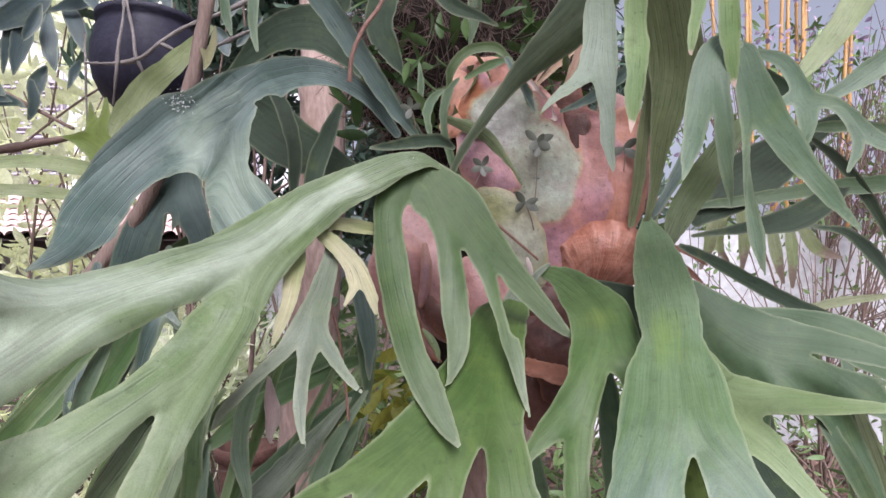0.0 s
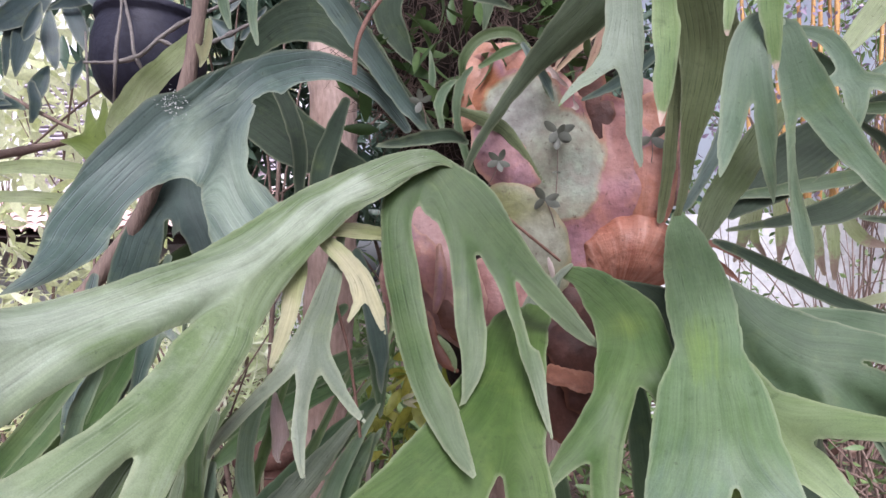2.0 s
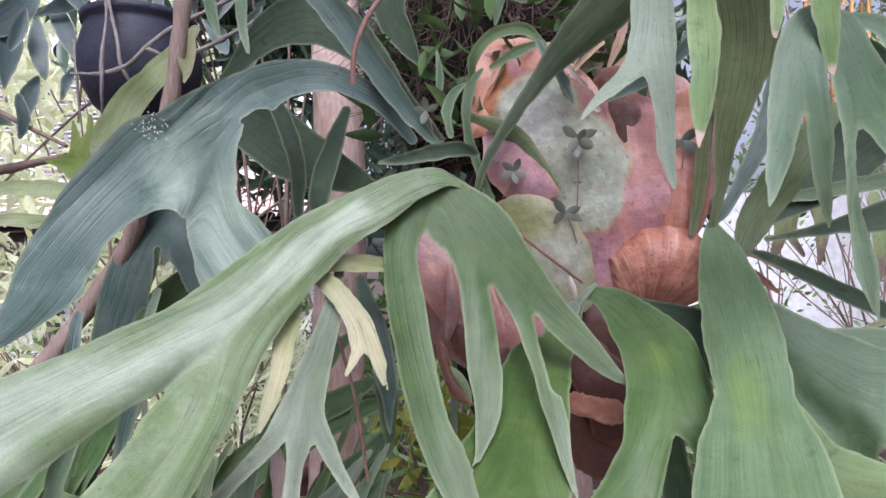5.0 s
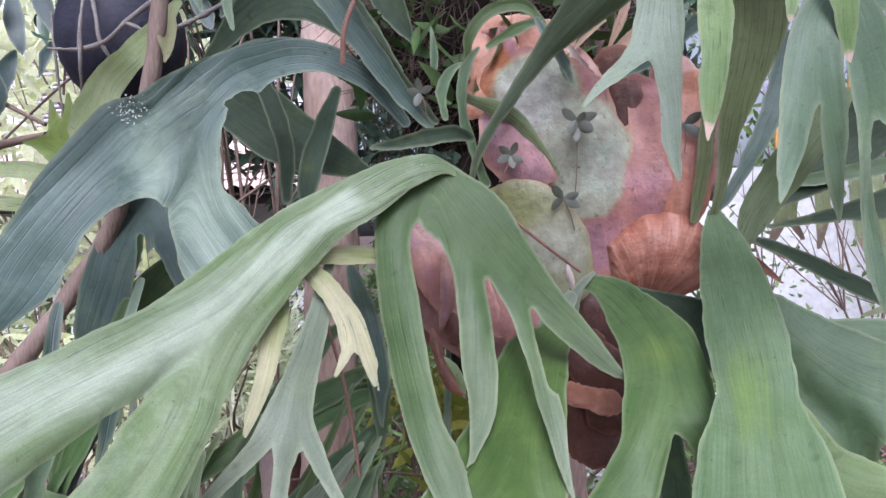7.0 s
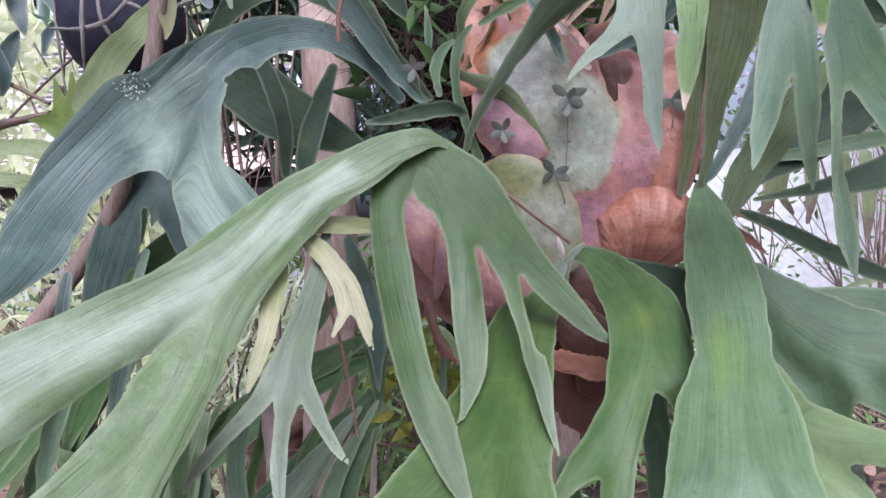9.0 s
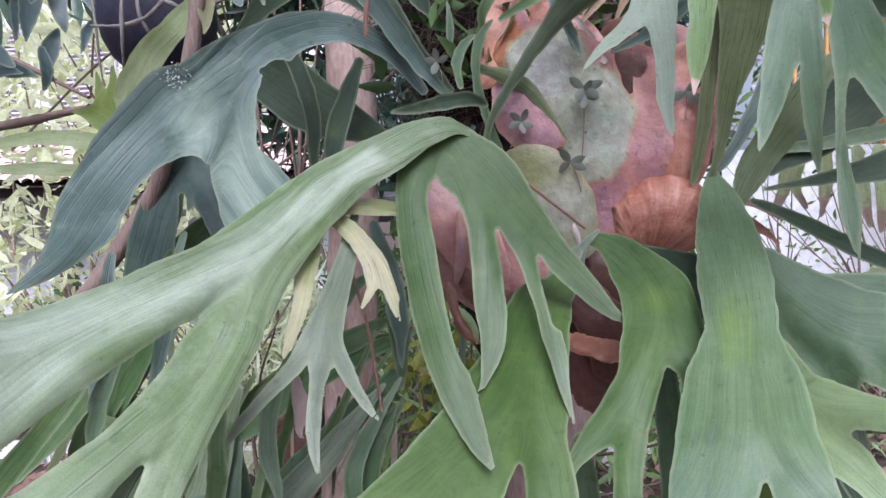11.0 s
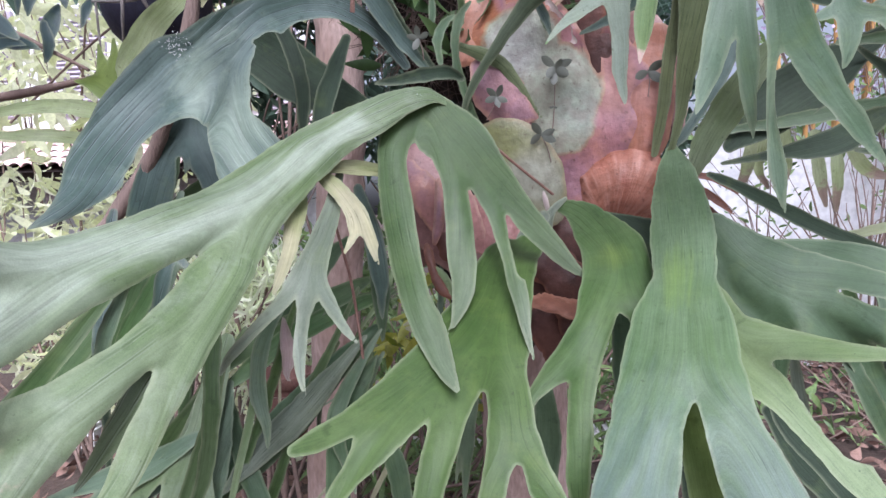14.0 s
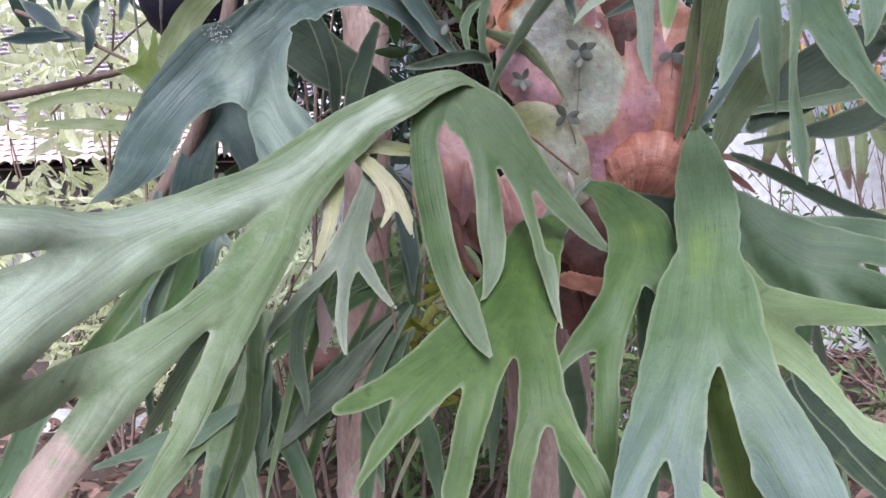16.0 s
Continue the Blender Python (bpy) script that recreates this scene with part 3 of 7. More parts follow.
    r_up = np.full(m, -1)
    r_up[rim_ids] = np.arange(len(rim_ids))
    nr = len(rim_ids)
    verts = np.vstack([P, B, P[rim_ids], B[rim_ids]]) @ basis
    r0, r1 = r_up[rim[:, 0]] + 2 * m, r_up[rim[:, 1]] + 2 * m
    tri_all = np.vstack([tris, tris[:, ::-1] + m, np.column_stack([r1, r0, r0 + nr]), np.column_stack([r1, r0 + nr, r1 + nr])])
    verts = verts - np.array(parent.location)
    me = mesh_from(name, verts, tri_all, [material])
    four = lambda x: np.concatenate([x, x, x[rim_ids], x[rim_ids]]).astype(np.float32)
    at = me.attributes.new("blade", "FLOAT_VECTOR", "POINT")
    at.data.foreach_set("vector", np.column_stack([four(across), four(along), four(np.clip(-fe, 0, 1))]).ravel())
    at = me.attributes.new("dry_or_sheen", "FLOAT", "POINT")
    at.data.foreach_set("value", four(np.clip(1 - remain / max(dry_or_sheen, 1e-4), 0, 1) * (dry_or_sheen > 0)))
    mark = np.zeros(m)
    for x, y, z, ru, rv in stains_or_sheen:
        c = np.array([x, y, z]) @ basis.T
        mark = np.maximum(mark, 1 - np.hypot((u - c[0]) / ru, (v - c[1]) / rv))
    at = me.attributes.new("stain_or_sheen", "FLOAT", "POINT")
    at.data.foreach_set("value", four(np.clip(mark, 0, 1)))
    at = me.attributes.new("limb", "FLOAT", "POINT")
    at.data.foreach_set("value", four(np.clip(pure, 0.1, 1)))
    ob = new(name, me)
    ob.parent = parent
    return ob


def tube_mesh(name, lines, material, sides=8, step=0.02, knobs=0.0):
    """Round stems along smoothed lines of x, y, z and radius, joined into one mesh."""
    V, Fq = [], []
    base = 0
    for L in lines:
        q = smooth_line(L, step)
        tang = np.gradient(q[:, :3], axis=0)
        tang /= np.linalg.norm(tang, axis=1)[:, None] + 1e-9
        ref = np.array([0.3, 0.9, 0.2])
        s1 = np.cross(tang, ref)
        s1 /= np.linalg.norm(s1, axis=1)[:, None] + 1e-9
        s2 = np.cross(tang, s1)
        ang = np.linspace(0, 2 * math.pi, sides, endpoint=False)
        r = q[:, 3][:, None] * (1 + knobs * RNG.normal(0, 1, (len(q), 1)) + 0.3 * knobs * RNG.normal(0, 1, (len(q), sides)))
        ring = q[:, None, :3] + r[:, :, None] * (np.cos(ang)[None, :, None] * s1[:, None] + np.sin(ang)[None, :, None] * s2[:, None])
        V.append(ring.reshape(-1, 3))
        i, j = np.meshgrid(np.arange(len(q) - 1), np.arange(sides), indexing="ij")
        i, j = i.ravel(), j.ravel()
        k = (j + 1) % sides
        Fq.append(base + np.column_stack([i * sides + j, (i + 1) * sides + j, (i + 1) * sides + k, i * sides + k]))
        base += len(q) * sides
    return mesh_from(name, np.vstack(V), np.vstack(Fq), [material])


def leaves_mesh(name, places, aims, sizes, material, aspect=0.3, bend=0.25, rows=4, flat=None, oval=False):
    """Many small pointed leaves, each a folded and bent blade of its own, joined into one mesh."""
    places, aims, sizes = np.asarray(places, float), np.asarray(aims, float), np.asarray(sizes, float)
    aims = aims / (np.linalg.norm(aims, axis=1)[:, None] + 1e-9)
    side = np.cross(aims, RNG.normal(0, 1, aims.shape) if flat is None else np.array(flat) + RNG.normal(0, 0.15, aims.shape))
    side /= np.linalg.norm(side, axis=1)[:, None] + 1e-9
    up = np.cross(side, aims)
    V, Fq = [], []
    t = np.linspace(0, 1, rows + 1)
    w = np.sin(np.pi * np.clip(t, 0.03, 0.985) ** 0.8) * aspect * 0.5
    if oval:
        w = np.sin(np.pi * np.clip(t, 0.01, 0.99)) ** 0.6 * aspect * 0.5
    N, k = len(places), (rows + 1) * 3
    verts = np.zeros((N, rows + 1, 3, 3))
    for i, (ti, wi) in enumerate(zip(t, w)):
        mid = places + sizes[:, None] * (aims * ti - up * bend * ti ** 2)
        verts[:, i, 1] = mid
        verts[:, i, 0] = mid - sizes[:, None] * (side * wi - up * wi * 0.25)
        verts[:, i, 2] = mid + sizes[:, None] * (side * wi + up * wi * 0.25)
    face = []
    for i in range(rows):
        for j in range(2):
            face.append((i * 3 + j, i * 3 + j + 1, i * 3 + j + 4, i * 3 + j + 3))
    faces = (np.arange(N)[:, None, None] * k + np.array(face)[None]).reshape(-1, 4)
    return mesh_from(name, verts.reshape(-1, 3), faces, [material])


def box(bm, lo, hi):
    r = bmesh.ops.create_cube(bm, size=1.0)
    lo, hi = Vector(lo), Vector(hi)
    for v in r["verts"]:
        v.co = Vector((lo[i] + (v.co[i] + 0.5) * (hi[i] - lo[i]) for i in range(3)))
    return r["verts"]


# ---- ground and surroundings ----
gx, gy = np.meshgrid(np.concatenate([np.linspace(-300, -8, 8), np.linspace(-7.5, 7.5, 90), np.linspace(8, 300, 8)]), np.concatenate([np.linspace(-200, -4, 6), np.linspace(-3.5, 12, 90), np.linspace(13, 400, 10)]))
gz = 0.05 * np.sin(gx * 1.3) * np.cos(gy * 1.1) + 0.02 * np.sin(gx * 5 + gy * 3)
gi = np.arange(gx.size).reshape(gx.shape)
ground = new("ground", mesh_from("ground", np.column_stack([gx.ravel(), gy.ravel(), gz.ravel()]), np.column_stack([gi[:-1, :-1].ravel(), gi[:-1, 1:].ravel(), gi[1:, 1:].ravel(), gi[1:, :-1].ravel()]), [GROUND]))
tagged(ground, "brown earth strewn with dead leaves", "ground", kind="structure")


def scatter(n, lo, hi):
    return RNG.uniform(lo, hi, (n, 3))


def stuff(name, me, label, category):
    return tagged(new(name, me), label, category, kind="stuff")


pl = scatter(5200, (-4, 1.6, 0.03), (5, 7, 0.10))
stuff("leaf_litter", leaves_mesh("leaf_litter", pl, RNG.normal(0, 1, pl.shape) * (1, 1, 0.25), RNG.uniform(0.05, 0.14, len(pl)), LITTER, 0.45), "curled dead brown leaves lying on the earth", "leaf litter")

# pale stone edging of the bed
edging = thing("stone_edging", (-1.4, 4.0, 0), "low row of pale weathered stones edging the bed", "kerb")
for k in range(24):
    w, x0 = RNG.uniform(0.16, 0.24), -4.4 + k * 0.225
    bm = bmesh.new()
    vv = box(bm, (x0, 3.93 + RNG.uniform(-0.03, 0.03), -0.05), (x0 + w, 4.10, RNG.uniform(0.09, 0.14)))
    bmesh.ops.bevel(bm, geom=bm.edges[:], offset=0.025, segments=2, affect="EDGES")
    bmesh.ops.rotate(bm, verts=bm.verts[:], cent=Vector((x0, 4, 0)), matrix=Matrix.Rotation(RNG.uniform(-0.08, 0.08), 3, "Z"))
    part("stone", bm, STONE, edging)

# white garden wall
bm = bmesh.new()
box(bm, (1.2, 6.0, 0), (9, 6.2, 2.1))
wall = part("wall", bm, WALLWHITE, None)
tagged(wall, "white rendered garden wall", "wall", kind="structure")


def house():
    """Pale two-storey house with a tiled porch roof and louvred shutters."""
    h = thing("house", (-6, 9.5, 0), "white house with a clay tile porch roof and grey louvred shutters", "house")
    bm = bmesh.new()
    box(bm, (-13, 10.6, 0), (-2.2, 10.9, 7.5))
    part("wall", bm, WALLWHITE, h)
    bm = bmesh.new()
    box(bm, (-13, 8.9, 2.1), (-2.6, 9.02, 2.28))
    part("beam", bm, TIMBER, h)
    for x in (-9.5, -6.6, -3.7):
        bm = bmesh.new()
        box(bm, (x, 8.9, 0), (x + 0.14, 9.04, 2.1))
        part("post", bm, TIMBER, h)
    # porch roof: courses of barrel tiles
    deck = bmesh.new()
    vs = [deck.verts.new(c) for c in ((-13, 8.6, 2.22), (-2.4, 8.6, 2.22), (-2.4, 10.6, 3.05), (-13, 10.6, 3.05))]
    top = deck.faces.new(vs)
    bmesh.ops.solidify(deck, geom=[top], thickness=0.05)
    roof = part("roof", deck, TIMBER, h)
    V, Fq = [], []
    base = 0
    for course in range(7):
        for i in range(53):
            x0, y0, z0 = -13 + i * 0.2, 8.55 + course * 0.29, 2.26 + course * 0.12
            arc = [(math.cos(k) * 0.1, math.sin(k) * 0.075) for k in np.linspace(0.1, math.pi - 0.1, 6)]
            for yy, zz in ((0, 0.02), (0.33, 0.13)):
                for cx, cz in arc:
                    V.append((x0 - cx, y0 + yy, z0 + zz + cz))
            for k in range(5):
                Fq.append((base + k, base + k + 1, base + k + 7, base + k + 6))
            base += 12
    tagged(child("roof_tiles", mesh_from("roof_tiles", np.array(V), Fq, [TILE]), h), kind="stuff")
    for x in (-10.6, -8.9, -7.2, -5.5, -3.8):
        bm = bmesh.new()
        box(bm, (x - 0.62, 10.52, 3.35), (x + 0.62, 10.6, 5.2))
        sh = part("shutter", bm, SHUTTER, h)
        for k in range(22):
            bm = bmesh.new()
            vv = box(bm, (x - 0.56, 10.47, 3.42 + k * 0.08), (x + 0.56, 10.51, 3.47 + k * 0.08))
            bmesh.ops.rotate(bm, verts=vv, cent=Vector((x, 10.49, 3.445 + k * 0.08)), matrix=Matrix.Rotation(radians(-35), 3, "X"))
            slat = part("slat", bm, SHUTTER, sh)
            slat.matrix_parent_inverse = Matrix.Identity(4)
    return h


house()


def tree(name, nodes, material, label, sides=18, knobs=0.03):
    base = nodes[0]
    t = thing(name, base[:3], label, "tree")
    child("trunk", tube_mesh("trunk", [nodes], material, sides, 0.03, knobs), t)
    return t


host = tree("tree", [(-0.40, 1.62, 0.0, 0.075), (-0.36, 1.55, 0.9, 0.062), (-0.30, 1.48, 1.6, 0.058), (-0.30, 1.5, 2.2, 0.055), (-0.34, 1.55, 3.2, 0.05), (-0.3, 1.6, 4.2, 0.03)], BARK, "slim tree trunk with pinkish brown bark")
bearer = tree("tree", [(0.16, 1.62, 0.0, 0.13), (0.14, 1.6, 0.8, 0.11), (0.13, 1.55, 1.5, 0.10), (0.10, 1.55, 2.3, 0.10), (0.05, 1.6, 3.3, 0.08), (0.0, 1.7, 4.4, 0.05)], BARK, "tree trunk that bears the staghorn fern")


def lumpy(name, centre, radii, amount, material, parent, seg=40):
    bm = bmesh.new()
    bmesh.ops.create_uvsphere(bm, u_segments=seg, v_segments=seg // 2, radius=1.0)
    for v in bm.verts:
        k = 1 + amount * noise.noise(v.co * 2.2) + amount * 0.6 * noise.noise(v.co * 6.0)
        v.co = Vector((v.co[i] * radii[i] * k + centre[i] for i in range(3)))
    for f in bm.faces:
        f.smooth = True
    return part(name, bm, material, parent)


# canopy over the fern
def crown(parent, centre, radii, count, size, material, aspect=0.28, droop=0.5):
    p = RNG.normal(0, 1, (count, 3))
    p = p / np.linalg.norm(p, axis=1)[:, None] * RNG.uniform(0.35, 1, (count, 1)) ** 0.5 * np.array(radii) + np.array(centre)
    aim = RNG.normal(0, 1, p.shape) - np.array([0, 0, droop])
    me = leaves_mesh("crown", p, aim, RNG.uniform(0.6, 1.2, count) * size, material, aspect)
    return child("crown", me, parent)


crown(host, (-0.5, 2.1, 3.4), (1.6, 1.2, 0.7), 700, 0.15, TREELEAF)
# unseen crown behind the camera, added to keep sun off the fern
crown(bearer, (0.4, -1.3, 3.9), (2.2, 1.1, 0.5), 2500, 0.17, TREELEAF)
crown(bearer, (0.7, 2.0, 3.5), (1.7, 1.3, 0.7), 700, 0.15, TREELEAF)


def bush(name, centre, radii, count, size, material, label, aspect=0.3, droop=0.2, twigs=6, forks=3):
    """A shrub: many thin stems out of the ground and a loose crown of single leaves."""
    b = thing(name, (centre[0], centre[1], 0), label, "shrub")
    lines = []
    for k in range(twigs):
        a = RNG.uniform(0, 6.28)
        tip = np.array(centre) + np.array(radii) * np.array([math.cos(a), math.sin(a), RNG.uniform(-0.4, 1)]) * RNG.uniform(0.5, 0.95)
        mid = np.array([centre[0], centre[1], 0]) * 0.4 + tip * 0.6 + RNG.normal(0, 0.15, 3) * np.array([1, 1, 0.4])
        lines.append([(centre[0] + RNG.normal(0, 0.05), centre[1] + RNG.normal(0, 0.05), 0, 0.011), (*mid, 0.008), (*tip, 0.003)])
        for j in range(forks):
            tw = tip + RNG.normal(0, 0.32, 3)
            lines.append([(*mid, 0.005), (*(0.5 * (mid + tw) + RNG.normal(0, 0.05, 3)), 0.004), (*tw, 0.002)])
    tagged(child("stem_tangle", tube_mesh("stem_tangle", lines, TWIG, 5, 0.08), b), kind="stuff")
    crown(b, centre, radii, count, size, material, aspect, droop)
    return b


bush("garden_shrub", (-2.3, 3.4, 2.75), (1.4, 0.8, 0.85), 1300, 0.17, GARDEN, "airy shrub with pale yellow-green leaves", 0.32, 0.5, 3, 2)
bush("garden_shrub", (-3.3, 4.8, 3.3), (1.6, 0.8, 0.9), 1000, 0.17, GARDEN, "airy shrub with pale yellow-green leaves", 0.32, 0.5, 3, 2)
bush("garden_shrub", (-1.4, 4.9, 0.7), (1.0, 0.6, 0.8), 1500, 0.12, SHRUB, "low leafy garden shrub", 0.3, 0.0)
bush("garden_shrub", (-3.0, 5.2, 0.6), (1.3, 0.8, 0.8), 1300, 0.12, SHRUB, "low leafy garden shrub", 0.3, 0.0)
bush("garden_shrub", (0.2, 3.4, 0.9), (1.1, 0.6, 1.0), 2200, 0.13, SHRUB, "dense dark leafy shrub behind the trunks", 0.25, 0.0)
bush("garden_shrub", (0.3, 3.6, 2.4), (1.0, 0.6, 1.2), 3600, 0.15, TREELEAF, "dense dark leafy shrub behind the trunks", 0.25, 0.3)
bush("twiggy_shrub", (2.6, 4.4, 1.6), (1.0, 0.6, 0.9), 420, 0.06, SHRUB, "twiggy shrub with few leaves before the white wall", 0.4, 0.0, 9, 10)
bush("twiggy_shrub", (3.9, 4.8, 1.5), (1.0, 0.6, 0.9), 420, 0.06, SHRUB, "twiggy shrub with few leaves before the white wall", 0.4, 0.0, 9, 10)
bush("flowering_shrub", (3.3, 5.4, 3.1), (1.6, 0.6, 1.0), 900, 0.06, PURPLE, "tall shrub with pale purple flowers", 0.6, 0.2, 10, 12)
bush("garden_shrub", (2.6, 4.2, 0.35), (1.5, 0.8, 0.35), 900, 0.10, SHRUB, "low dark groundcover on the leaf litter", 0.3, 0.0)
bush("garden_shrub", (-0.5, 2.6, 2.3), (0.6, 0.3, 0.65), 1900, 0.12, TREELEAF, "dense dark leafy shrub behind the trunks", 0.25, 0.3, 5)
bush("garden_shrub", (-0.74, 2.3, 2.60), (0.30, 0.2, 0.30), 900, 0.12, TREELEAF, "dense dark leafy shrub behind the trunks", 0.25, 0.3, 5)
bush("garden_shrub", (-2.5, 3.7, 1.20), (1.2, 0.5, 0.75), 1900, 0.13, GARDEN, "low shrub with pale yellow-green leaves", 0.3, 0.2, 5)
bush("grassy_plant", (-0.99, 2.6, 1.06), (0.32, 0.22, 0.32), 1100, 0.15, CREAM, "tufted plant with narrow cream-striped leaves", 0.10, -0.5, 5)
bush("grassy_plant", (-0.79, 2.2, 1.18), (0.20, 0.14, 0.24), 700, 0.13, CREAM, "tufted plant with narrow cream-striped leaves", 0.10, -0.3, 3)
bush("garden_shrub", (-0.10, 1.95, 1.10), (0.22, 0.14, 0.24), 110, 0.11, YELLOWLEAF, "small shrub with yellow-splashed leaves", 0.36, 0.2, 5)
bush("grassy_plant", (-0.25, 2.7, 0.6), (0.45, 0.3, 0.45), 500, 0.25, SHRUB, "tufted plant with narrow green leaves", 0.10, -0.4, 5)
pl = np.column_stack([RNG.normal(-0.98, 0.1, 10), RNG.normal(2.4, 0.06, 10), RNG.normal(1.07, 0.08, 10)])
stuff("yellow_flowers", leaves_mesh("yellow_flowers", pl, RNG.normal(0, 1, pl.shape), RNG.uniform(0.02, 0.045, 10), YELLOWFLOWER, 0.5), "small yellow flowers among striped leaves", "flowers")
crown(host, (-1.25, 1.7, 2.4), (0.45, 0.3, 0.25), 130, 0.13, TREELEAF, 0.26, 1.6)
bush("hedge", (4.0, 8.3, 3.4), (3.4, 0.9, 2.0), 2600, 0.2, SHRUB, "tall loose hedge behind the garden wall", 0.3, 0.2, 10)
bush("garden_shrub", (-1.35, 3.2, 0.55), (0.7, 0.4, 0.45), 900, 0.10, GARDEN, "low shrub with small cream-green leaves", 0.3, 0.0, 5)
# out of view: a tree added only to dapple the white wall with shade
shade = tree("tree", [(4.9, 1.6, 0.0, 0.14), (4.8, 1.7, 1.8, 0.12), (4.7, 1.8, 3.6, 0.10), (4.6, 1.9, 5.4, 0.05)], BARK, "unseen added tree that shades the garden wall")
crown(shade, (4.4, 1.9, 5.0), (2.0, 1.8, 1.3), 1300, 0.20, TREELEAF, 0.4)

# ---- the fern on its trunk ----
main = thing("staghorn_fern", (0.12, 1.3, 1.45), "large staghorn fern, forked green fronds round rust and grey-green shields", "fern")
lower = thing("staghorn_fern", (-0.10, 1.25, 1.30), "staghorn fern with hanging grey-green and bleached straps below the shields", "fern")
# the strung pale spots paint the sky's sheen along the upper limbs
blade(main, 'frond', FROSTED, (0.51, -0.84, 0.19), [
    [(0.009, 0.888, 1.675, 0.0041), (-0.024, 0.872, 1.690, 0.0137), (-0.061, 0.857, 1.680, 0.0207), (-0.092, 0.845, 1.664, 0.0252), (-0.167, 0.800, 1.616, 0.0318), (-0.216, 0.720, 1.556, 0.0374), (-0.246, 0.655, 1.533, 0.0281), (-0.295, 0.560, 1.497, 0.0324), (-0.320, 0.500, 1.488, 0.0294), (-0.334, 0.450, 1.498, 0.0231), (-0.353, 0.400, 1.498, 0.0260), (-0.371, 0.360, 1.495, 0.0192), (-0.391, 0.320, 1.492, 0.0049)],
    [(-0.167, 0.800, 1.613, 0.0273), (-0.213, 0.715, 1.550, 0.0330), (-0.248, 0.645, 1.526, 0.0290), (-0.295, 0.560, 1.493, 0.0308), (-0.315, 0.490, 1.464, 0.0390), (-0.321, 0.422, 1.440, 0.0396), (-0.328, 0.370, 1.416, 0.0395), (-0.347, 0.340, 1.393, 0.0334), (-0.381, 0.310, 1.360, 0.0209), (-0.410, 0.300, 1.335, 0.0069)]] + [
    [(-0.167, 0.800, 1.612, 0.0273), (-0.204, 0.720, 1.543, 0.0263), (-0.223, 0.620, 1.470, 0.0255), (-0.245, 0.535, 1.423, 0.0268), (-0.278, 0.475, 1.390, 0.0253), (-0.313, 0.430, 1.375, 0.0162), (-0.338, 0.390, 1.360, 0.0142), (-0.359, 0.355, 1.349, 0.0109), (-0.380, 0.320, 1.337, 0.0050)],
    [(-0.245, 0.535, 1.420, 0.0236), (-0.279, 0.475, 1.381, 0.0234), (-0.302, 0.445, 1.344, 0.0242), (-0.323, 0.420, 1.307, 0.0214), (-0.334, 0.400, 1.284, 0.0129)],
    [(-0.210, 0.625, 1.479, 0.0244), (-0.221, 0.570, 1.426, 0.0204), (-0.229, 0.525, 1.379, 0.0148), (-0.249, 0.490, 1.326, 0.0146), (-0.280, 0.465, 1.271, 0.0126), (-0.304, 0.450, 1.228, 0.0105), (-0.327, 0.430, 1.185, 0.0037)],
], cuts=[[(-0.174, 0.470, 1.500, 0.0033), (-0.187, 0.470, 1.489, 0.0065), (-0.207, 0.470, 1.476, 0.0103), (-0.236, 0.470, 1.458, 0.0152), (-0.272, 0.470, 1.434, 0.0182), (-0.326, 0.470, 1.400, 0.0097), (-0.365, 0.470, 1.373, 0.0025)], [(-0.211, 0.470, 1.408, 0.0019), (-0.227, 0.470, 1.388, 0.0067), (-0.244, 0.470, 1.367, 0.0106), (-0.269, 0.470, 1.331, 0.0170), (-0.314, 0.470, 1.272, 0.0247), (-0.355, 0.470, 1.220, 0.0300)], [(-0.333, 0.470, 1.352, 0.0020), (-0.355, 0.470, 1.334, 0.0069), (-0.383, 0.470, 1.309, 0.0119), (-0.415, 0.470, 1.286, 0.0171)], [(-0.352, 0.470, 1.474, 0.0015), (-0.374, 0.470, 1.464, 0.0044), (-0.401, 0.470, 1.455, 0.0059), (-0.445, 0.470, 1.438, 0.0089)]], stains_or_sheen=sheen_band([(-0.371, 0.360, 1.497, 0.046), (-0.353, 0.400, 1.500, 0.046), (-0.320, 0.500, 1.492, 0.048), (-0.295, 0.560, 1.500, 0.046), (-0.229, 0.560, 1.520, 0.034), (-0.215, 0.620, 1.542, 0.034), (-0.192, 0.680, 1.571, 0.033), (-0.163, 0.760, 1.606, 0.031), (-0.126, 0.830, 1.646, 0.024)], 70) + sheen_band([(-0.308, 0.525, 1.474, 0.046), (-0.321, 0.422, 1.445, 0.048), (-0.330, 0.370, 1.418, 0.046), (-0.381, 0.310, 1.360, 0.040)], 30), cup=-0.38, thick=0.0022, wave=0.003, lean=0.65, dry_or_sheen=0.11, ridge=1.5, fold=0.003)
blade(main, 'frond', FROSTED, (0.50, -0.79, 0.35), [
    [(-0.243, 0.545, 1.396, 0.0044), (-0.247, 0.530, 1.387, 0.0128), (-0.261, 0.520, 1.359, 0.0143), (-0.291, 0.520, 1.321, 0.0075), (-0.315, 0.520, 1.290, 0.0016)],
], cup=0.1, lean=0.8)
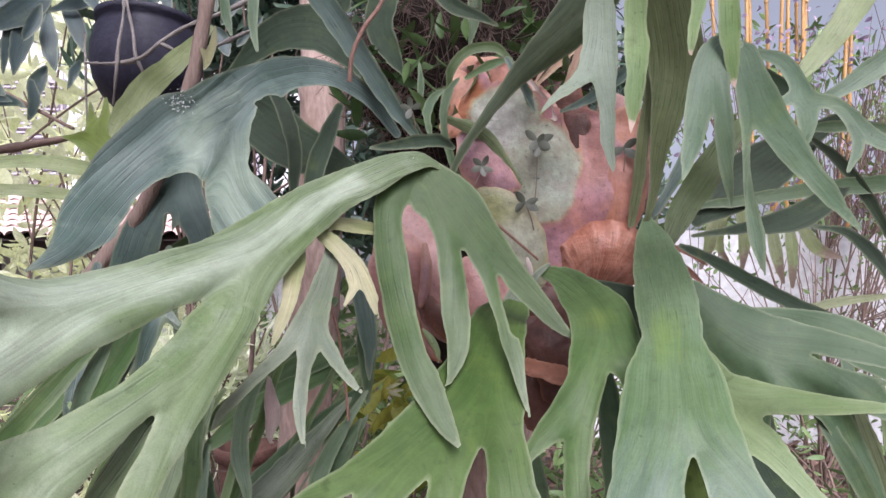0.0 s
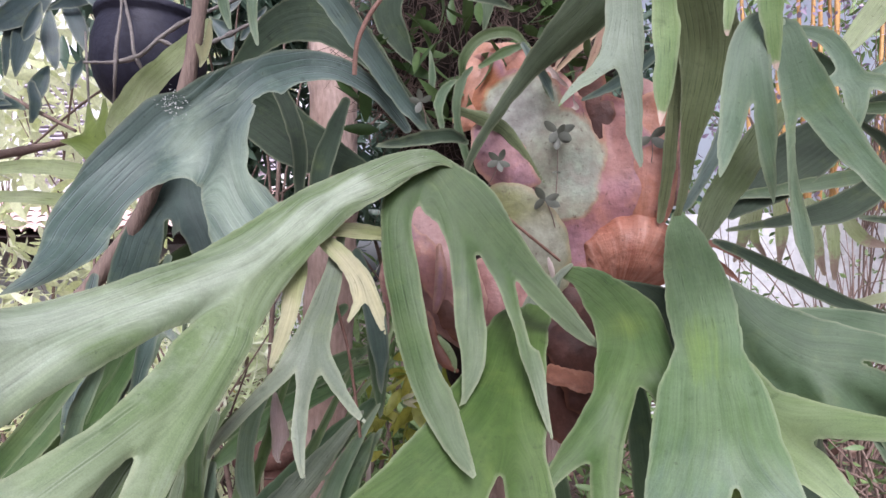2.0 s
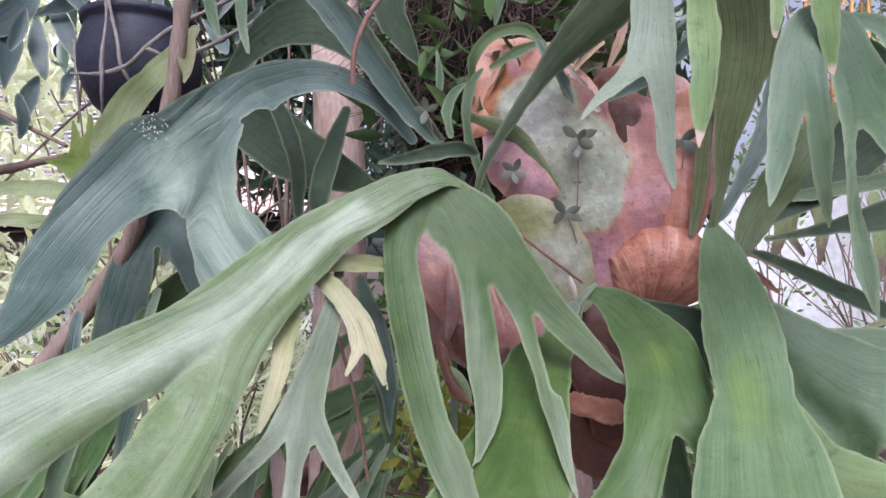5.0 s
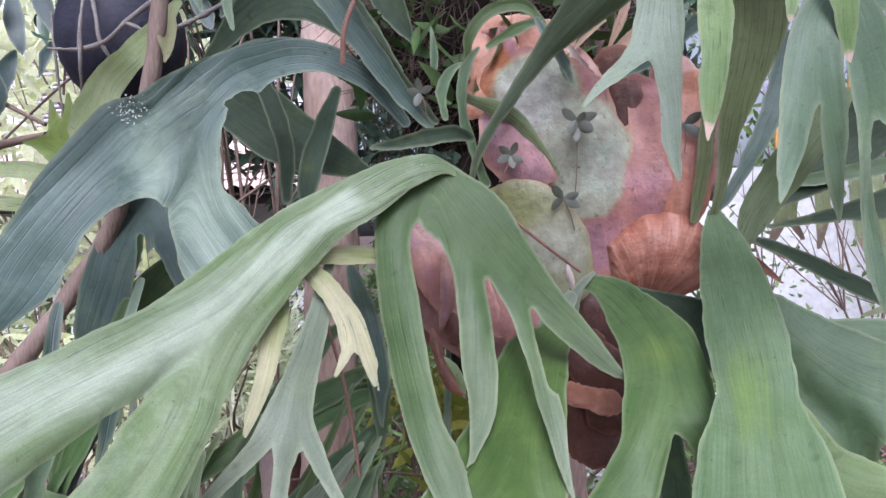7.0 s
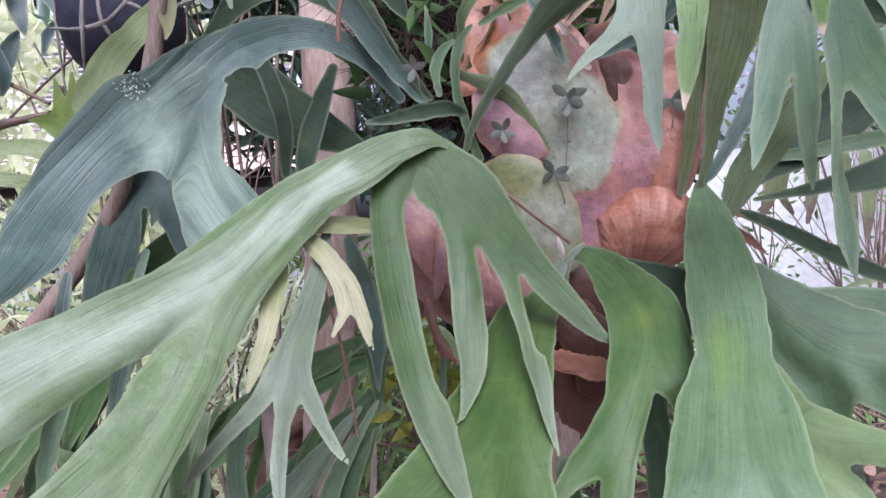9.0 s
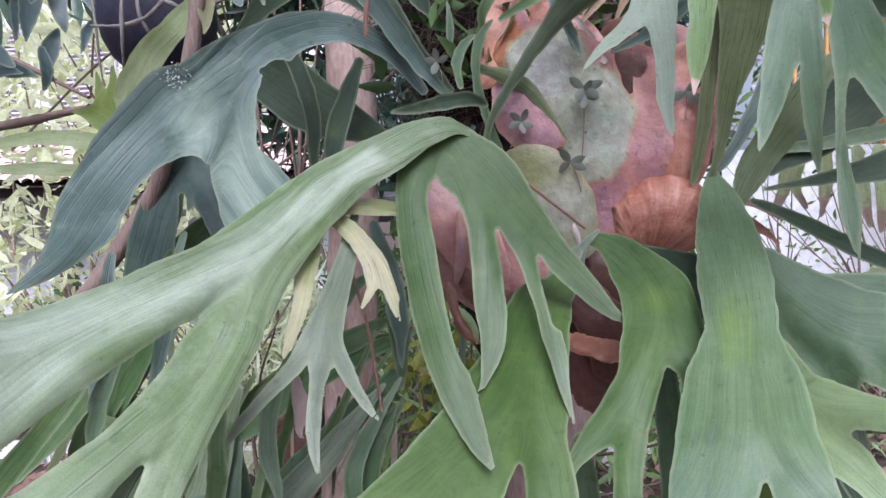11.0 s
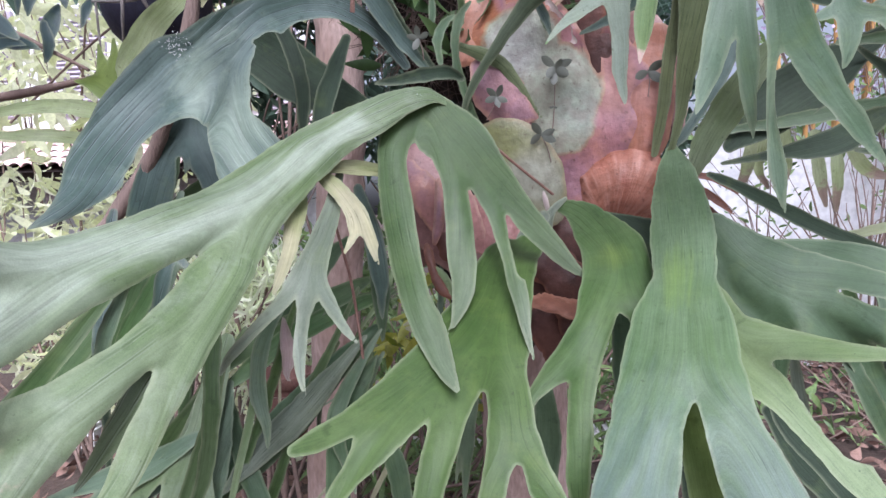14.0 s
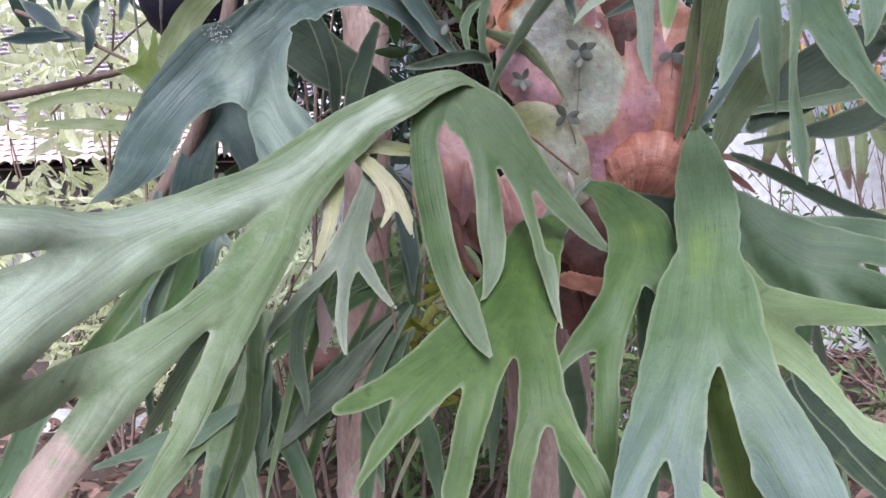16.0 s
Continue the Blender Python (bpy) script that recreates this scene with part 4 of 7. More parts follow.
blade(main, 'frond', LUSH, (-0.03, -1.00, 0.04), [
    [(-0.037, 0.875, 1.688, 0.0079), (-0.057, 0.865, 1.659, 0.0261), (-0.074, 0.850, 1.623, 0.0211), (-0.075, 0.835, 1.586, 0.0195), (-0.068, 0.818, 1.543, 0.0215), (-0.060, 0.800, 1.509, 0.0221), (-0.050, 0.785, 1.473, 0.0234), (-0.038, 0.755, 1.434, 0.0212), (-0.022, 0.720, 1.396, 0.0176), (-0.005, 0.690, 1.367, 0.0132), (0.008, 0.667, 1.351, 0.0079), (0.016, 0.655, 1.341, 0.0030)],
    [(-0.031, 0.875, 1.685, 0.0092), (-0.016, 0.865, 1.644, 0.0338), (-0.002, 0.850, 1.596, 0.0255), (0.009, 0.835, 1.552, 0.0219), (0.015, 0.820, 1.510, 0.0196), (0.017, 0.810, 1.475, 0.0193), (0.020, 0.795, 1.442, 0.0154), (0.016, 0.780, 1.414, 0.0104), (0.008, 0.770, 1.391, 0.0029)]] + [
    [(-0.029, 0.875, 1.685, 0.0092), (0.006, 0.865, 1.631, 0.0325), (0.038, 0.855, 1.578, 0.0230), (0.058, 0.845, 1.534, 0.0158), (0.069, 0.830, 1.501, 0.0124), (0.079, 0.810, 1.468, 0.0114), (0.086, 0.785, 1.435, 0.0116), (0.091, 0.765, 1.410, 0.0090), (0.095, 0.750, 1.384, 0.0055), (0.102, 0.740, 1.353, 0.0016)],
    [(-0.027, 0.875, 1.685, 0.0092), (0.016, 0.865, 1.630, 0.0337), (0.053, 0.860, 1.581, 0.0270), (0.084, 0.860, 1.541, 0.0219), (0.112, 0.862, 1.509, 0.0180), (0.137, 0.866, 1.481, 0.0149), (0.159, 0.870, 1.457, 0.0104), (0.185, 0.875, 1.435, 0.0026)],
], cuts=[[(-0.049, 0.820, 1.612, 0.0055), (-0.037, 0.820, 1.591, 0.0159), (-0.029, 0.820, 1.560, 0.0190), (-0.023, 0.820, 1.517, 0.0184), (-0.017, 0.820, 1.474, 0.0154), (-0.009, 0.820, 1.430, 0.0100), (-0.002, 0.820, 1.408, 0.0050)], [(0.027, 0.840, 1.557, 0.0025), (0.038, 0.840, 1.526, 0.0088), (0.046, 0.840, 1.494, 0.0126), (0.054, 0.840, 1.456, 0.0170), (0.055, 0.840, 1.424, 0.0208)], [(0.077, 0.850, 1.520, 0.0032), (0.087, 0.850, 1.494, 0.0089), (0.105, 0.850, 1.458, 0.0197)]], dry_or_sheen=0.20, ridge=0.25, cup=-0.1, thick=0.002, wave=0.003, wobble=0.0006)
# two pale marks paint the sheen round the middle of this frond
blade(main, 'frond', BLUE, (0.36, -0.91, -0.18), [
    [(-0.081, 1.030, 1.768, 0.0072), (-0.097, 1.020, 1.791, 0.0111), (-0.116, 1.000, 1.814, 0.0139), (-0.142, 0.975, 1.831, 0.0165), (-0.173, 0.950, 1.841, 0.0190), (-0.207, 0.930, 1.839, 0.0221), (-0.235, 0.905, 1.826, 0.0263), (-0.258, 0.880, 1.805, 0.0309), (-0.287, 0.850, 1.772, 0.0402), (-0.319, 0.830, 1.735, 0.0494), (-0.351, 0.825, 1.698, 0.0505)],
    [(-0.282, 0.870, 1.790, 0.0266), (-0.292, 0.860, 1.749, 0.0237), (-0.298, 0.855, 1.712, 0.0262), (-0.300, 0.850, 1.676, 0.0261), (-0.291, 0.845, 1.643, 0.0350), (-0.270, 0.835, 1.610, 0.0473), (-0.244, 0.820, 1.581, 0.0525)],
    [(-0.363, 0.835, 1.726, 0.0484), (-0.406, 0.820, 1.671, 0.0494), (-0.426, 0.785, 1.625, 0.0405), (-0.427, 0.740, 1.587, 0.0329), (-0.411, 0.680, 1.555, 0.0193), (-0.397, 0.620, 1.533, 0.0088), (-0.393, 0.575, 1.518, 0.0020)],
], cuts=[[(-0.260, 0.850, 1.766, 0.0032), (-0.248, 0.850, 1.763, 0.0097), (-0.233, 0.850, 1.758, 0.0219), (-0.230, 0.850, 1.725, 0.0355), (-0.230, 0.850, 1.693, 0.0362), (-0.209, 0.850, 1.657, 0.0337)], [(-0.358, 0.840, 1.651, 0.0129), (-0.350, 0.840, 1.646, 0.0188), (-0.366, 0.840, 1.618, 0.0402), (-0.374, 0.840, 1.584, 0.0573)]], stains_or_sheen=[(-0.285, 0.850, 1.650, 0.100, 0.170), (-0.341, 0.850, 1.704, 0.060, 0.090)], lean=0.35, ridge=0.8, fold=0.003, cup=0.2, thick=0.002, wave=0.004)
blade(main, 'frond', DEEP, (0.03, -0.93, 0.38), [
    [(0.150, 1.050, 1.523, 0.0057), (0.129, 1.000, 1.500, 0.0146), (0.107, 0.950, 1.470, 0.0233), (0.080, 0.880, 1.459, 0.0375), (0.049, 0.790, 1.405, 0.0459), (0.010, 0.720, 1.367, 0.0410), (-0.041, 0.670, 1.336, 0.0297), (-0.087, 0.630, 1.316, 0.0184), (-0.117, 0.600, 1.308, 0.0130), (-0.136, 0.580, 1.306, 0.0080)],
    [(0.010, 0.720, 1.360, 0.0342), (-0.030, 0.660, 1.330, 0.0254), (-0.062, 0.620, 1.300, 0.0205), (-0.089, 0.600, 1.265, 0.0142), (-0.110, 0.580, 1.231, 0.0110), (-0.121, 0.570, 1.203, 0.0046)]] + [
    [(0.052, 0.790, 1.398, 0.0430), (0.023, 0.710, 1.355, 0.0350), (0.006, 0.650, 1.304, 0.0212), (-0.010, 0.620, 1.258, 0.0156), (-0.021, 0.600, 1.212, 0.0141), (-0.027, 0.580, 1.174, 0.0069)],
    [(0.075, 0.860, 1.444, 0.0368), (0.062, 0.770, 1.379, 0.0376), (0.070, 0.720, 1.332, 0.0231), (0.071, 0.680, 1.289, 0.0246), (0.053, 0.650, 1.241, 0.0212), (0.044, 0.630, 1.199, 0.0189), (0.035, 0.610, 1.147, 0.0107)],
    [(0.070, 0.720, 1.332, 0.0231), (0.075, 0.680, 1.289, 0.0258), (0.100, 0.660, 1.247, 0.0170), (0.123, 0.630, 1.210, 0.0168), (0.140, 0.610, 1.162, 0.0082)],
], cuts=[[(0.044, 0.650, 1.343, 0.0037), (0.037, 0.650, 1.311, 0.0106), (0.030, 0.650, 1.273, 0.0144), (0.020, 0.650, 1.234, 0.0169), (0.011, 0.650, 1.188, 0.0183), (0.000, 0.650, 1.129, 0.0254)], [(-0.021, 0.650, 1.296, 0.0025), (-0.037, 0.650, 1.271, 0.0107), (-0.058, 0.650, 1.233, 0.0229), (-0.078, 0.650, 1.187, 0.0371), (-0.103, 0.650, 1.126, 0.0517)], [(-0.091, 0.650, 1.288, 0.0025), (-0.111, 0.650, 1.267, 0.0096), (-0.139, 0.650, 1.232, 0.0219), (-0.174, 0.650, 1.178, 0.0429)], [(0.079, 0.650, 1.259, 0.0037), (0.077, 0.650, 1.235, 0.0118), (0.080, 0.650, 1.190, 0.0237), (0.085, 0.650, 1.132, 0.0377)]], ridge=0.4, fold=0.0015, lean=0.5, cup=0.06, thick=0.002, wave=0.003)
blade(main, 'frond', VIVID, (-0.19, -0.95, 0.25), [
    [(0.175, 1.030, 1.533, 0.0128), (0.192, 1.010, 1.525, 0.0206), (0.211, 0.965, 1.501, 0.0325), (0.228, 0.900, 1.463, 0.0446), (0.210, 0.830, 1.427, 0.0383), (0.188, 0.790, 1.395, 0.0295), (0.163, 0.775, 1.362, 0.0249), (0.136, 0.765, 1.331, 0.0227), (0.111, 0.755, 1.306, 0.0157), (0.093, 0.745, 1.280, 0.0128), (0.074, 0.735, 1.247, 0.0094), (0.060, 0.730, 1.218, 0.0027)],
    [(0.203, 0.820, 1.419, 0.0349), (0.183, 0.780, 1.369, 0.0243), (0.168, 0.755, 1.333, 0.0223), (0.158, 0.735, 1.299, 0.0178), (0.152, 0.715, 1.259, 0.0161), (0.150, 0.700, 1.220, 0.0152), (0.151, 0.690, 1.182, 0.0088)],
    [(0.228, 0.870, 1.451, 0.0416), (0.236, 0.810, 1.410, 0.0287), (0.246, 0.800, 1.372, 0.0213), (0.249, 0.790, 1.331, 0.0183), (0.247, 0.780, 1.284, 0.0111)],
], cuts=[[(0.142, 0.750, 1.322, 0.0034), (0.135, 0.750, 1.311, 0.0088), (0.123, 0.750, 1.288, 0.0196), (0.113, 0.750, 1.256, 0.0285), (0.098, 0.750, 1.207, 0.0451)], [(0.210, 0.780, 1.398, 0.0035), (0.215, 0.780, 1.379, 0.0125), (0.210, 0.780, 1.341, 0.0188), (0.203, 0.780, 1.298, 0.0209), (0.203, 0.780, 1.241, 0.0238), (0.205, 0.780, 1.173, 0.0282)]], stains_or_sheen=[(0.224, 0.890, 1.461, 0.035, 0.030)], ridge=0.4, fold=0.0015, cup=-0.15, thick=0.002, wave=0.003)
# the long tip fade carries the painted blue-grey sheen of the lobes
blade(main, 'frond', SHEEN, (-0.32, -0.90, 0.30), [
    [(0.353, 1.060, 1.624, 0.0092), (0.345, 1.020, 1.593, 0.0240), (0.327, 0.940, 1.547, 0.0353), (0.311, 0.870, 1.503, 0.0411), (0.295, 0.810, 1.466, 0.0383), (0.282, 0.765, 1.436, 0.0376), (0.262, 0.710, 1.391, 0.0545), (0.245, 0.670, 1.356, 0.0567), (0.213, 0.630, 1.311, 0.0445), (0.194, 0.610, 1.270, 0.0412), (0.167, 0.590, 1.232, 0.0291), (0.142, 0.570, 1.184, 0.0153)],
    [(0.245, 0.670, 1.356, 0.0555), (0.219, 0.630, 1.305, 0.0322), (0.208, 0.610, 1.259, 0.0274), (0.211, 0.590, 1.221, 0.0200), (0.206, 0.570, 1.175, 0.0130)],
    [(0.266, 0.710, 1.393, 0.0493), (0.263, 0.670, 1.356, 0.0492), (0.281, 0.630, 1.311, 0.0336), (0.302, 0.600, 1.259, 0.0365), (0.319, 0.575, 1.214, 0.0330), (0.330, 0.555, 1.171, 0.0206)],
], cuts=[[(0.244, 0.610, 1.340, 0.0034), (0.244, 0.610, 1.312, 0.0096), (0.251, 0.610, 1.254, 0.0187), (0.256, 0.610, 1.213, 0.0239), (0.263, 0.610, 1.136, 0.0345)], [(0.194, 0.610, 1.242, 0.0034), (0.192, 0.610, 1.217, 0.0098), (0.189, 0.610, 1.176, 0.0162)]], stains_or_sheen=[(0.281, 0.780, 1.446, 0.030, 0.067)], wobble=0.0012, ridge=0.4, fold=0.0018, dry_or_sheen=0.26, cup=-0.14, thick=0.0024, wave=0.004)
blade(main, 'frond', FRESH, (-0.45, -0.85, 0.27), [
    [(0.319, 0.800, 1.422, 0.0174), (0.313, 0.720, 1.391, 0.0261), (0.341, 0.690, 1.386, 0.0200), (0.365, 0.665, 1.386, 0.0150), (0.408, 0.625, 1.386, 0.0089), (0.439, 0.600, 1.389, 0.0032)],
    [(0.322, 0.790, 1.416, 0.0171), (0.322, 0.710, 1.363, 0.0310), (0.345, 0.670, 1.340, 0.0207), (0.370, 0.640, 1.309, 0.0168), (0.392, 0.610, 1.276, 0.0155), (0.421, 0.580, 1.236, 0.0074)],
], cuts=[[(0.329, 0.640, 1.375, 0.0035), (0.348, 0.640, 1.363, 0.0081), (0.381, 0.640, 1.338, 0.0219), (0.419, 0.640, 1.309, 0.0345)]], ridge=0.3, lean=0.6, cup=0.05, thick=0.002, wave=0.002)
blade(main, 'frond', LEAFY, (-0.34, -0.85, 0.40), [
    [(0.293, 0.780, 1.360, 0.0128), (0.287, 0.740, 1.299, 0.0177), (0.284, 0.700, 1.251, 0.0220), (0.287, 0.670, 1.198, 0.0212), (0.292, 0.650, 1.144, 0.0091)],
], cup=0.08)
blade(main, 'frond', GREEN, (-0.47, -0.86, 0.18), [
    [(0.382, 0.950, 1.502, 0.0191), (0.417, 0.925, 1.452, 0.0437), (0.470, 0.900, 1.417, 0.0506), (0.523, 0.880, 1.403, 0.0398), (0.565, 0.850, 1.368, 0.0261), (0.609, 0.830, 1.330, 0.0090)],
    [(0.443, 0.910, 1.432, 0.0496), (0.496, 0.890, 1.378, 0.0290), (0.544, 0.880, 1.332, 0.0190), (0.567, 0.860, 1.275, 0.0154), (0.588, 0.840, 1.207, 0.0060)],
    [(0.423, 0.920, 1.440, 0.0418), (0.450, 0.910, 1.391, 0.0247), (0.455, 0.900, 1.336, 0.0162), (0.457, 0.900, 1.280, 0.0065)],
    [(0.487, 0.900, 1.433, 0.0327), (0.549, 0.870, 1.419, 0.0268), (0.603, 0.850, 1.398, 0.0246), (0.641, 0.830, 1.371, 0.0090)],
    [(0.385, 0.945, 1.463, 0.0310), (0.403, 0.930, 1.405, 0.0337), (0.433, 0.910, 1.371, 0.0214), (0.451, 0.900, 1.336, 0.0065)],
], cuts=[[(0.517, 0.870, 1.414, 0.0024), (0.556, 0.870, 1.400, 0.0055), (0.617, 0.870, 1.382, 0.0079)]], lean=0.5, ridge=0.3, cup=0.08, wave=0.005)
blade(main, 'frond', GREEN, (-0.52, -0.85, 0.13), [
    [(0.445, 1.050, 1.464, 0.0076), (0.507, 1.020, 1.456, 0.0204), (0.572, 0.990, 1.446, 0.0288), (0.624, 0.960, 1.428, 0.0331), (0.686, 0.940, 1.388, 0.0289), (0.743, 0.920, 1.332, 0.0099)],
], lean=0.6, ridge=0.3, cup=0.08, wave=0.004)
blade(main, 'frond', OLIVE, (-0.33, -0.91, -0.25), [
    [(0.351, 1.060, 1.620, 0.0053), (0.361, 1.050, 1.669, 0.0079), (0.365, 1.040, 1.712, 0.0113), (0.369, 1.030, 1.753, 0.0173), (0.376, 1.020, 1.794, 0.0257), (0.383, 1.010, 1.834, 0.0347), (0.386, 1.000, 1.873, 0.0420), (0.378, 0.985, 1.910, 0.0439), (0.366, 0.970, 1.946, 0.0408), (0.350, 0.950, 1.987, 0.0320)],
], ridge=2.2, cup=0.14, lean=0.1, thick=0.0022, wave=0.002, fold=0.0015)
blade(main, 'frond', OLIVE, (-0.30, -0.93, -0.20), [
    [(0.326, 1.065, 1.617, 0.0062), (0.334, 1.055, 1.671, 0.0088), (0.339, 1.050, 1.715, 0.0106), (0.343, 1.045, 1.758, 0.0105), (0.347, 1.040, 1.801, 0.0096), (0.353, 1.035, 1.843, 0.0078), (0.358, 1.030, 1.894, 0.0052)],
], cup=0.1, lean=0.1)
blade(main, 'frond', PALEGREEN, (-0.22, -0.97, -0.10), [
    [(0.208, 0.797, 1.880, 0.0196), (0.208, 0.796, 1.839, 0.0218), (0.208, 0.792, 1.802, 0.0207), (0.211, 0.787, 1.768, 0.0136), (0.212, 0.782, 1.725, 0.0103), (0.211, 0.777, 1.691, 0.0081), (0.214, 0.775, 1.666, 0.0049), (0.217, 0.773, 1.650, 0.0011)],
    [(0.203, 0.792, 1.822, 0.0186), (0.185, 0.783, 1.784, 0.0125), (0.161, 0.773, 1.762, 0.0075), (0.139, 0.764, 1.743, 0.0048), (0.121, 0.758, 1.723, 0.0011)],
], lean=0.1, ridge=0.2, dry_or_sheen=0.008, cup=0.12, wave=0.002)
blade(main, 'frond', YOUNG, (-0.28, -0.91, -0.29), [
    [(0.225, 0.700, 1.836, 0.0129), (0.225, 0.700, 1.799, 0.0134), (0.222, 0.690, 1.763, 0.0127), (0.217, 0.685, 1.729, 0.0103), (0.214, 0.683, 1.703, 0.0066), (0.211, 0.683, 1.679, 0.0009)],
], lean=0.4, ridge=0.2, dry_or_sheen=0.028, cup=0.1)
blade(main, 'frond', YOUNG, (-0.36, -0.86, -0.37), [
    [(0.335, 0.760, 1.923, 0.0115), (0.317, 0.740, 1.863, 0.0091), (0.306, 0.730, 1.827, 0.0070), (0.298, 0.720, 1.800, 0.0054), (0.295, 0.720, 1.779, 0.0010)],
], lean=0.4, ridge=0.2, dry_or_sheen=0.02, cup=0.1)
blade(main, 'frond', BLOOM, (-0.40, -0.89, -0.22), [
    [(0.393, 0.800, 1.826, 0.0064), (0.358, 0.775, 1.819, 0.0131), (0.335, 0.755, 1.794, 0.0180), (0.320, 0.740, 1.755, 0.0176), (0.303, 0.720, 1.711, 0.0151), (0.287, 0.700, 1.671, 0.0116), (0.269, 0.685, 1.626, 0.0018)],
    [(0.346, 0.760, 1.787, 0.0101), (0.347, 0.755, 1.748, 0.0113), (0.348, 0.755, 1.714, 0.0126), (0.352, 0.760, 1.675, 0.0106), (0.357, 0.765, 1.639, 0.0067), (0.362, 0.770, 1.608, 0.0013)],
], cuts=[[(0.333, 0.750, 1.715, 0.0020), (0.329, 0.750, 1.686, 0.0059), (0.327, 0.750, 1.653, 0.0118)]], lean=0.4, ridge=0.2, cup=0.12)
blade(main, 'frond', BLOOM, (-0.48, -0.87, -0.16), [
    [(0.401, 0.830, 1.838, 0.0059), (0.405, 0.810, 1.820, 0.0144), (0.400, 0.790, 1.773, 0.0160), (0.385, 0.765, 1.723, 0.0107), (0.371, 0.745, 1.681, 0.0046), (0.367, 0.737, 1.637, 0.0045), (0.369, 0.733, 1.597, 0.0076), (0.373, 0.730, 1.562, 0.0082), (0.380, 0.730, 1.520, 0.0013)],
    [(0.404, 0.805, 1.812, 0.0157), (0.402, 0.765, 1.743, 0.0209), (0.401, 0.725, 1.692, 0.0184), (0.407, 0.690, 1.646, 0.0144), (0.419, 0.665, 1.608, 0.0097), (0.420, 0.640, 1.582, 0.0055), (0.423, 0.620, 1.561, 0.0016)],
], cuts=[[(0.378, 0.740, 1.688, 0.0026), (0.385, 0.740, 1.666, 0.0084), (0.394, 0.740, 1.630, 0.0167)]], lean=0.4, ridge=0.2, cup=0.12)
blade(main, 'frond', YOUNG, (-0.41, -0.85, -0.33), [
    [(0.365, 0.760, 1.911, 0.0136), (0.358, 0.750, 1.850, 0.0129), (0.356, 0.745, 1.808, 0.0113), (0.357, 0.743, 1.777, 0.0077), (0.357, 0.742, 1.747, 0.0010)],
], lean=0.4, ridge=0.2, dry_or_sheen=0.025, cup=0.1)
blade(main, 'frond', BLOOM, (-0.51, -0.83, -0.20), [
    [(0.516, 0.980, 1.887, 0.0074), (0.535, 0.950, 1.864, 0.0116), (0.542, 0.920, 1.815, 0.0129), (0.540, 0.900, 1.778, 0.0159), (0.531, 0.885, 1.736, 0.0107), (0.522, 0.880, 1.708, 0.0024)],
    [(0.542, 0.920, 1.802, 0.0103), (0.510, 0.910, 1.786, 0.0068), (0.485, 0.900, 1.779, 0.0025)],
    [(0.538, 0.900, 1.787, 0.0118), (0.574, 0.885, 1.774, 0.0099), (0.603, 0.870, 1.732, 0.0113), (0.643, 0.850, 1.691, 0.0079)],
    [(0.591, 0.875, 1.750, 0.0081), (0.592, 0.870, 1.707, 0.0073), (0.570, 0.860, 1.669, 0.0024)],
], lean=0.5, cup=0.1)
blade(main, 'frond', TEAL, (-0.36, -0.92, -0.16), [
    [(0.351, 1.070, 1.619, 0.0049), (0.379, 1.070, 1.653, 0.0081), (0.411, 1.080, 1.701, 0.0106), (0.440, 1.090, 1.750, 0.0140), (0.465, 1.100, 1.809, 0.0166), (0.481, 1.100, 1.873, 0.0149)],
], cup=0.12)
blade(main, 'frond', TENDER, (-0.39, -0.91, -0.12), [
    [(0.375, 1.020, 1.581, 0.0087), (0.385, 1.000, 1.622, 0.0204), (0.401, 0.980, 1.659, 0.0241), (0.415, 0.950, 1.693, 0.0234), (0.431, 0.930, 1.724, 0.0189), (0.448, 0.910, 1.754, 0.0093)],
], cup=0.12)
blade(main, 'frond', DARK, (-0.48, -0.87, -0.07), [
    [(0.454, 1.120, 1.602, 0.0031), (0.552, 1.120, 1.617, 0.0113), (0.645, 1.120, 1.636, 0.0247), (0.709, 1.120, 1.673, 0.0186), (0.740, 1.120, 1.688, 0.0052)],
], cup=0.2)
blade(main, 'frond', GREEN, (-0.52, -0.85, -0.10), [
    [(0.493, 1.200, 1.668, 0.0066), (0.604, 1.200, 1.682, 0.0122), (0.738, 1.200, 1.702, 0.0155), (0.869, 1.200, 1.713, 0.0177), (1.016, 1.200, 1.724, 0.0067)],
], cup=0.15)
blade(main, 'frond', DARK, (-0.46, -0.89, 0.04), [
    [(0.433, 1.120, 1.584, 0.0051), (0.493, 1.130, 1.559, 0.0104), (0.584, 1.150, 1.513, 0.0137), (0.678, 1.170, 1.471, 0.0128), (0.824, 1.200, 1.421, 0.0087)],
], cup=0.2)
blade(main, 'frond', LIME, (-0.53, -0.84, 0.06), [
    [(0.666, 1.250, 1.445, 0.0034), (0.747, 1.250, 1.469, 0.0091), (0.816, 1.250, 1.483, 0.0091), (0.931, 1.250, 1.497, 0.0034)],
], cup=0.2)
blade(main, 'frond', LIME, (-0.52, -0.79, -0.33), [
    [(0.770, 1.350, 1.950, 0.0050), (0.837, 1.350, 2.027, 0.0228), (0.897, 1.350, 2.099, 0.0279), (0.952, 1.350, 2.184, 0.0319), (1.007, 1.350, 2.263, 0.0128)],
], cup=0.15)
blade(main, 'frond', BLOOM, (-0.55, -0.79, -0.25), [
    [(0.674, 1.120, 1.841, 0.0052), (0.739, 1.120, 1.875, 0.0136), (0.803, 1.120, 1.916, 0.0210), (0.901, 1.120, 1.980, 0.0147)],
], cup=0.2)
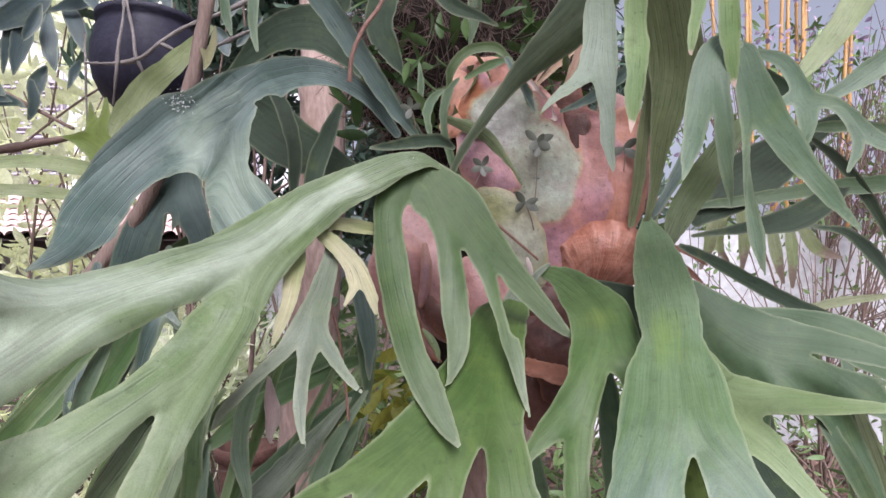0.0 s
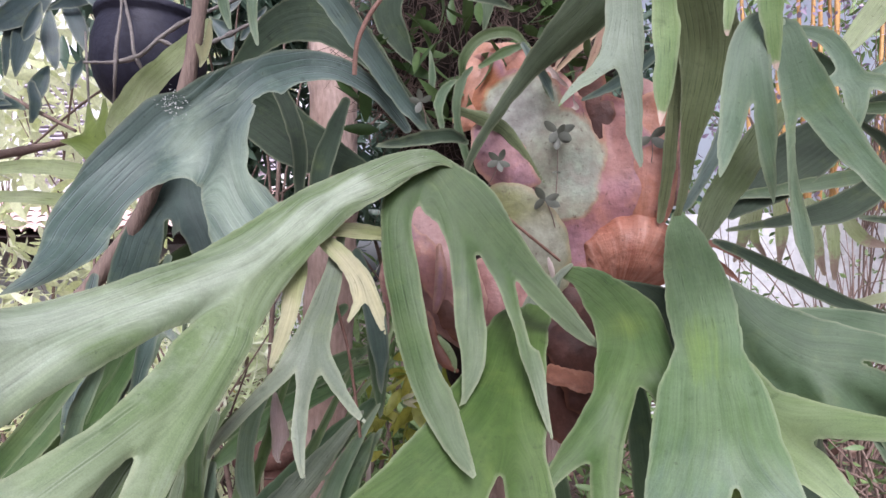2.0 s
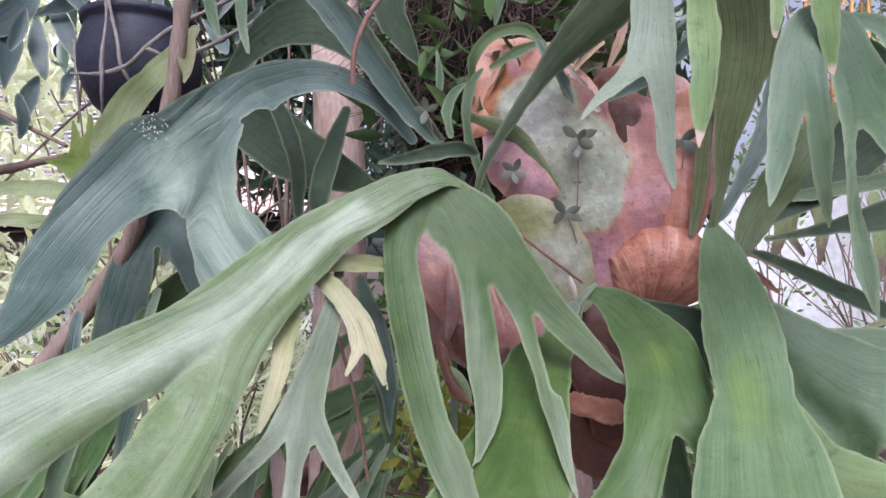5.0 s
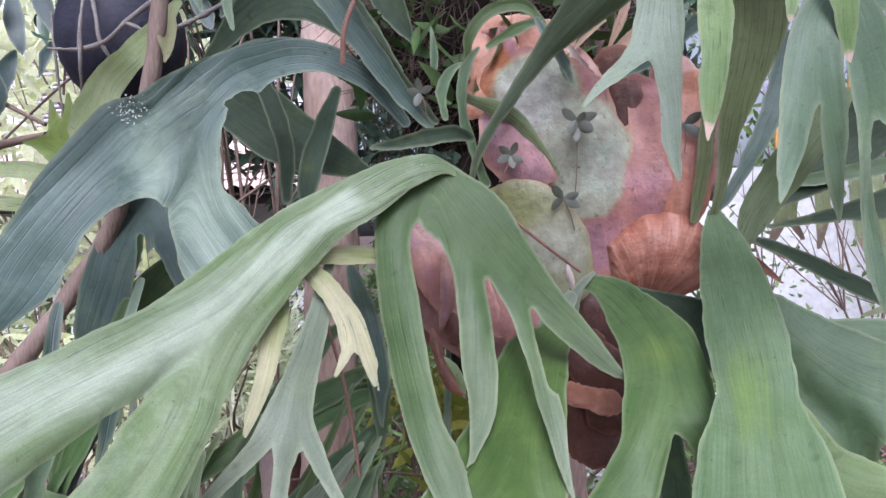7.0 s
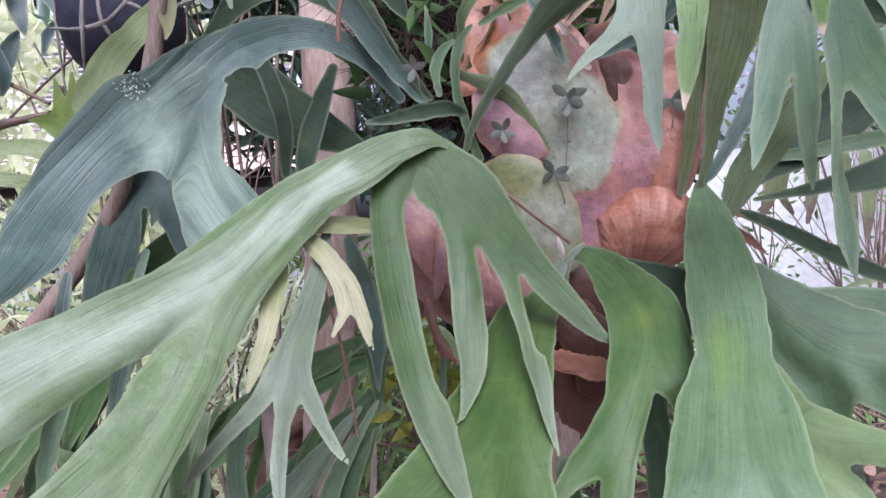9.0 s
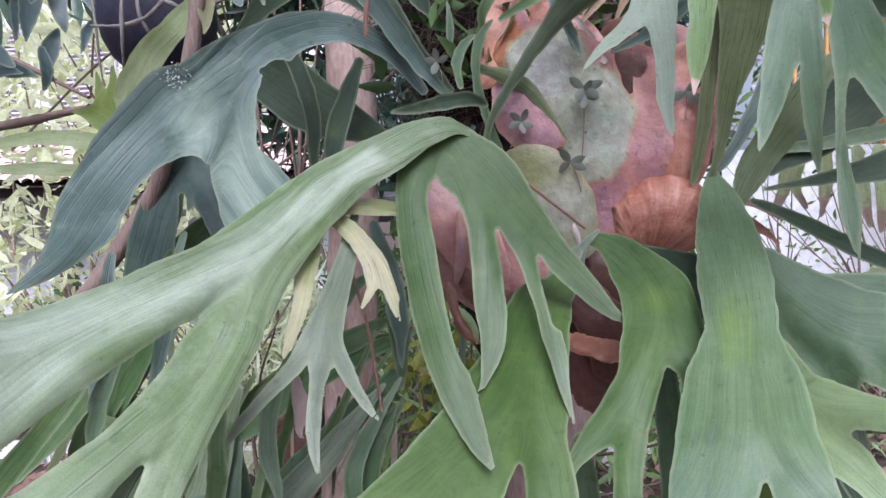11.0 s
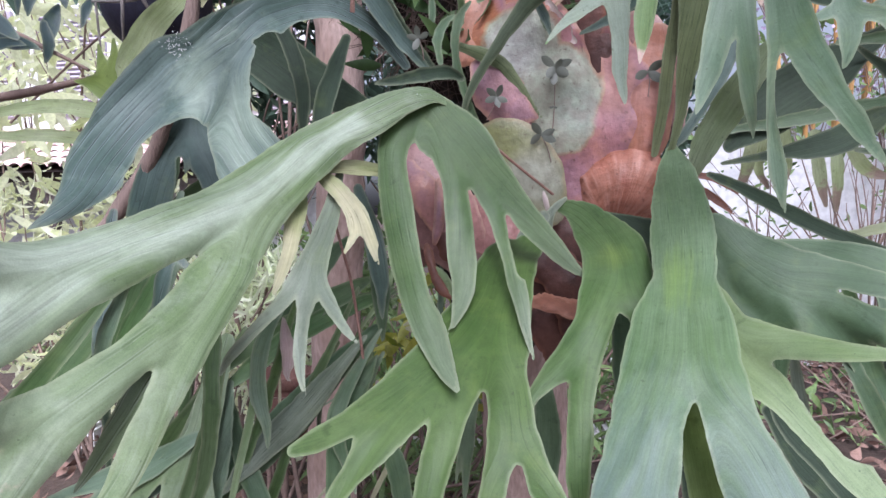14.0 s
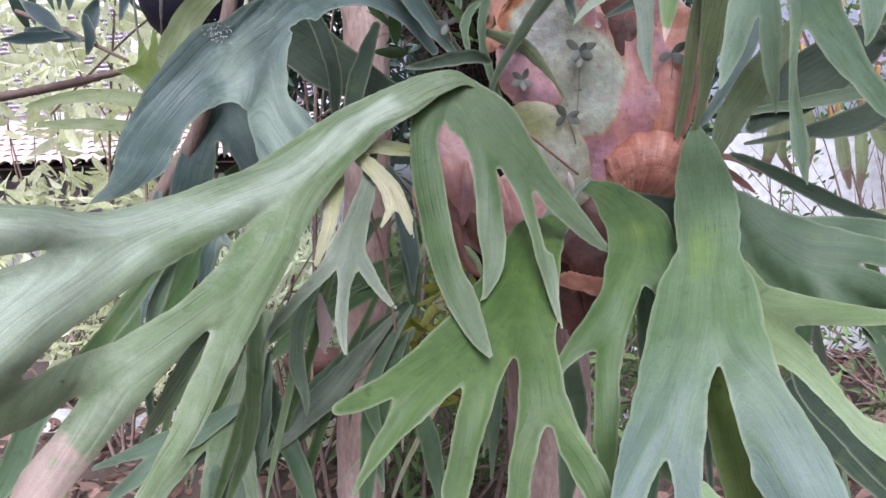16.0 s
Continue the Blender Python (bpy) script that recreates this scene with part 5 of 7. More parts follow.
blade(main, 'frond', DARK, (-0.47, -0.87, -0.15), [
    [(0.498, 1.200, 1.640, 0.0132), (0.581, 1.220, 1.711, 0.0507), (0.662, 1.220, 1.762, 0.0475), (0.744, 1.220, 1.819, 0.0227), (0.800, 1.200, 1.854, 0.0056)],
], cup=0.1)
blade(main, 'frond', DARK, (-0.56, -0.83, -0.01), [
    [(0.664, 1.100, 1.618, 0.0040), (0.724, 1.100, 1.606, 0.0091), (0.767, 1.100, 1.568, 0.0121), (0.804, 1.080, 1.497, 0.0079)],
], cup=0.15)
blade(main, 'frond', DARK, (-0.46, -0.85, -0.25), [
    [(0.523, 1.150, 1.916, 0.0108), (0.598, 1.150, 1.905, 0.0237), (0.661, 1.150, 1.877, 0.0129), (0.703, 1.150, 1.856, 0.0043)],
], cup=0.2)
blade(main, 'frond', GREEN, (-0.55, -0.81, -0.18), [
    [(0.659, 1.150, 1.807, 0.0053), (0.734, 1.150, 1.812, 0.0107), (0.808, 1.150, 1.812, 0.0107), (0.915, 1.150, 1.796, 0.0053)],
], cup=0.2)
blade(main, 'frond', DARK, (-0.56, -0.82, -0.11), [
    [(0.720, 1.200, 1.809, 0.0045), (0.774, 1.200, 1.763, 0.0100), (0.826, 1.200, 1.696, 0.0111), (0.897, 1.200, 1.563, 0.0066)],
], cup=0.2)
blade(main, 'frond', LIME, (-0.39, -0.92, -0.05), [
    [(0.661, 1.500, 1.717, 0.0111), (0.650, 1.500, 1.620, 0.0138), (0.626, 1.500, 1.558, 0.0041)],
], dry_or_sheen=0.10)
blade(main, 'frond', LIME, (-0.43, -0.90, -0.04), [
    [(0.727, 1.500, 1.717, 0.0124), (0.735, 1.500, 1.620, 0.0138), (0.725, 1.500, 1.551, 0.0041)],
], dry_or_sheen=0.10)
blade(main, 'frond', LIME, (-0.47, -0.88, -0.03), [
    [(0.798, 1.500, 1.689, 0.0110), (0.811, 1.500, 1.592, 0.0137), (0.825, 1.500, 1.524, 0.0041)],
], dry_or_sheen=0.10)
blade(main, 'frond', LIME, (-0.49, -0.87, -0.02), [
    [(0.842, 1.500, 1.689, 0.0110), (0.850, 1.500, 1.592, 0.0124), (0.847, 1.500, 1.513, 0.0041)],
], dry_or_sheen=0.10)
blade(main, 'frond', LIME, (-0.52, -0.85, -0.04), [
    [(0.866, 1.500, 1.669, 0.0110), (0.913, 1.500, 1.606, 0.0151), (0.968, 1.500, 1.584, 0.0041)],
], dry_or_sheen=0.10)
blade(main, 'frond', LIME, (-0.41, -0.91, -0.05), [
    [(0.714, 1.550, 1.710, 0.0114), (0.694, 1.550, 1.624, 0.0114), (0.718, 1.550, 1.570, 0.0043)],
], dry_or_sheen=0.06)
blade(main, 'frond', TEAL, (0.16, -0.93, -0.32), [
    [(-0.208, 0.930, 1.985, 0.0207), (-0.167, 0.950, 1.926, 0.0187), (-0.124, 0.970, 1.865, 0.0165), (-0.079, 0.990, 1.799, 0.0126), (-0.041, 1.000, 1.754, 0.0051)],
], cup=0.3, ridge=0.5)
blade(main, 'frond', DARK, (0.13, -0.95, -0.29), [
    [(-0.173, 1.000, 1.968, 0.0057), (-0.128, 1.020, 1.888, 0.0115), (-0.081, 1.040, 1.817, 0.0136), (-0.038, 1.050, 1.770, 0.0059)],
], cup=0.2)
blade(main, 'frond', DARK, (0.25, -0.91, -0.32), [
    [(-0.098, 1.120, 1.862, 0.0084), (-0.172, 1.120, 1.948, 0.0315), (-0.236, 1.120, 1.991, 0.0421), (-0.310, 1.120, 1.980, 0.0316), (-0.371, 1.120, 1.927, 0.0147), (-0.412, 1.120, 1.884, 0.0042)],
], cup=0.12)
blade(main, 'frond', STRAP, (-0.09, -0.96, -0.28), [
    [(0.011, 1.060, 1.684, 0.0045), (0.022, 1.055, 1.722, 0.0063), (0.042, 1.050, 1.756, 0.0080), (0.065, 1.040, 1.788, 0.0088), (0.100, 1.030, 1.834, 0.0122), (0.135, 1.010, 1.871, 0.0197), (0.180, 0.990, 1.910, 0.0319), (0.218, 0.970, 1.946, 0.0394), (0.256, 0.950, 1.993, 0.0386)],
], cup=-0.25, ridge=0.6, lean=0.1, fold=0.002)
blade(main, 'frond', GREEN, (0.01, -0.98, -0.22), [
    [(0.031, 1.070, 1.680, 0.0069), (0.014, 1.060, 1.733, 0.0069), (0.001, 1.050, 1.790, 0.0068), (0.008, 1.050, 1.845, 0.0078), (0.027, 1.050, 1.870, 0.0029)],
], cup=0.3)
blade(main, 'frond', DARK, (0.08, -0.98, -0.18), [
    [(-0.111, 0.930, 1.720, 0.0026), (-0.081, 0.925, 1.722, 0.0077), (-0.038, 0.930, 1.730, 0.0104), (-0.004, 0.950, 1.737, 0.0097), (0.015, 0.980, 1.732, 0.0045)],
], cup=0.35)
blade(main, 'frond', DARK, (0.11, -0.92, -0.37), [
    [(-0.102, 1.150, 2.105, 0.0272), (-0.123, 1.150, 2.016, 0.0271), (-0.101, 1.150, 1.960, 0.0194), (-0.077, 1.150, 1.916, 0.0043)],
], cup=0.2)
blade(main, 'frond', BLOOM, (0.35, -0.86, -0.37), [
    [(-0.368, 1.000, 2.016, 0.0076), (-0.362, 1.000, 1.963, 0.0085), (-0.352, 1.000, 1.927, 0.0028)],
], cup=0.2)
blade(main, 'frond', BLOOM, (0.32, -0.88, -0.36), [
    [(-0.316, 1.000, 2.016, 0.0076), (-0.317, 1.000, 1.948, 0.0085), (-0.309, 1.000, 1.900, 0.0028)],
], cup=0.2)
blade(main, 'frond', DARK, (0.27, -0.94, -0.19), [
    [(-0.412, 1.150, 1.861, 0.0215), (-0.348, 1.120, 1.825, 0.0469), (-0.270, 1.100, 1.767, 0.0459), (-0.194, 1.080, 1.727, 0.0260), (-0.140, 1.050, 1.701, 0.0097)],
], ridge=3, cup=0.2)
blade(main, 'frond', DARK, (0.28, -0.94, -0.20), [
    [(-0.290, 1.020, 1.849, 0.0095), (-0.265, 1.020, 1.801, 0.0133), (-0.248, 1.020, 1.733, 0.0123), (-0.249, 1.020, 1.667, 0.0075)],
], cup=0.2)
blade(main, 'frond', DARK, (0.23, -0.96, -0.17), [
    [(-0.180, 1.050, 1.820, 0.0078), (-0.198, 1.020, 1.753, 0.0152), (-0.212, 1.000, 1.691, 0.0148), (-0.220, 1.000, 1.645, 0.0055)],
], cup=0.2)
blade(main, 'frond', LIME, (0.46, -0.85, -0.24), [
    [(-0.399, 1.030, 1.952, 0.0058), (-0.427, 1.020, 1.913, 0.0134), (-0.453, 1.000, 1.873, 0.0178), (-0.485, 1.000, 1.843, 0.0206), (-0.516, 1.000, 1.804, 0.0205), (-0.538, 1.000, 1.771, 0.0130), (-0.544, 1.000, 1.757, 0.0028)],
    [(-0.498, 1.000, 1.814, 0.0187), (-0.502, 1.000, 1.781, 0.0093), (-0.513, 1.000, 1.762, 0.0028)],
], cup=0.1)
blade(main, 'frond', LEAFY, (0.53, -0.83, -0.17), [
    [(-0.554, 1.050, 1.735, 0.0234), (-0.593, 1.050, 1.752, 0.0253), (-0.628, 1.050, 1.763, 0.0117), (-0.657, 1.050, 1.767, 0.0020)],
    [(-0.591, 1.050, 1.760, 0.0175), (-0.584, 1.050, 1.800, 0.0088), (-0.584, 1.050, 1.838, 0.0020)],
    [(-0.601, 1.050, 1.760, 0.0156), (-0.607, 1.050, 1.795, 0.0078), (-0.611, 1.050, 1.828, 0.0020)],
    [(-0.593, 1.050, 1.748, 0.0195), (-0.599, 1.050, 1.730, 0.0097), (-0.604, 1.050, 1.715, 0.0019)],
], cup=0.1, lean=0, round_fork=0.002)
blade(main, 'frond', LIME, (0.59, -0.80, -0.13), [
    [(-0.594, 1.100, 1.711, 0.0081), (-0.666, 1.100, 1.726, 0.0153), (-0.738, 1.100, 1.736, 0.0122), (-0.819, 1.100, 1.731, 0.0102), (-0.880, 1.100, 1.721, 0.0031)],
], cup=0.2)
blade(main, 'frond', LIME, (0.58, -0.81, -0.09), [
    [(-0.603, 1.100, 1.669, 0.0051), (-0.674, 1.100, 1.675, 0.0102), (-0.756, 1.100, 1.683, 0.0112), (-0.857, 1.100, 1.685, 0.0061)],
], cup=0.2)
blade(main, 'frond', LUSH, (-0.03, -0.95, -0.32), [
    [(0.011, 1.100, 1.851, 0.0041), (0.014, 1.080, 1.896, 0.0081), (0.045, 1.080, 1.932, 0.0091), (0.095, 1.080, 1.938, 0.0081), (0.125, 1.080, 1.909, 0.0040)],
], cup=0.2)
blade(main, 'frond', LUSH, (-0.05, -0.95, -0.31), [
    [(0.041, 1.060, 1.875, 0.0040), (0.080, 1.050, 1.894, 0.0079), (0.119, 1.050, 1.906, 0.0030)],
], cup=0.2)
blade(main, 'frond', GREEN, (-0.02, -0.92, -0.40), [
    [(0.066, 1.200, 2.131, 0.0136), (0.061, 1.200, 2.050, 0.0136), (0.054, 1.200, 1.994, 0.0034)],
], cup=0.2)
blade(main, 'frond', DARK, (0.19, -0.90, -0.40), [
    [(-0.169, 1.050, 2.052, 0.0099), (-0.176, 1.050, 2.001, 0.0139), (-0.190, 1.050, 1.973, 0.0020)],
], cup=0.2)
blade(main, 'frond', GREEN, (0.05, -0.97, -0.25), [
    [(-0.023, 1.050, 1.775, 0.0049), (-0.028, 1.050, 1.810, 0.0078), (-0.016, 1.050, 1.838, 0.0069), (0.001, 1.050, 1.850, 0.0029)],
], cup=0.2)
blade(main, 'frond', GREEN, (0.07, -0.96, -0.29), [
    [(-0.044, 1.120, 1.841, 0.0042), (-0.041, 1.120, 1.884, 0.0063), (-0.044, 1.120, 1.927, 0.0021)],
], cup=0.2)
blade(main, 'frond', DARK, (-0.01, -0.92, -0.40), [
    [(-0.025, 1.100, 2.068, 0.0104), (0.017, 1.100, 2.025, 0.0145), (0.068, 1.100, 2.004, 0.0083), (0.099, 1.100, 1.988, 0.0031)],
], cup=0.2)
blade(main, 'frond', GREEN, (-0.11, -0.96, -0.26), [
    [(0.145, 1.050, 1.852, 0.0032), (0.149, 1.050, 1.836, 0.0080), (0.152, 1.050, 1.820, 0.0024)],
], cup=0.2)
blade(main, 'frond', SHIELDBROWN, (-0.35, -0.94, 0.01), [
    [(0.404, 1.150, 1.570, 0.0053), (0.447, 1.150, 1.547, 0.0079), (0.487, 1.150, 1.513, 0.0018)],
], cup=0.2)
blade(main, 'frond', SHIELDBROWN, (-0.35, -0.94, 0.04), [
    [(0.416, 1.170, 1.551, 0.0054), (0.459, 1.170, 1.514, 0.0072), (0.481, 1.170, 1.478, 0.0018)],
], cup=0.2)
blade(main, 'frond', SHIELDBROWN, (-0.36, -0.93, -0.01), [
    [(0.421, 1.170, 1.587, 0.0045), (0.464, 1.170, 1.577, 0.0072), (0.503, 1.170, 1.549, 0.0018)],
], cup=0.2)
blade(main, 'frond', SHIELDBROWN, (-0.34, -0.94, 0.06), [
    [(0.415, 1.180, 1.533, 0.0055), (0.450, 1.180, 1.486, 0.0073), (0.458, 1.180, 1.449, 0.0018)],
], cup=0.2)
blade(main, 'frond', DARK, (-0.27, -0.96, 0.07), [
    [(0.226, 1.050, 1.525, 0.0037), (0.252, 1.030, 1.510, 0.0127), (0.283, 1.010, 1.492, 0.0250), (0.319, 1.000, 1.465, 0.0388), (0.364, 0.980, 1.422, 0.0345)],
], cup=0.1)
blade(main, 'frond', DEADSTRAP, (-0.17, -0.93, -0.33), [
    [(0.284, 1.130, 1.995, 0.0041), (0.231, 1.135, 1.943, 0.0068), (0.164, 1.140, 1.877, 0.0019)],
], cup=0.3, cell=0.003)
blade(main, 'frond', DEADSTRAP, (-0.19, -0.93, -0.33), [
    [(0.259, 1.130, 1.967, 0.0046), (0.249, 1.135, 1.932, 0.0078), (0.227, 1.140, 1.883, 0.0019)],
], cup=0.3, cell=0.003)
blade(main, 'frond', DEADSTRAP, (-0.20, -0.93, -0.30), [
    [(0.305, 1.130, 1.934, 0.0046), (0.260, 1.135, 1.900, 0.0077), (0.202, 1.140, 1.850, 0.0019)],
], cup=0.3, cell=0.003)
blade(main, 'frond', DEADSTRAP, (-0.15, -0.93, -0.34), [
    [(0.222, 1.130, 1.988, 0.0041), (0.204, 1.135, 1.950, 0.0068), (0.175, 1.140, 1.896, 0.0019)],
], cup=0.3, cell=0.003)
blade(main, 'frond', DEADSTRAP, (-0.24, -0.90, -0.35), [
    [(0.304, 1.130, 2.003, 0.0035), (0.317, 1.135, 1.973, 0.0058), (0.317, 1.140, 1.928, 0.0019)],
], cup=0.3, cell=0.003)
blade(main, 'frond', TEAL, (-0.23, -0.93, -0.28), [
    [(0.320, 1.020, 1.880, 0.0112), (0.283, 1.040, 1.853, 0.0105), (0.249, 1.060, 1.834, 0.0081), (0.208, 1.070, 1.818, 0.0027)],
], cup=0.15)
blade(main, 'shield_frond', PAPERY, (-0.14, -0.95, -0.27), [
    [(0.155, 1.085, 1.879, 0.0046), (0.166, 1.083, 1.859, 0.0083), (0.183, 1.083, 1.830, 0.0101), (0.200, 1.083, 1.809, 0.0046)],
], cup=0.3, thick=0.001, ridge=0, lean=0, wobble=0.004, cell=0.003)
blade(main, 'frond', TEAL, (-0.10, -0.95, -0.30), [
    [(0.111, 1.050, 1.906, 0.0045), (0.127, 1.045, 1.876, 0.0071), (0.146, 1.045, 1.844, 0.0071), (0.157, 1.050, 1.813, 0.0027)],
], cup=0.2, cell=0.003)
blade(main, 'frond', GREYGREEN, (-0.08, -0.99, 0.10), [
    [(0.138, 0.990, 1.519, 0.0099), (0.115, 0.980, 1.492, 0.0163), (0.099, 0.970, 1.457, 0.0128), (0.086, 0.960, 1.423, 0.0063), (0.079, 0.960, 1.398, 0.0016)],
], cup=0.1)
blade(main, 'shield_frond', SHIELDBROWN, (0.06, -0.99, 0.13), [
    [(-0.048, 1.000, 1.475, 0.0050), (-0.041, 0.990, 1.452, 0.0082), (-0.033, 0.985, 1.428, 0.0090), (-0.021, 0.980, 1.404, 0.0073), (-0.003, 0.980, 1.391, 0.0024)],
], cup=-0.6, thick=0.002, ridge=0, lean=0, wobble=0.002, cell=0.003)
blade(main, 'frond', FRESH, (0.05, -0.99, 0.15), [
    [(-0.033, 0.990, 1.440, 0.0033), (-0.020, 0.985, 1.428, 0.0057), (-0.009, 0.980, 1.408, 0.0049), (-0.007, 0.980, 1.390, 0.0016)],
], cup=-0.4, cell=0.003)
blade(main, 'shield_frond', SHIELDMAUVE, (0.06, -1.00, 0.02), [
    [(-0.030, 1.030, 1.580, 0.0043), (-0.028, 1.020, 1.546, 0.0086), (-0.030, 1.020, 1.508, 0.0094), (-0.037, 1.025, 1.478, 0.0043)],
], cup=-0.9, thick=0.002, ridge=0, lean=0, cell=0.003)
blade(main, 'frond', DRYPINK, (-0.12, -0.99, 0.01), [
    [(0.142, 1.040, 1.558, 0.0017), (0.144, 1.035, 1.547, 0.0043), (0.147, 1.035, 1.535, 0.0043), (0.149, 1.035, 1.523, 0.0017)],
], cup=-0.6, cell=0.002)
blade(main, 'frond', GREYGREEN, (-0.13, -0.99, 0.04), [
    [(0.176, 1.030, 1.546, 0.0034), (0.156, 1.020, 1.530, 0.0068), (0.147, 1.015, 1.513, 0.0076), (0.147, 1.015, 1.498, 0.0059), (0.153, 1.020, 1.486, 0.0017)],
], cup=-0.6, cell=0.0025)
blade(lower, 'frond', PALE, (0.11, -0.97, 0.21), [
    [(-0.091, 1.020, 1.343, 0.0017), (-0.080, 1.015, 1.349, 0.0034), (-0.068, 1.010, 1.353, 0.0008)],
], cup=0.1, cell=0.002)
blade(lower, 'frond', PALE, (0.10, -0.97, 0.22), [
    [(-0.088, 1.020, 1.338, 0.0017), (-0.076, 1.015, 1.341, 0.0034), (-0.063, 1.010, 1.343, 0.0008)],
], cup=0.1, cell=0.002)
blade(lower, 'frond', PALE, (0.11, -0.97, 0.22), [
    [(-0.088, 1.020, 1.338, 0.0017), (-0.078, 1.015, 1.336, 0.0034), (-0.067, 1.010, 1.332, 0.0008)],
], cup=0.1, cell=0.002)
blade(main, 'shield_frond', SHIELD, (-0.15, -0.97, -0.16), [
    [(0.052, 1.150, 1.901, 0.0314), (0.066, 1.120, 1.849, 0.0435), (0.115, 1.100, 1.808, 0.0680), (0.171, 1.090, 1.745, 0.0840), (0.199, 1.092, 1.677, 0.0927), (0.203, 1.100, 1.609, 0.0810), (0.195, 1.110, 1.541, 0.0519)],
    [(0.264, 1.130, 1.799, 0.0435), (0.265, 1.105, 1.752, 0.0594), (0.270, 1.095, 1.691, 0.0715), (0.262, 1.100, 1.625, 0.0764)],
], cuts=[[(0.234, 1.100, 1.844, 0.0202), (0.232, 1.100, 1.819, 0.0135), (0.240, 1.100, 1.785, 0.0084), (0.243, 1.100, 1.762, 0.0042)]], cup=-0.10, thick=0.006, ridge=0, lean=0, wobble=0.003, wave=0.008, cell=0.004)
# dark sheet behind the cut: the torn crevice's shade, put into the colour
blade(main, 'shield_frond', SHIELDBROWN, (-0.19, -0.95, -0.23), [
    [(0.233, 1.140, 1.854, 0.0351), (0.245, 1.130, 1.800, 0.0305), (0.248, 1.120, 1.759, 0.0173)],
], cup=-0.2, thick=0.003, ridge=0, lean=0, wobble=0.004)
blade(main, 'shield_frond', SHIELDOLIVE, (-0.07, -1.00, -0.05), [
    [(0.044, 1.085, 1.652, 0.0237), (0.087, 1.072, 1.636, 0.0483), (0.125, 1.070, 1.588, 0.0532), (0.148, 1.080, 1.535, 0.0378)],
], cup=-0.12, thick=0.004, ridge=0, lean=0, wobble=0.002, wave=0.003)
blade(main, 'shield_frond', SHIELDMAUVE, (-0.06, -0.98, -0.16), [
    [(0.044, 1.090, 1.771, 0.0186), (0.069, 1.078, 1.730, 0.0435), (0.102, 1.077, 1.698, 0.0267), (0.133, 1.080, 1.685, 0.0067)],
], cup=-0.12, thick=0.004, ridge=0, lean=0, wobble=0.002, wave=0.003)
blade(main, 'shield_frond', OLIVE, (-0.05, -0.98, -0.20), [
    [(-0.002, 1.080, 1.810, 0.0050), (0.038, 1.072, 1.794, 0.0108), (0.074, 1.070, 1.776, 0.0116), (0.102, 1.070, 1.745, 0.0074), (0.123, 1.072, 1.714, 0.0041), (0.143, 1.075, 1.683, 0.0017)],
], cup=-0.2, thick=0.002, ridge=0, lean=0)
blade(main, 'shield_frond', SHIELDORANGE, (-0.27, -0.95, -0.14), [
    [(0.341, 1.120, 1.810, 0.0342), (0.324, 1.095, 1.756, 0.0434), (0.315, 1.085, 1.701, 0.0472), (0.312, 1.085, 1.652, 0.0415), (0.309, 1.090, 1.615, 0.0293)],
], cup=-0.25, thick=0.003, ridge=0, lean=0, wobble=0.0008, wave=0.002)
blade(main, 'shield_frond', NUB, (-0.22, -0.98, -0.01), [
    [(0.240, 1.090, 1.541, 0.0304), (0.263, 1.082, 1.561, 0.0551), (0.294, 1.078, 1.565, 0.0638), (0.319, 1.080, 1.559, 0.0481)],
    [(0.240, 1.090, 1.541, 0.0304), (0.222, 1.085, 1.554, 0.0084), (0.213, 1.088, 1.580, 0.0051)],
], cup=-0.6, thick=0.004, ridge=0, lean=0, wobble=0.001)
blade(main, 'shield_frond', SHIELDRED, (0.05, -1.00, 0.03), [
    [(-0.065, 1.100, 1.618, 0.0405), (-0.043, 1.070, 1.556, 0.0637), (-0.014, 1.060, 1.498, 0.0580), (0.016, 1.070, 1.449, 0.0389)],
], cup=-0.4, thick=0.004, ridge=0, lean=0)
blade(main, 'shield_frond', SHIELDRED, (-0.03, -0.99, 0.10), [
    [(0.056, 1.090, 1.517, 0.0498), (0.065, 1.080, 1.458, 0.0639), (0.056, 1.100, 1.398, 0.0449)],
], cup=-0.4, thick=0.004, ridge=0, lean=0)
# back of the lower cavity, its darkness painted as deep brown
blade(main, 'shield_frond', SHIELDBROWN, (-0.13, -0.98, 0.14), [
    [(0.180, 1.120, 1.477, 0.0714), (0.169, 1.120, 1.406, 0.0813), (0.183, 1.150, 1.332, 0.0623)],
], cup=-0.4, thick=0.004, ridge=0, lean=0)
blade(main, 'shield_frond', SHIELDRUST, (-0.14, -0.97, 0.18), [
    [(0.111, 1.045, 1.377, 0.0087), (0.136, 1.035, 1.379, 0.0146), (0.165, 1.030, 1.374, 0.0170), (0.193, 1.035, 1.365, 0.0145), (0.217, 1.040, 1.355, 0.0069)],
], cup=-0.5, thick=0.003, ridge=0, lean=0.9, wobble=0.005)
blade(main, 'shield_frond', SHIELDORANGE, (-0.01, -0.96, -0.27), [
    [(0.017, 1.120, 1.804, 0.0229), (0.033, 1.135, 1.846, 0.0339), (0.052, 1.150, 1.894, 0.0387), (0.072, 1.165, 1.938, 0.0349)],
], cuts=[[(-0.004, 1.160, 1.971, 0.0174), (0.072, 1.160, 1.977, 0.0218), (0.159, 1.160, 1.964, 0.0174)]], cup=-0.2, thick=0.004, wave=0.006, wobble=0.003)
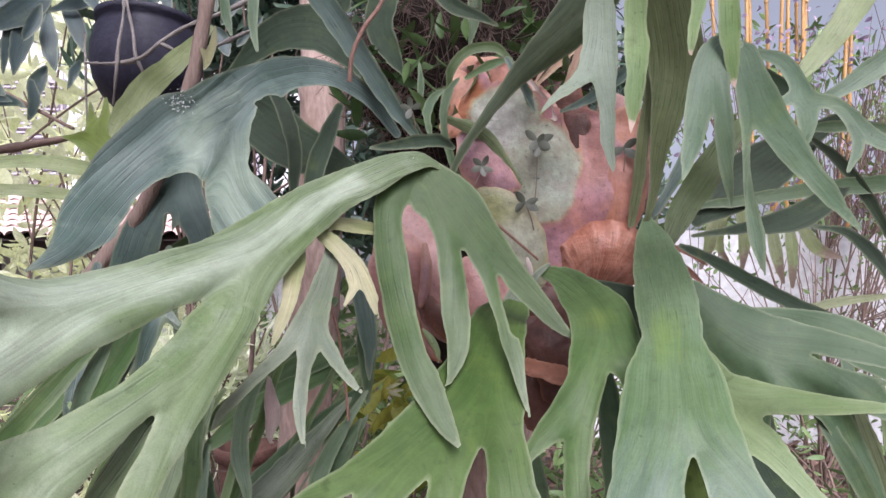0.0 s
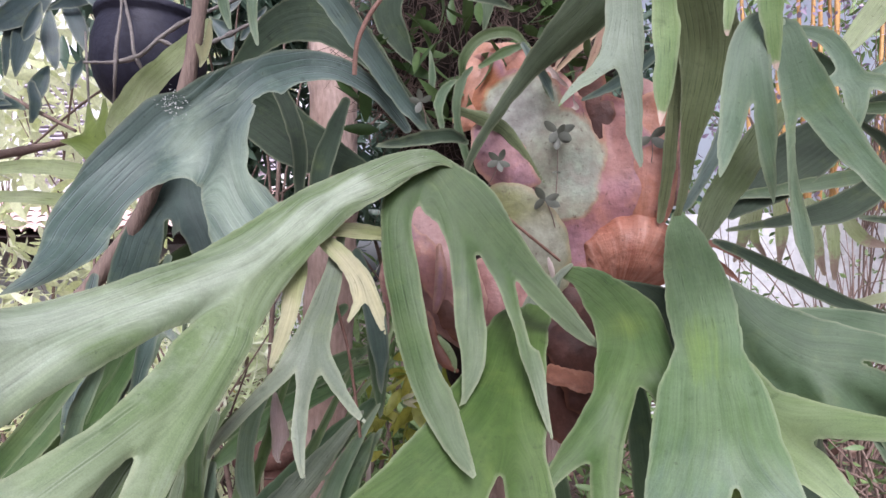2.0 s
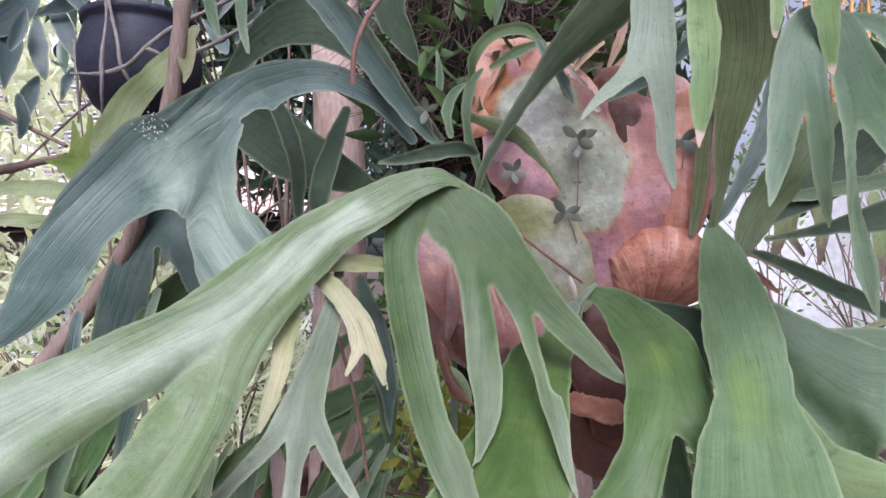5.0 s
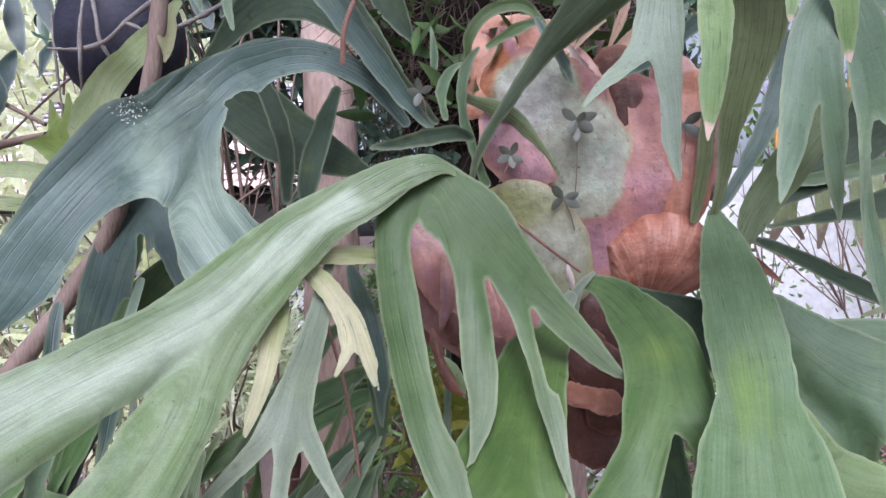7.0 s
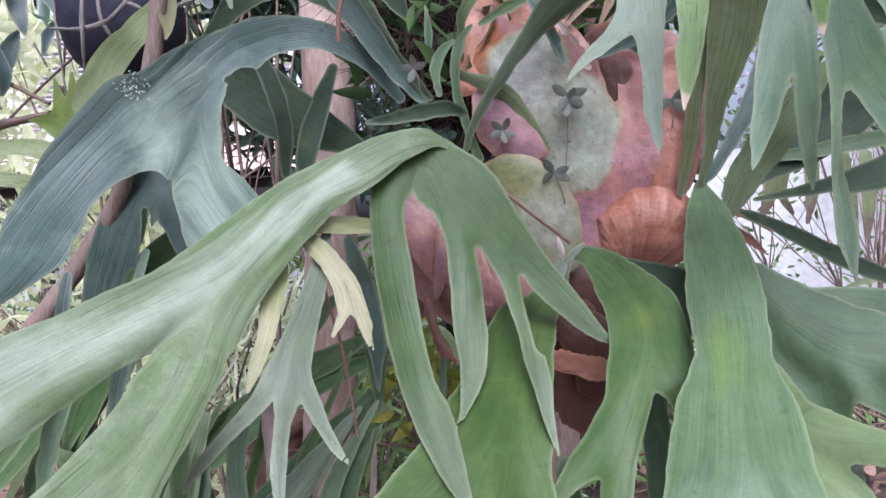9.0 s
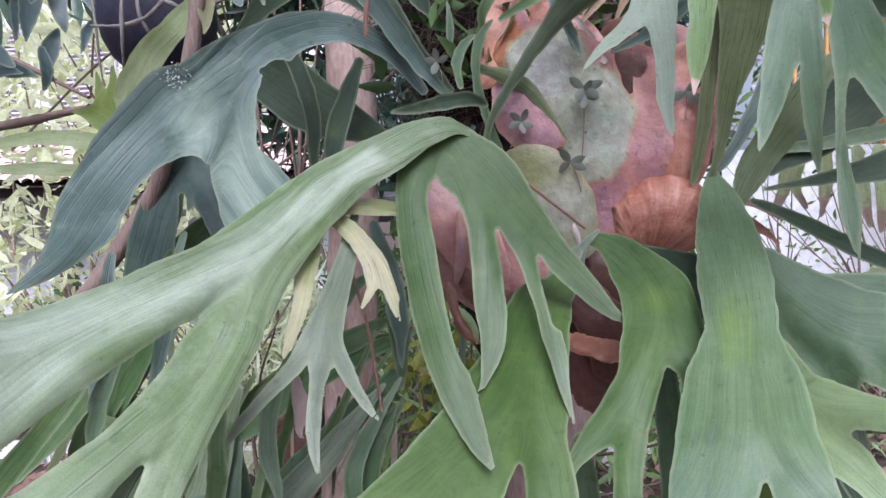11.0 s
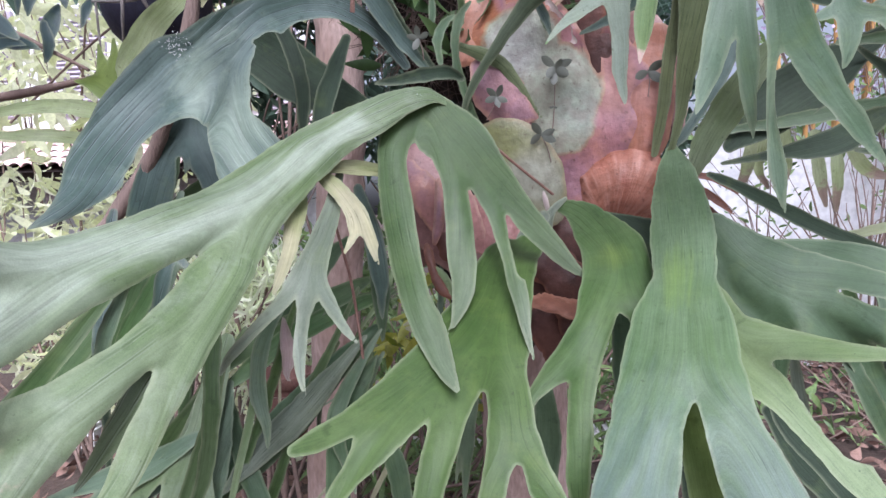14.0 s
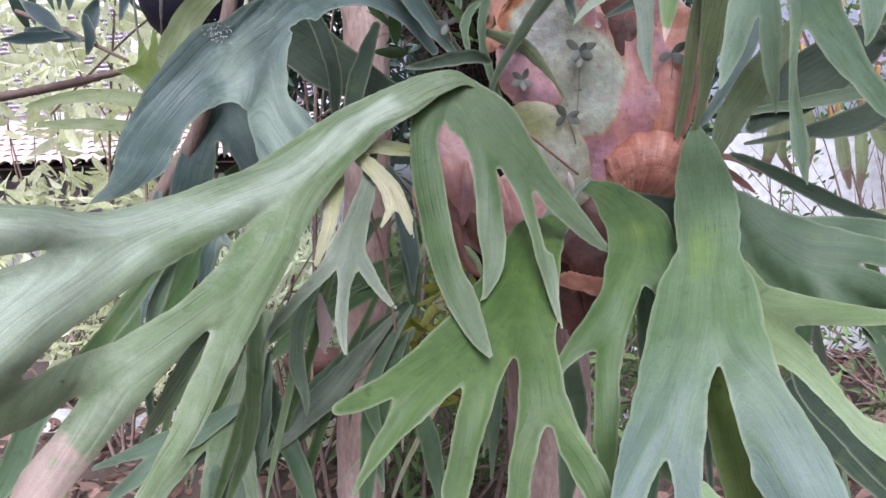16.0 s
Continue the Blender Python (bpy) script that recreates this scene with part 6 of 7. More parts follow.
blade(main, 'shield_frond', SHIELDORANGE, (-0.07, -0.96, -0.28), [
    [(0.105, 1.165, 1.924, 0.0327), (0.130, 1.150, 1.883, 0.0451), (0.113, 1.140, 1.836, 0.0446)],
], cuts=[[(0.061, 1.160, 1.968, 0.0174), (0.126, 1.160, 1.971, 0.0218), (0.191, 1.160, 1.942, 0.0152)]], cup=-0.2, thick=0.004, wave=0.006, wobble=0.004)
blade(main, 'shield_frond', SHIELDPINK, (-0.14, -0.95, -0.26), [
    [(0.175, 1.170, 1.897, 0.0108), (0.187, 1.140, 1.862, 0.0157), (0.206, 1.130, 1.832, 0.0138)],
], cup=-0.3, thick=0.003, wave=0.008)
blade(main, 'shield_frond', SHIELDBROWN, (-0.16, -0.95, -0.27), [
    [(0.207, 1.250, 1.942, 0.0272), (0.224, 1.220, 1.895, 0.0321), (0.252, 1.200, 1.851, 0.0370)],
], cup=-0.3, thick=0.003, wave=0.006)
blade(main, 'shield_frond', SHIELDRED, (0.11, -0.99, 0.04), [
    [(-0.098, 1.140, 1.581, 0.0314), (-0.098, 1.140, 1.518, 0.0417), (-0.083, 1.150, 1.456, 0.0314)],
], cup=-0.4, thick=0.004, ridge=0, lean=0)
blade(main, 'shield_frond', SHIELDRED, (-0.28, -0.94, -0.18), [
    [(0.329, 1.170, 1.849, 0.034), (0.348, 1.150, 1.800, 0.038), (0.365, 1.130, 1.736, 0.036), (0.367, 1.110, 1.666, 0.022)],
], cup=-0.2, thick=0.003, ridge=0, lean=0, wobble=0.003)
blade(main, 'shield_frond', SHIELDPINK, (0.09, -1.00, 0.01), [
    [(-0.081, 1.060, 1.605, 0.0149), (-0.059, 1.045, 1.572, 0.0244), (-0.047, 1.040, 1.531, 0.0178), (-0.039, 1.040, 1.494, 0.0024)],
], cup=-0.3, thick=0.003, ridge=0, lean=0, wobble=0.002)
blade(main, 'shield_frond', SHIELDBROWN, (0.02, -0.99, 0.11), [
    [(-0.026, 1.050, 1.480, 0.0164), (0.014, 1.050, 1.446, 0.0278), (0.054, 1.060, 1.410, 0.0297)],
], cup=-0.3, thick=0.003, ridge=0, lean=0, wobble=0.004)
# two more sheets whose dark brown stands for shade in the cavity
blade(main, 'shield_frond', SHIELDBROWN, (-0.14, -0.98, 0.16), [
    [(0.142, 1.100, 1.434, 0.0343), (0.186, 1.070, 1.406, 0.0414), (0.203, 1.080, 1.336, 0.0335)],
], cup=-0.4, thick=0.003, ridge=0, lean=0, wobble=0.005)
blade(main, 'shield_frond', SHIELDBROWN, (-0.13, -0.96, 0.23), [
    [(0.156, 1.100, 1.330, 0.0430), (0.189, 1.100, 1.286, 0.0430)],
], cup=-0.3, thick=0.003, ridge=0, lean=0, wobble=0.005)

blade(lower, 'frond', BLOOM, (0.42, -0.82, 0.39), [
    [(-0.337, 0.900, 1.280, 0.0052), (-0.344, 0.880, 1.233, 0.0163), (-0.356, 0.860, 1.188, 0.0303), (-0.368, 0.840, 1.144, 0.0381), (-0.378, 0.820, 1.090, 0.0293)],
    [(-0.357, 0.870, 1.202, 0.0187), (-0.396, 0.860, 1.170, 0.0161), (-0.437, 0.850, 1.139, 0.0110), (-0.471, 0.840, 1.116, 0.0025)],
], cup=0.15, ridge=0.2)
blade(lower, 'frond', VIVID, (0.27, -0.94, 0.22), [
    [(-0.104, 1.000, 1.404, 0.0034), (-0.150, 1.000, 1.387, 0.0112), (-0.214, 0.980, 1.362, 0.0168), (-0.271, 0.950, 1.332, 0.0171), (-0.311, 0.920, 1.300, 0.0134), (-0.346, 0.900, 1.271, 0.0046)],
], cup=0.2, ridge=0.2)
blade(lower, 'frond', GREYGREEN, (0.29, -0.89, 0.35), [
    [(-0.141, 0.950, 1.339, 0.0036), (-0.181, 0.930, 1.294, 0.0124), (-0.232, 0.900, 1.236, 0.0216), (-0.279, 0.880, 1.191, 0.0188), (-0.316, 0.860, 1.155, 0.0109), (-0.332, 0.850, 1.134, 0.0025)],
], cup=-0.3, ridge=0.2)
blade(lower, 'frond', BLOOM, (0.19, -0.91, 0.38), [
    [(-0.115, 0.960, 1.312, 0.0027), (-0.144, 0.950, 1.266, 0.0117), (-0.171, 0.940, 1.224, 0.0180), (-0.183, 0.930, 1.172, 0.0161), (-0.173, 0.920, 1.103, 0.0080), (-0.165, 0.910, 1.062, 0.0026)],
], cup=0.25, ridge=0.2)
blade(lower, 'frond', GREYGREEN, (0.28, -0.94, 0.18), [
    [(-0.143, 0.830, 1.588, 0.0053), (-0.143, 0.780, 1.539, 0.0106), (-0.143, 0.720, 1.497, 0.0138), (-0.144, 0.680, 1.468, 0.0155), (-0.143, 0.660, 1.445, 0.0121), (-0.143, 0.645, 1.423, 0.0071), (-0.143, 0.630, 1.396, 0.0070), (-0.141, 0.620, 1.372, 0.0051), (-0.135, 0.615, 1.346, 0.0011)],
    [(-0.144, 0.680, 1.470, 0.0149), (-0.126, 0.655, 1.454, 0.0084), (-0.107, 0.630, 1.431, 0.0058), (-0.090, 0.612, 1.414, 0.0045), (-0.077, 0.604, 1.402, 0.0011)],
    [(-0.143, 0.680, 1.473, 0.0137), (-0.156, 0.665, 1.457, 0.0110), (-0.170, 0.660, 1.437, 0.0079), (-0.189, 0.655, 1.418, 0.0073), (-0.211, 0.650, 1.395, 0.0066), (-0.230, 0.650, 1.375, 0.0048), (-0.239, 0.650, 1.357, 0.0012)],
], cup=0.15, ridge=0.2)
blade(lower, 'frond', PALE, (0.19, -0.98, 0.04), [
    [(-0.066, 0.860, 1.583, 0.0087), (-0.111, 0.840, 1.589, 0.0100), (-0.145, 0.815, 1.590, 0.0090), (-0.161, 0.800, 1.582, 0.0081), (-0.132, 0.780, 1.555, 0.0114), (-0.104, 0.745, 1.524, 0.0116), (-0.105, 0.720, 1.502, 0.0053), (-0.114, 0.710, 1.483, 0.0013)],
    [(-0.104, 0.745, 1.524, 0.0109), (-0.085, 0.720, 1.502, 0.0079), (-0.079, 0.710, 1.485, 0.0045), (-0.074, 0.710, 1.470, 0.0013)],
], stains_or_sheen=[(-0.100, 0.840, 1.589, 0.085, 0.035), (-0.155, 0.800, 1.580, 0.055, 0.045)], cup=0.15)
blade(lower, 'frond', PALE, (0.30, -0.95, 0.08), [
    [(-0.183, 0.780, 1.560, 0.0064), (-0.179, 0.750, 1.533, 0.0116), (-0.176, 0.720, 1.508, 0.0105), (-0.176, 0.700, 1.484, 0.0073), (-0.180, 0.685, 1.462, 0.0061), (-0.184, 0.670, 1.442, 0.0016)],
], stains_or_sheen=[(-0.179, 0.760, 1.541, 0.060, 0.055)], cup=0.1)
blade(lower, 'frond', TEAL, (0.45, -0.89, -0.02), [
    [(-0.414, 0.970, 1.697, 0.0230), (-0.432, 0.960, 1.651, 0.0259), (-0.454, 0.950, 1.599, 0.0332), (-0.471, 0.940, 1.532, 0.0345), (-0.484, 0.930, 1.474, 0.0223), (-0.496, 0.920, 1.417, 0.0059)],
    [(-0.410, 0.970, 1.682, 0.0230), (-0.387, 0.950, 1.623, 0.0225), (-0.370, 0.940, 1.582, 0.0178), (-0.366, 0.940, 1.545, 0.0045)],
], cuts=[[(-0.426, 0.950, 1.619, 0.0030), (-0.424, 0.950, 1.583, 0.0091), (-0.421, 0.950, 1.530, 0.0197), (-0.418, 0.950, 1.469, 0.0303)]], cup=0.12)
blade(lower, 'frond', GREEN, (0.48, -0.88, -0.01), [
    [(-0.456, 1.000, 1.673, 0.0092), (-0.473, 1.000, 1.608, 0.0184), (-0.493, 1.000, 1.543, 0.0165), (-0.509, 1.000, 1.479, 0.0073)],
], cup=0.2)
blade(lower, 'frond', BLOOM, (0.46, -0.88, 0.12), [
    [(-0.400, 0.900, 1.564, 0.0050), (-0.395, 0.850, 1.498, 0.0062), (-0.381, 0.830, 1.464, 0.0076), (-0.388, 0.820, 1.431, 0.0067), (-0.399, 0.810, 1.396, 0.0066), (-0.403, 0.800, 1.354, 0.0029)],
    [(-0.373, 0.830, 1.472, 0.0060), (-0.354, 0.830, 1.457, 0.0060), (-0.327, 0.830, 1.438, 0.0030)],
], cup=0.2)
blade(lower, 'frond', BLUE, (0.54, -0.83, 0.14), [
    [(-0.493, 0.880, 1.538, 0.0056), (-0.481, 0.840, 1.468, 0.0092), (-0.487, 0.840, 1.422, 0.0099), (-0.490, 0.830, 1.371, 0.0097), (-0.491, 0.820, 1.322, 0.0059)],
], cup=0.2)
blade(lower, 'frond', LUSH, (0.51, -0.85, 0.15), [
    [(-0.419, 0.900, 1.539, 0.0058), (-0.429, 0.850, 1.467, 0.0108), (-0.448, 0.840, 1.415, 0.0152), (-0.460, 0.830, 1.371, 0.0112), (-0.475, 0.820, 1.322, 0.0037)],
], cup=0.2)
blade(lower, 'frond', BLUE, (0.50, -0.85, 0.16), [
    [(-0.415, 0.900, 1.523, 0.0058), (-0.425, 0.860, 1.443, 0.0109), (-0.438, 0.850, 1.398, 0.0108), (-0.454, 0.840, 1.355, 0.0076), (-0.464, 0.840, 1.317, 0.0030)],
], cup=0.2)
blade(lower, 'frond', LUSH, (0.55, -0.82, 0.18), [
    [(-0.450, 0.950, 1.515, 0.0052), (-0.494, 0.900, 1.433, 0.0082), (-0.536, 0.880, 1.371, 0.0207), (-0.575, 0.860, 1.313, 0.0232), (-0.619, 0.840, 1.251, 0.0105)],
], cup=0.2)
blade(lower, 'frond', LUSH, (0.51, -0.84, 0.18), [
    [(-0.410, 1.000, 1.498, 0.0046), (-0.452, 0.950, 1.438, 0.0069), (-0.503, 0.950, 1.412, 0.0121), (-0.549, 0.930, 1.347, 0.0151), (-0.581, 0.920, 1.276, 0.0116), (-0.597, 0.900, 1.210, 0.0048)],
], cup=0.25)
blade(lower, 'frond', LUSH, (0.41, -0.85, 0.34), [
    [(-0.304, 0.800, 1.425, 0.0063), (-0.307, 0.780, 1.358, 0.0108), (-0.302, 0.760, 1.285, 0.0106), (-0.310, 0.750, 1.204, 0.0098), (-0.342, 0.740, 1.115, 0.0038)],
], cup=0.25)
blade(lower, 'frond', FROSTED, (0.43, -0.81, 0.40), [
    [(-0.340, 0.900, 1.344, 0.0123), (-0.358, 0.880, 1.268, 0.0191), (-0.371, 0.850, 1.199, 0.0255), (-0.392, 0.830, 1.137, 0.0217), (-0.407, 0.800, 1.066, 0.0098)],
    [(-0.366, 0.860, 1.213, 0.0154), (-0.412, 0.840, 1.180, 0.0118), (-0.457, 0.820, 1.123, 0.0117), (-0.483, 0.800, 1.081, 0.0049)],
    [(-0.367, 0.850, 1.199, 0.0153), (-0.344, 0.820, 1.134, 0.0115), (-0.326, 0.800, 1.068, 0.0048)],
], cup=0.15)
blade(lower, 'frond', BLOOM, (0.33, -0.90, 0.30), [
    [(-0.240, 0.850, 1.402, 0.0082), (-0.265, 0.840, 1.346, 0.0107), (-0.268, 0.830, 1.290, 0.0114), (-0.254, 0.820, 1.243, 0.0065), (-0.253, 0.820, 1.214, 0.0024)],
], cup=0.2)
blade(lower, 'frond', GREEN, (0.31, -0.88, 0.37), [
    [(-0.133, 1.000, 1.343, 0.0076), (-0.197, 0.970, 1.283, 0.0206), (-0.258, 0.940, 1.215, 0.0294), (-0.316, 0.910, 1.160, 0.0288), (-0.371, 0.880, 1.107, 0.0176), (-0.410, 0.860, 1.062, 0.0052)],
], cup=-0.35)
blade(lower, 'frond', LUSH, (0.31, -0.92, 0.23), [
    [(-0.110, 1.050, 1.395, 0.0050), (-0.197, 1.030, 1.378, 0.0118), (-0.270, 1.000, 1.354, 0.0154), (-0.334, 0.980, 1.319, 0.0153), (-0.387, 0.960, 1.276, 0.0094), (-0.435, 0.950, 1.221, 0.0038)],
], cup=0.25)
blade(lower, 'frond', GREEN, (0.35, -0.86, 0.38), [
    [(-0.401, 1.000, 1.326, 0.0049), (-0.353, 0.920, 1.249, 0.0091), (-0.313, 0.880, 1.171, 0.0140), (-0.282, 0.860, 1.117, 0.0145), (-0.256, 0.850, 1.044, 0.0085)],
], cup=0.25)
blade(lower, 'frond', GREEN, (0.20, -0.91, 0.37), [
    [(-0.124, 0.950, 1.310, 0.0018), (-0.137, 0.945, 1.286, 0.0091), (-0.157, 0.930, 1.255, 0.0197), (-0.175, 0.920, 1.194, 0.0214), (-0.184, 0.910, 1.125, 0.0160), (-0.194, 0.900, 1.038, 0.0089)],
], cup=0.2)
blade(lower, 'frond', GREEN, (0.12, -0.88, 0.46), [
    [(-0.108, 0.900, 1.219, 0.0087), (-0.085, 0.880, 1.156, 0.0153), (-0.073, 0.870, 1.099, 0.0118), (-0.061, 0.860, 1.035, 0.0042)],
], cup=0.2)
blade(lower, 'frond', GREEN, (0.16, -0.97, 0.18), [
    [(-0.127, 0.980, 1.449, 0.0093), (-0.117, 0.960, 1.414, 0.0155), (-0.115, 0.950, 1.369, 0.0090), (-0.114, 0.950, 1.333, 0.0027)],
], cup=0.2)
blade(lower, 'frond', LUSH, (0.45, -0.82, 0.36), [
    [(-0.335, 0.960, 1.352, 0.0037), (-0.388, 0.950, 1.269, 0.0075), (-0.426, 0.930, 1.218, 0.0102), (-0.472, 0.920, 1.154, 0.0129), (-0.515, 0.900, 1.077, 0.0110), (-0.536, 0.880, 1.011, 0.0045)],
], cup=0.15)
blade(lower, 'frond', BLOOM, (0.51, -0.76, 0.40), [
    [(-0.370, 0.850, 1.216, 0.0085), (-0.433, 0.830, 1.180, 0.0184), (-0.490, 0.820, 1.166, 0.0134), (-0.571, 0.800, 1.139, 0.0033)],
    [(-0.442, 0.830, 1.175, 0.0134), (-0.494, 0.810, 1.136, 0.0132), (-0.553, 0.800, 1.088, 0.0066)],
], cup=0.15)
blade(lower, 'frond', FRESH, (0.61, -0.70, 0.37), [
    [(-0.497, 0.750, 1.280, 0.0092), (-0.519, 0.720, 1.243, 0.0134), (-0.555, 0.700, 1.190, 0.0117), (-0.597, 0.680, 1.146, 0.0058)],
], cup=0.2)
blade(lower, 'frond', GREEN, (0.64, -0.67, 0.36), [
    [(-0.514, 0.700, 1.324, 0.0072), (-0.541, 0.660, 1.257, 0.0138), (-0.557, 0.640, 1.209, 0.0149), (-0.580, 0.620, 1.156, 0.0066)],
], cup=0.2)
blade(lower, 'frond', GREEN, (-0.22, -0.90, 0.38), [
    [(0.245, 0.950, 1.382, 0.0122), (0.247, 0.920, 1.301, 0.0186), (0.250, 0.900, 1.204, 0.0200), (0.237, 0.880, 1.101, 0.0148), (0.224, 0.860, 1.026, 0.0065)],
], cup=0.1)
blade(lower, 'frond', GREEN, (-0.10, -0.90, 0.42), [
    [(0.130, 0.920, 1.267, 0.0120), (0.131, 0.900, 1.203, 0.0203), (0.124, 0.880, 1.142, 0.0183), (0.113, 0.860, 1.065, 0.0082)],
], cup=0.1)
blade(lower, 'frond', FRESH, (-0.27, -0.83, 0.49), [
    [(0.176, 0.660, 1.239, 0.0031), (0.201, 0.640, 1.222, 0.0084), (0.233, 0.630, 1.203, 0.0106), (0.264, 0.620, 1.172, 0.0058)],
], cup=0.1)
blade(lower, 'frond', DARK, (-0.47, -0.80, 0.37), [
    [(0.414, 0.850, 1.315, 0.0107), (0.438, 0.830, 1.244, 0.0165), (0.471, 0.810, 1.205, 0.0176), (0.501, 0.790, 1.162, 0.0157), (0.543, 0.770, 1.107, 0.0069)],
], cup=0.15)
blade(lower, 'frond', DARK, (-0.45, -0.80, 0.39), [
    [(0.462, 0.950, 1.224, 0.0103), (0.497, 0.920, 1.165, 0.0216), (0.534, 0.900, 1.123, 0.0228), (0.576, 0.880, 1.067, 0.0111)],
], cup=0.15)
blade(lower, 'frond', GREEN, (-0.52, -0.81, 0.29), [
    [(0.525, 0.900, 1.352, 0.0065), (0.544, 0.870, 1.295, 0.0109), (0.559, 0.850, 1.248, 0.0122), (0.573, 0.830, 1.196, 0.0059)],
], cup=0.1)
blade(lower, 'frond', DRYPINK, (0.30, -0.92, 0.26), [
    [(-0.242, 0.870, 1.382, 0.0025), (-0.240, 0.870, 1.355, 0.0084), (-0.234, 0.865, 1.328, 0.0109), (-0.239, 0.865, 1.305, 0.0051), (-0.234, 0.865, 1.291, 0.0017)],
], cup=0.4, thick=0.001)
blade(lower, 'frond', LUSH, (0.44, -0.90, 0.03), [
    [(-0.335, 1.050, 1.634, 0.0084), (-0.405, 1.030, 1.587, 0.0198), (-0.455, 1.010, 1.536, 0.0244), (-0.504, 1.000, 1.477, 0.0210), (-0.550, 1.000, 1.413, 0.0065)],
], cup=0.15)
blade(lower, 'frond', LUSH, (0.27, -0.94, 0.20), [
    [(-0.150, 1.020, 1.418, 0.0065), (-0.187, 1.000, 1.399, 0.0174), (-0.233, 0.990, 1.379, 0.0189), (-0.296, 0.980, 1.327, 0.0157), (-0.359, 0.970, 1.268, 0.0062)],
], cup=0.2)
blade(lower, 'frond', GREEN, (0.29, -0.94, 0.17), [
    [(-0.176, 1.000, 1.487, 0.0063), (-0.209, 1.000, 1.456, 0.0142), (-0.260, 1.000, 1.392, 0.0175), (-0.320, 1.000, 1.320, 0.0129), (-0.364, 1.000, 1.263, 0.0032)],
], cup=0.2)
blade(lower, 'frond', TEAL, (0.17, -0.98, 0.10), [
    [(-0.146, 0.950, 1.568, 0.0074), (-0.122, 0.930, 1.496, 0.0144), (-0.110, 0.920, 1.433, 0.0128), (-0.109, 0.920, 1.372, 0.0021)],
], cup=0.15)
blade(lower, 'frond', FRESH, (0.52, -0.82, 0.24), [
    [(-0.478, 0.800, 1.359, 0.0025), (-0.464, 0.790, 1.353, 0.0050), (-0.444, 0.780, 1.342, 0.0073), (-0.400, 0.770, 1.340, 0.0060), (-0.368, 0.770, 1.352, 0.0018)],
], cup=0.1)
blade(lower, 'frond', VIVID, (0.32, -0.90, 0.30), [
    [(-0.224, 0.900, 1.421, 0.0035), (-0.244, 0.890, 1.362, 0.0060), (-0.265, 0.880, 1.286, 0.0077), (-0.295, 0.870, 1.201, 0.0069), (-0.326, 0.860, 1.117, 0.0026)],
], cup=0.2)
blade(lower, 'frond', FRESH, (0.35, -0.87, 0.35), [
    [(-0.261, 0.860, 1.384, 0.0025), (-0.270, 0.850, 1.319, 0.0050), (-0.285, 0.840, 1.245, 0.0058), (-0.304, 0.830, 1.164, 0.0050), (-0.321, 0.820, 1.083, 0.0016)],
], cup=0.2)
blade(lower, 'frond', BLOOM, (0.20, -0.92, 0.35), [
    [(-0.113, 0.930, 1.354, 0.0027), (-0.144, 0.920, 1.303, 0.0080), (-0.168, 0.910, 1.260, 0.0114), (-0.179, 0.900, 1.219, 0.0131), (-0.169, 0.900, 1.165, 0.0079), (-0.151, 0.900, 1.111, 0.0018)],
], cup=0.25)
blade(lower, 'frond', LUSH, (0.42, -0.82, 0.40), [
    [(-0.319, 0.840, 1.321, 0.0033), (-0.335, 0.830, 1.257, 0.0082), (-0.358, 0.820, 1.184, 0.0090), (-0.388, 0.810, 1.099, 0.0066), (-0.408, 0.800, 1.041, 0.0025)],
], cup=0.2)
blade(lower, 'frond', LUSH, (0.27, -0.90, 0.35), [
    [(-0.152, 0.960, 1.414, 0.0027), (-0.185, 0.950, 1.343, 0.0055), (-0.223, 0.930, 1.264, 0.0081), (-0.258, 0.920, 1.175, 0.0090), (-0.292, 0.910, 1.077, 0.0072), (-0.310, 0.900, 1.007, 0.0027)],
], cup=0.2)
blade(lower, 'frond', BLOOM, (0.53, -0.82, 0.20), [
    [(-0.390, 0.760, 1.476, 0.0030), (-0.409, 0.750, 1.428, 0.0067), (-0.418, 0.740, 1.396, 0.0089), (-0.431, 0.740, 1.359, 0.0097), (-0.436, 0.730, 1.308, 0.0044)],
], cup=0.2)
blade(lower, 'frond', BLUE, (0.46, -0.88, 0.13), [
    [(-0.358, 0.800, 1.489, 0.0047), (-0.371, 0.790, 1.458, 0.0093), (-0.380, 0.790, 1.419, 0.0078), (-0.392, 0.790, 1.380, 0.0024)],
    [(-0.362, 0.800, 1.485, 0.0047), (-0.344, 0.790, 1.469, 0.0046), (-0.334, 0.790, 1.458, 0.0015)],
], cup=0.2)
blade(lower, 'frond', VIVID, (0.50, -0.85, 0.16), [
    [(-0.367, 0.860, 1.529, 0.0042), (-0.405, 0.850, 1.463, 0.0083), (-0.429, 0.840, 1.414, 0.0108), (-0.457, 0.830, 1.358, 0.0116), (-0.488, 0.830, 1.290, 0.0042)],
], cup=0.2)
blade(lower, 'frond', LUSH, (0.59, -0.76, 0.25), [
    [(-0.375, 0.740, 1.484, 0.0037), (-0.419, 0.730, 1.427, 0.0073), (-0.457, 0.700, 1.367, 0.0106), (-0.499, 0.690, 1.319, 0.0127), (-0.541, 0.680, 1.264, 0.0099), (-0.576, 0.670, 1.203, 0.0035)],
], cup=0.2)


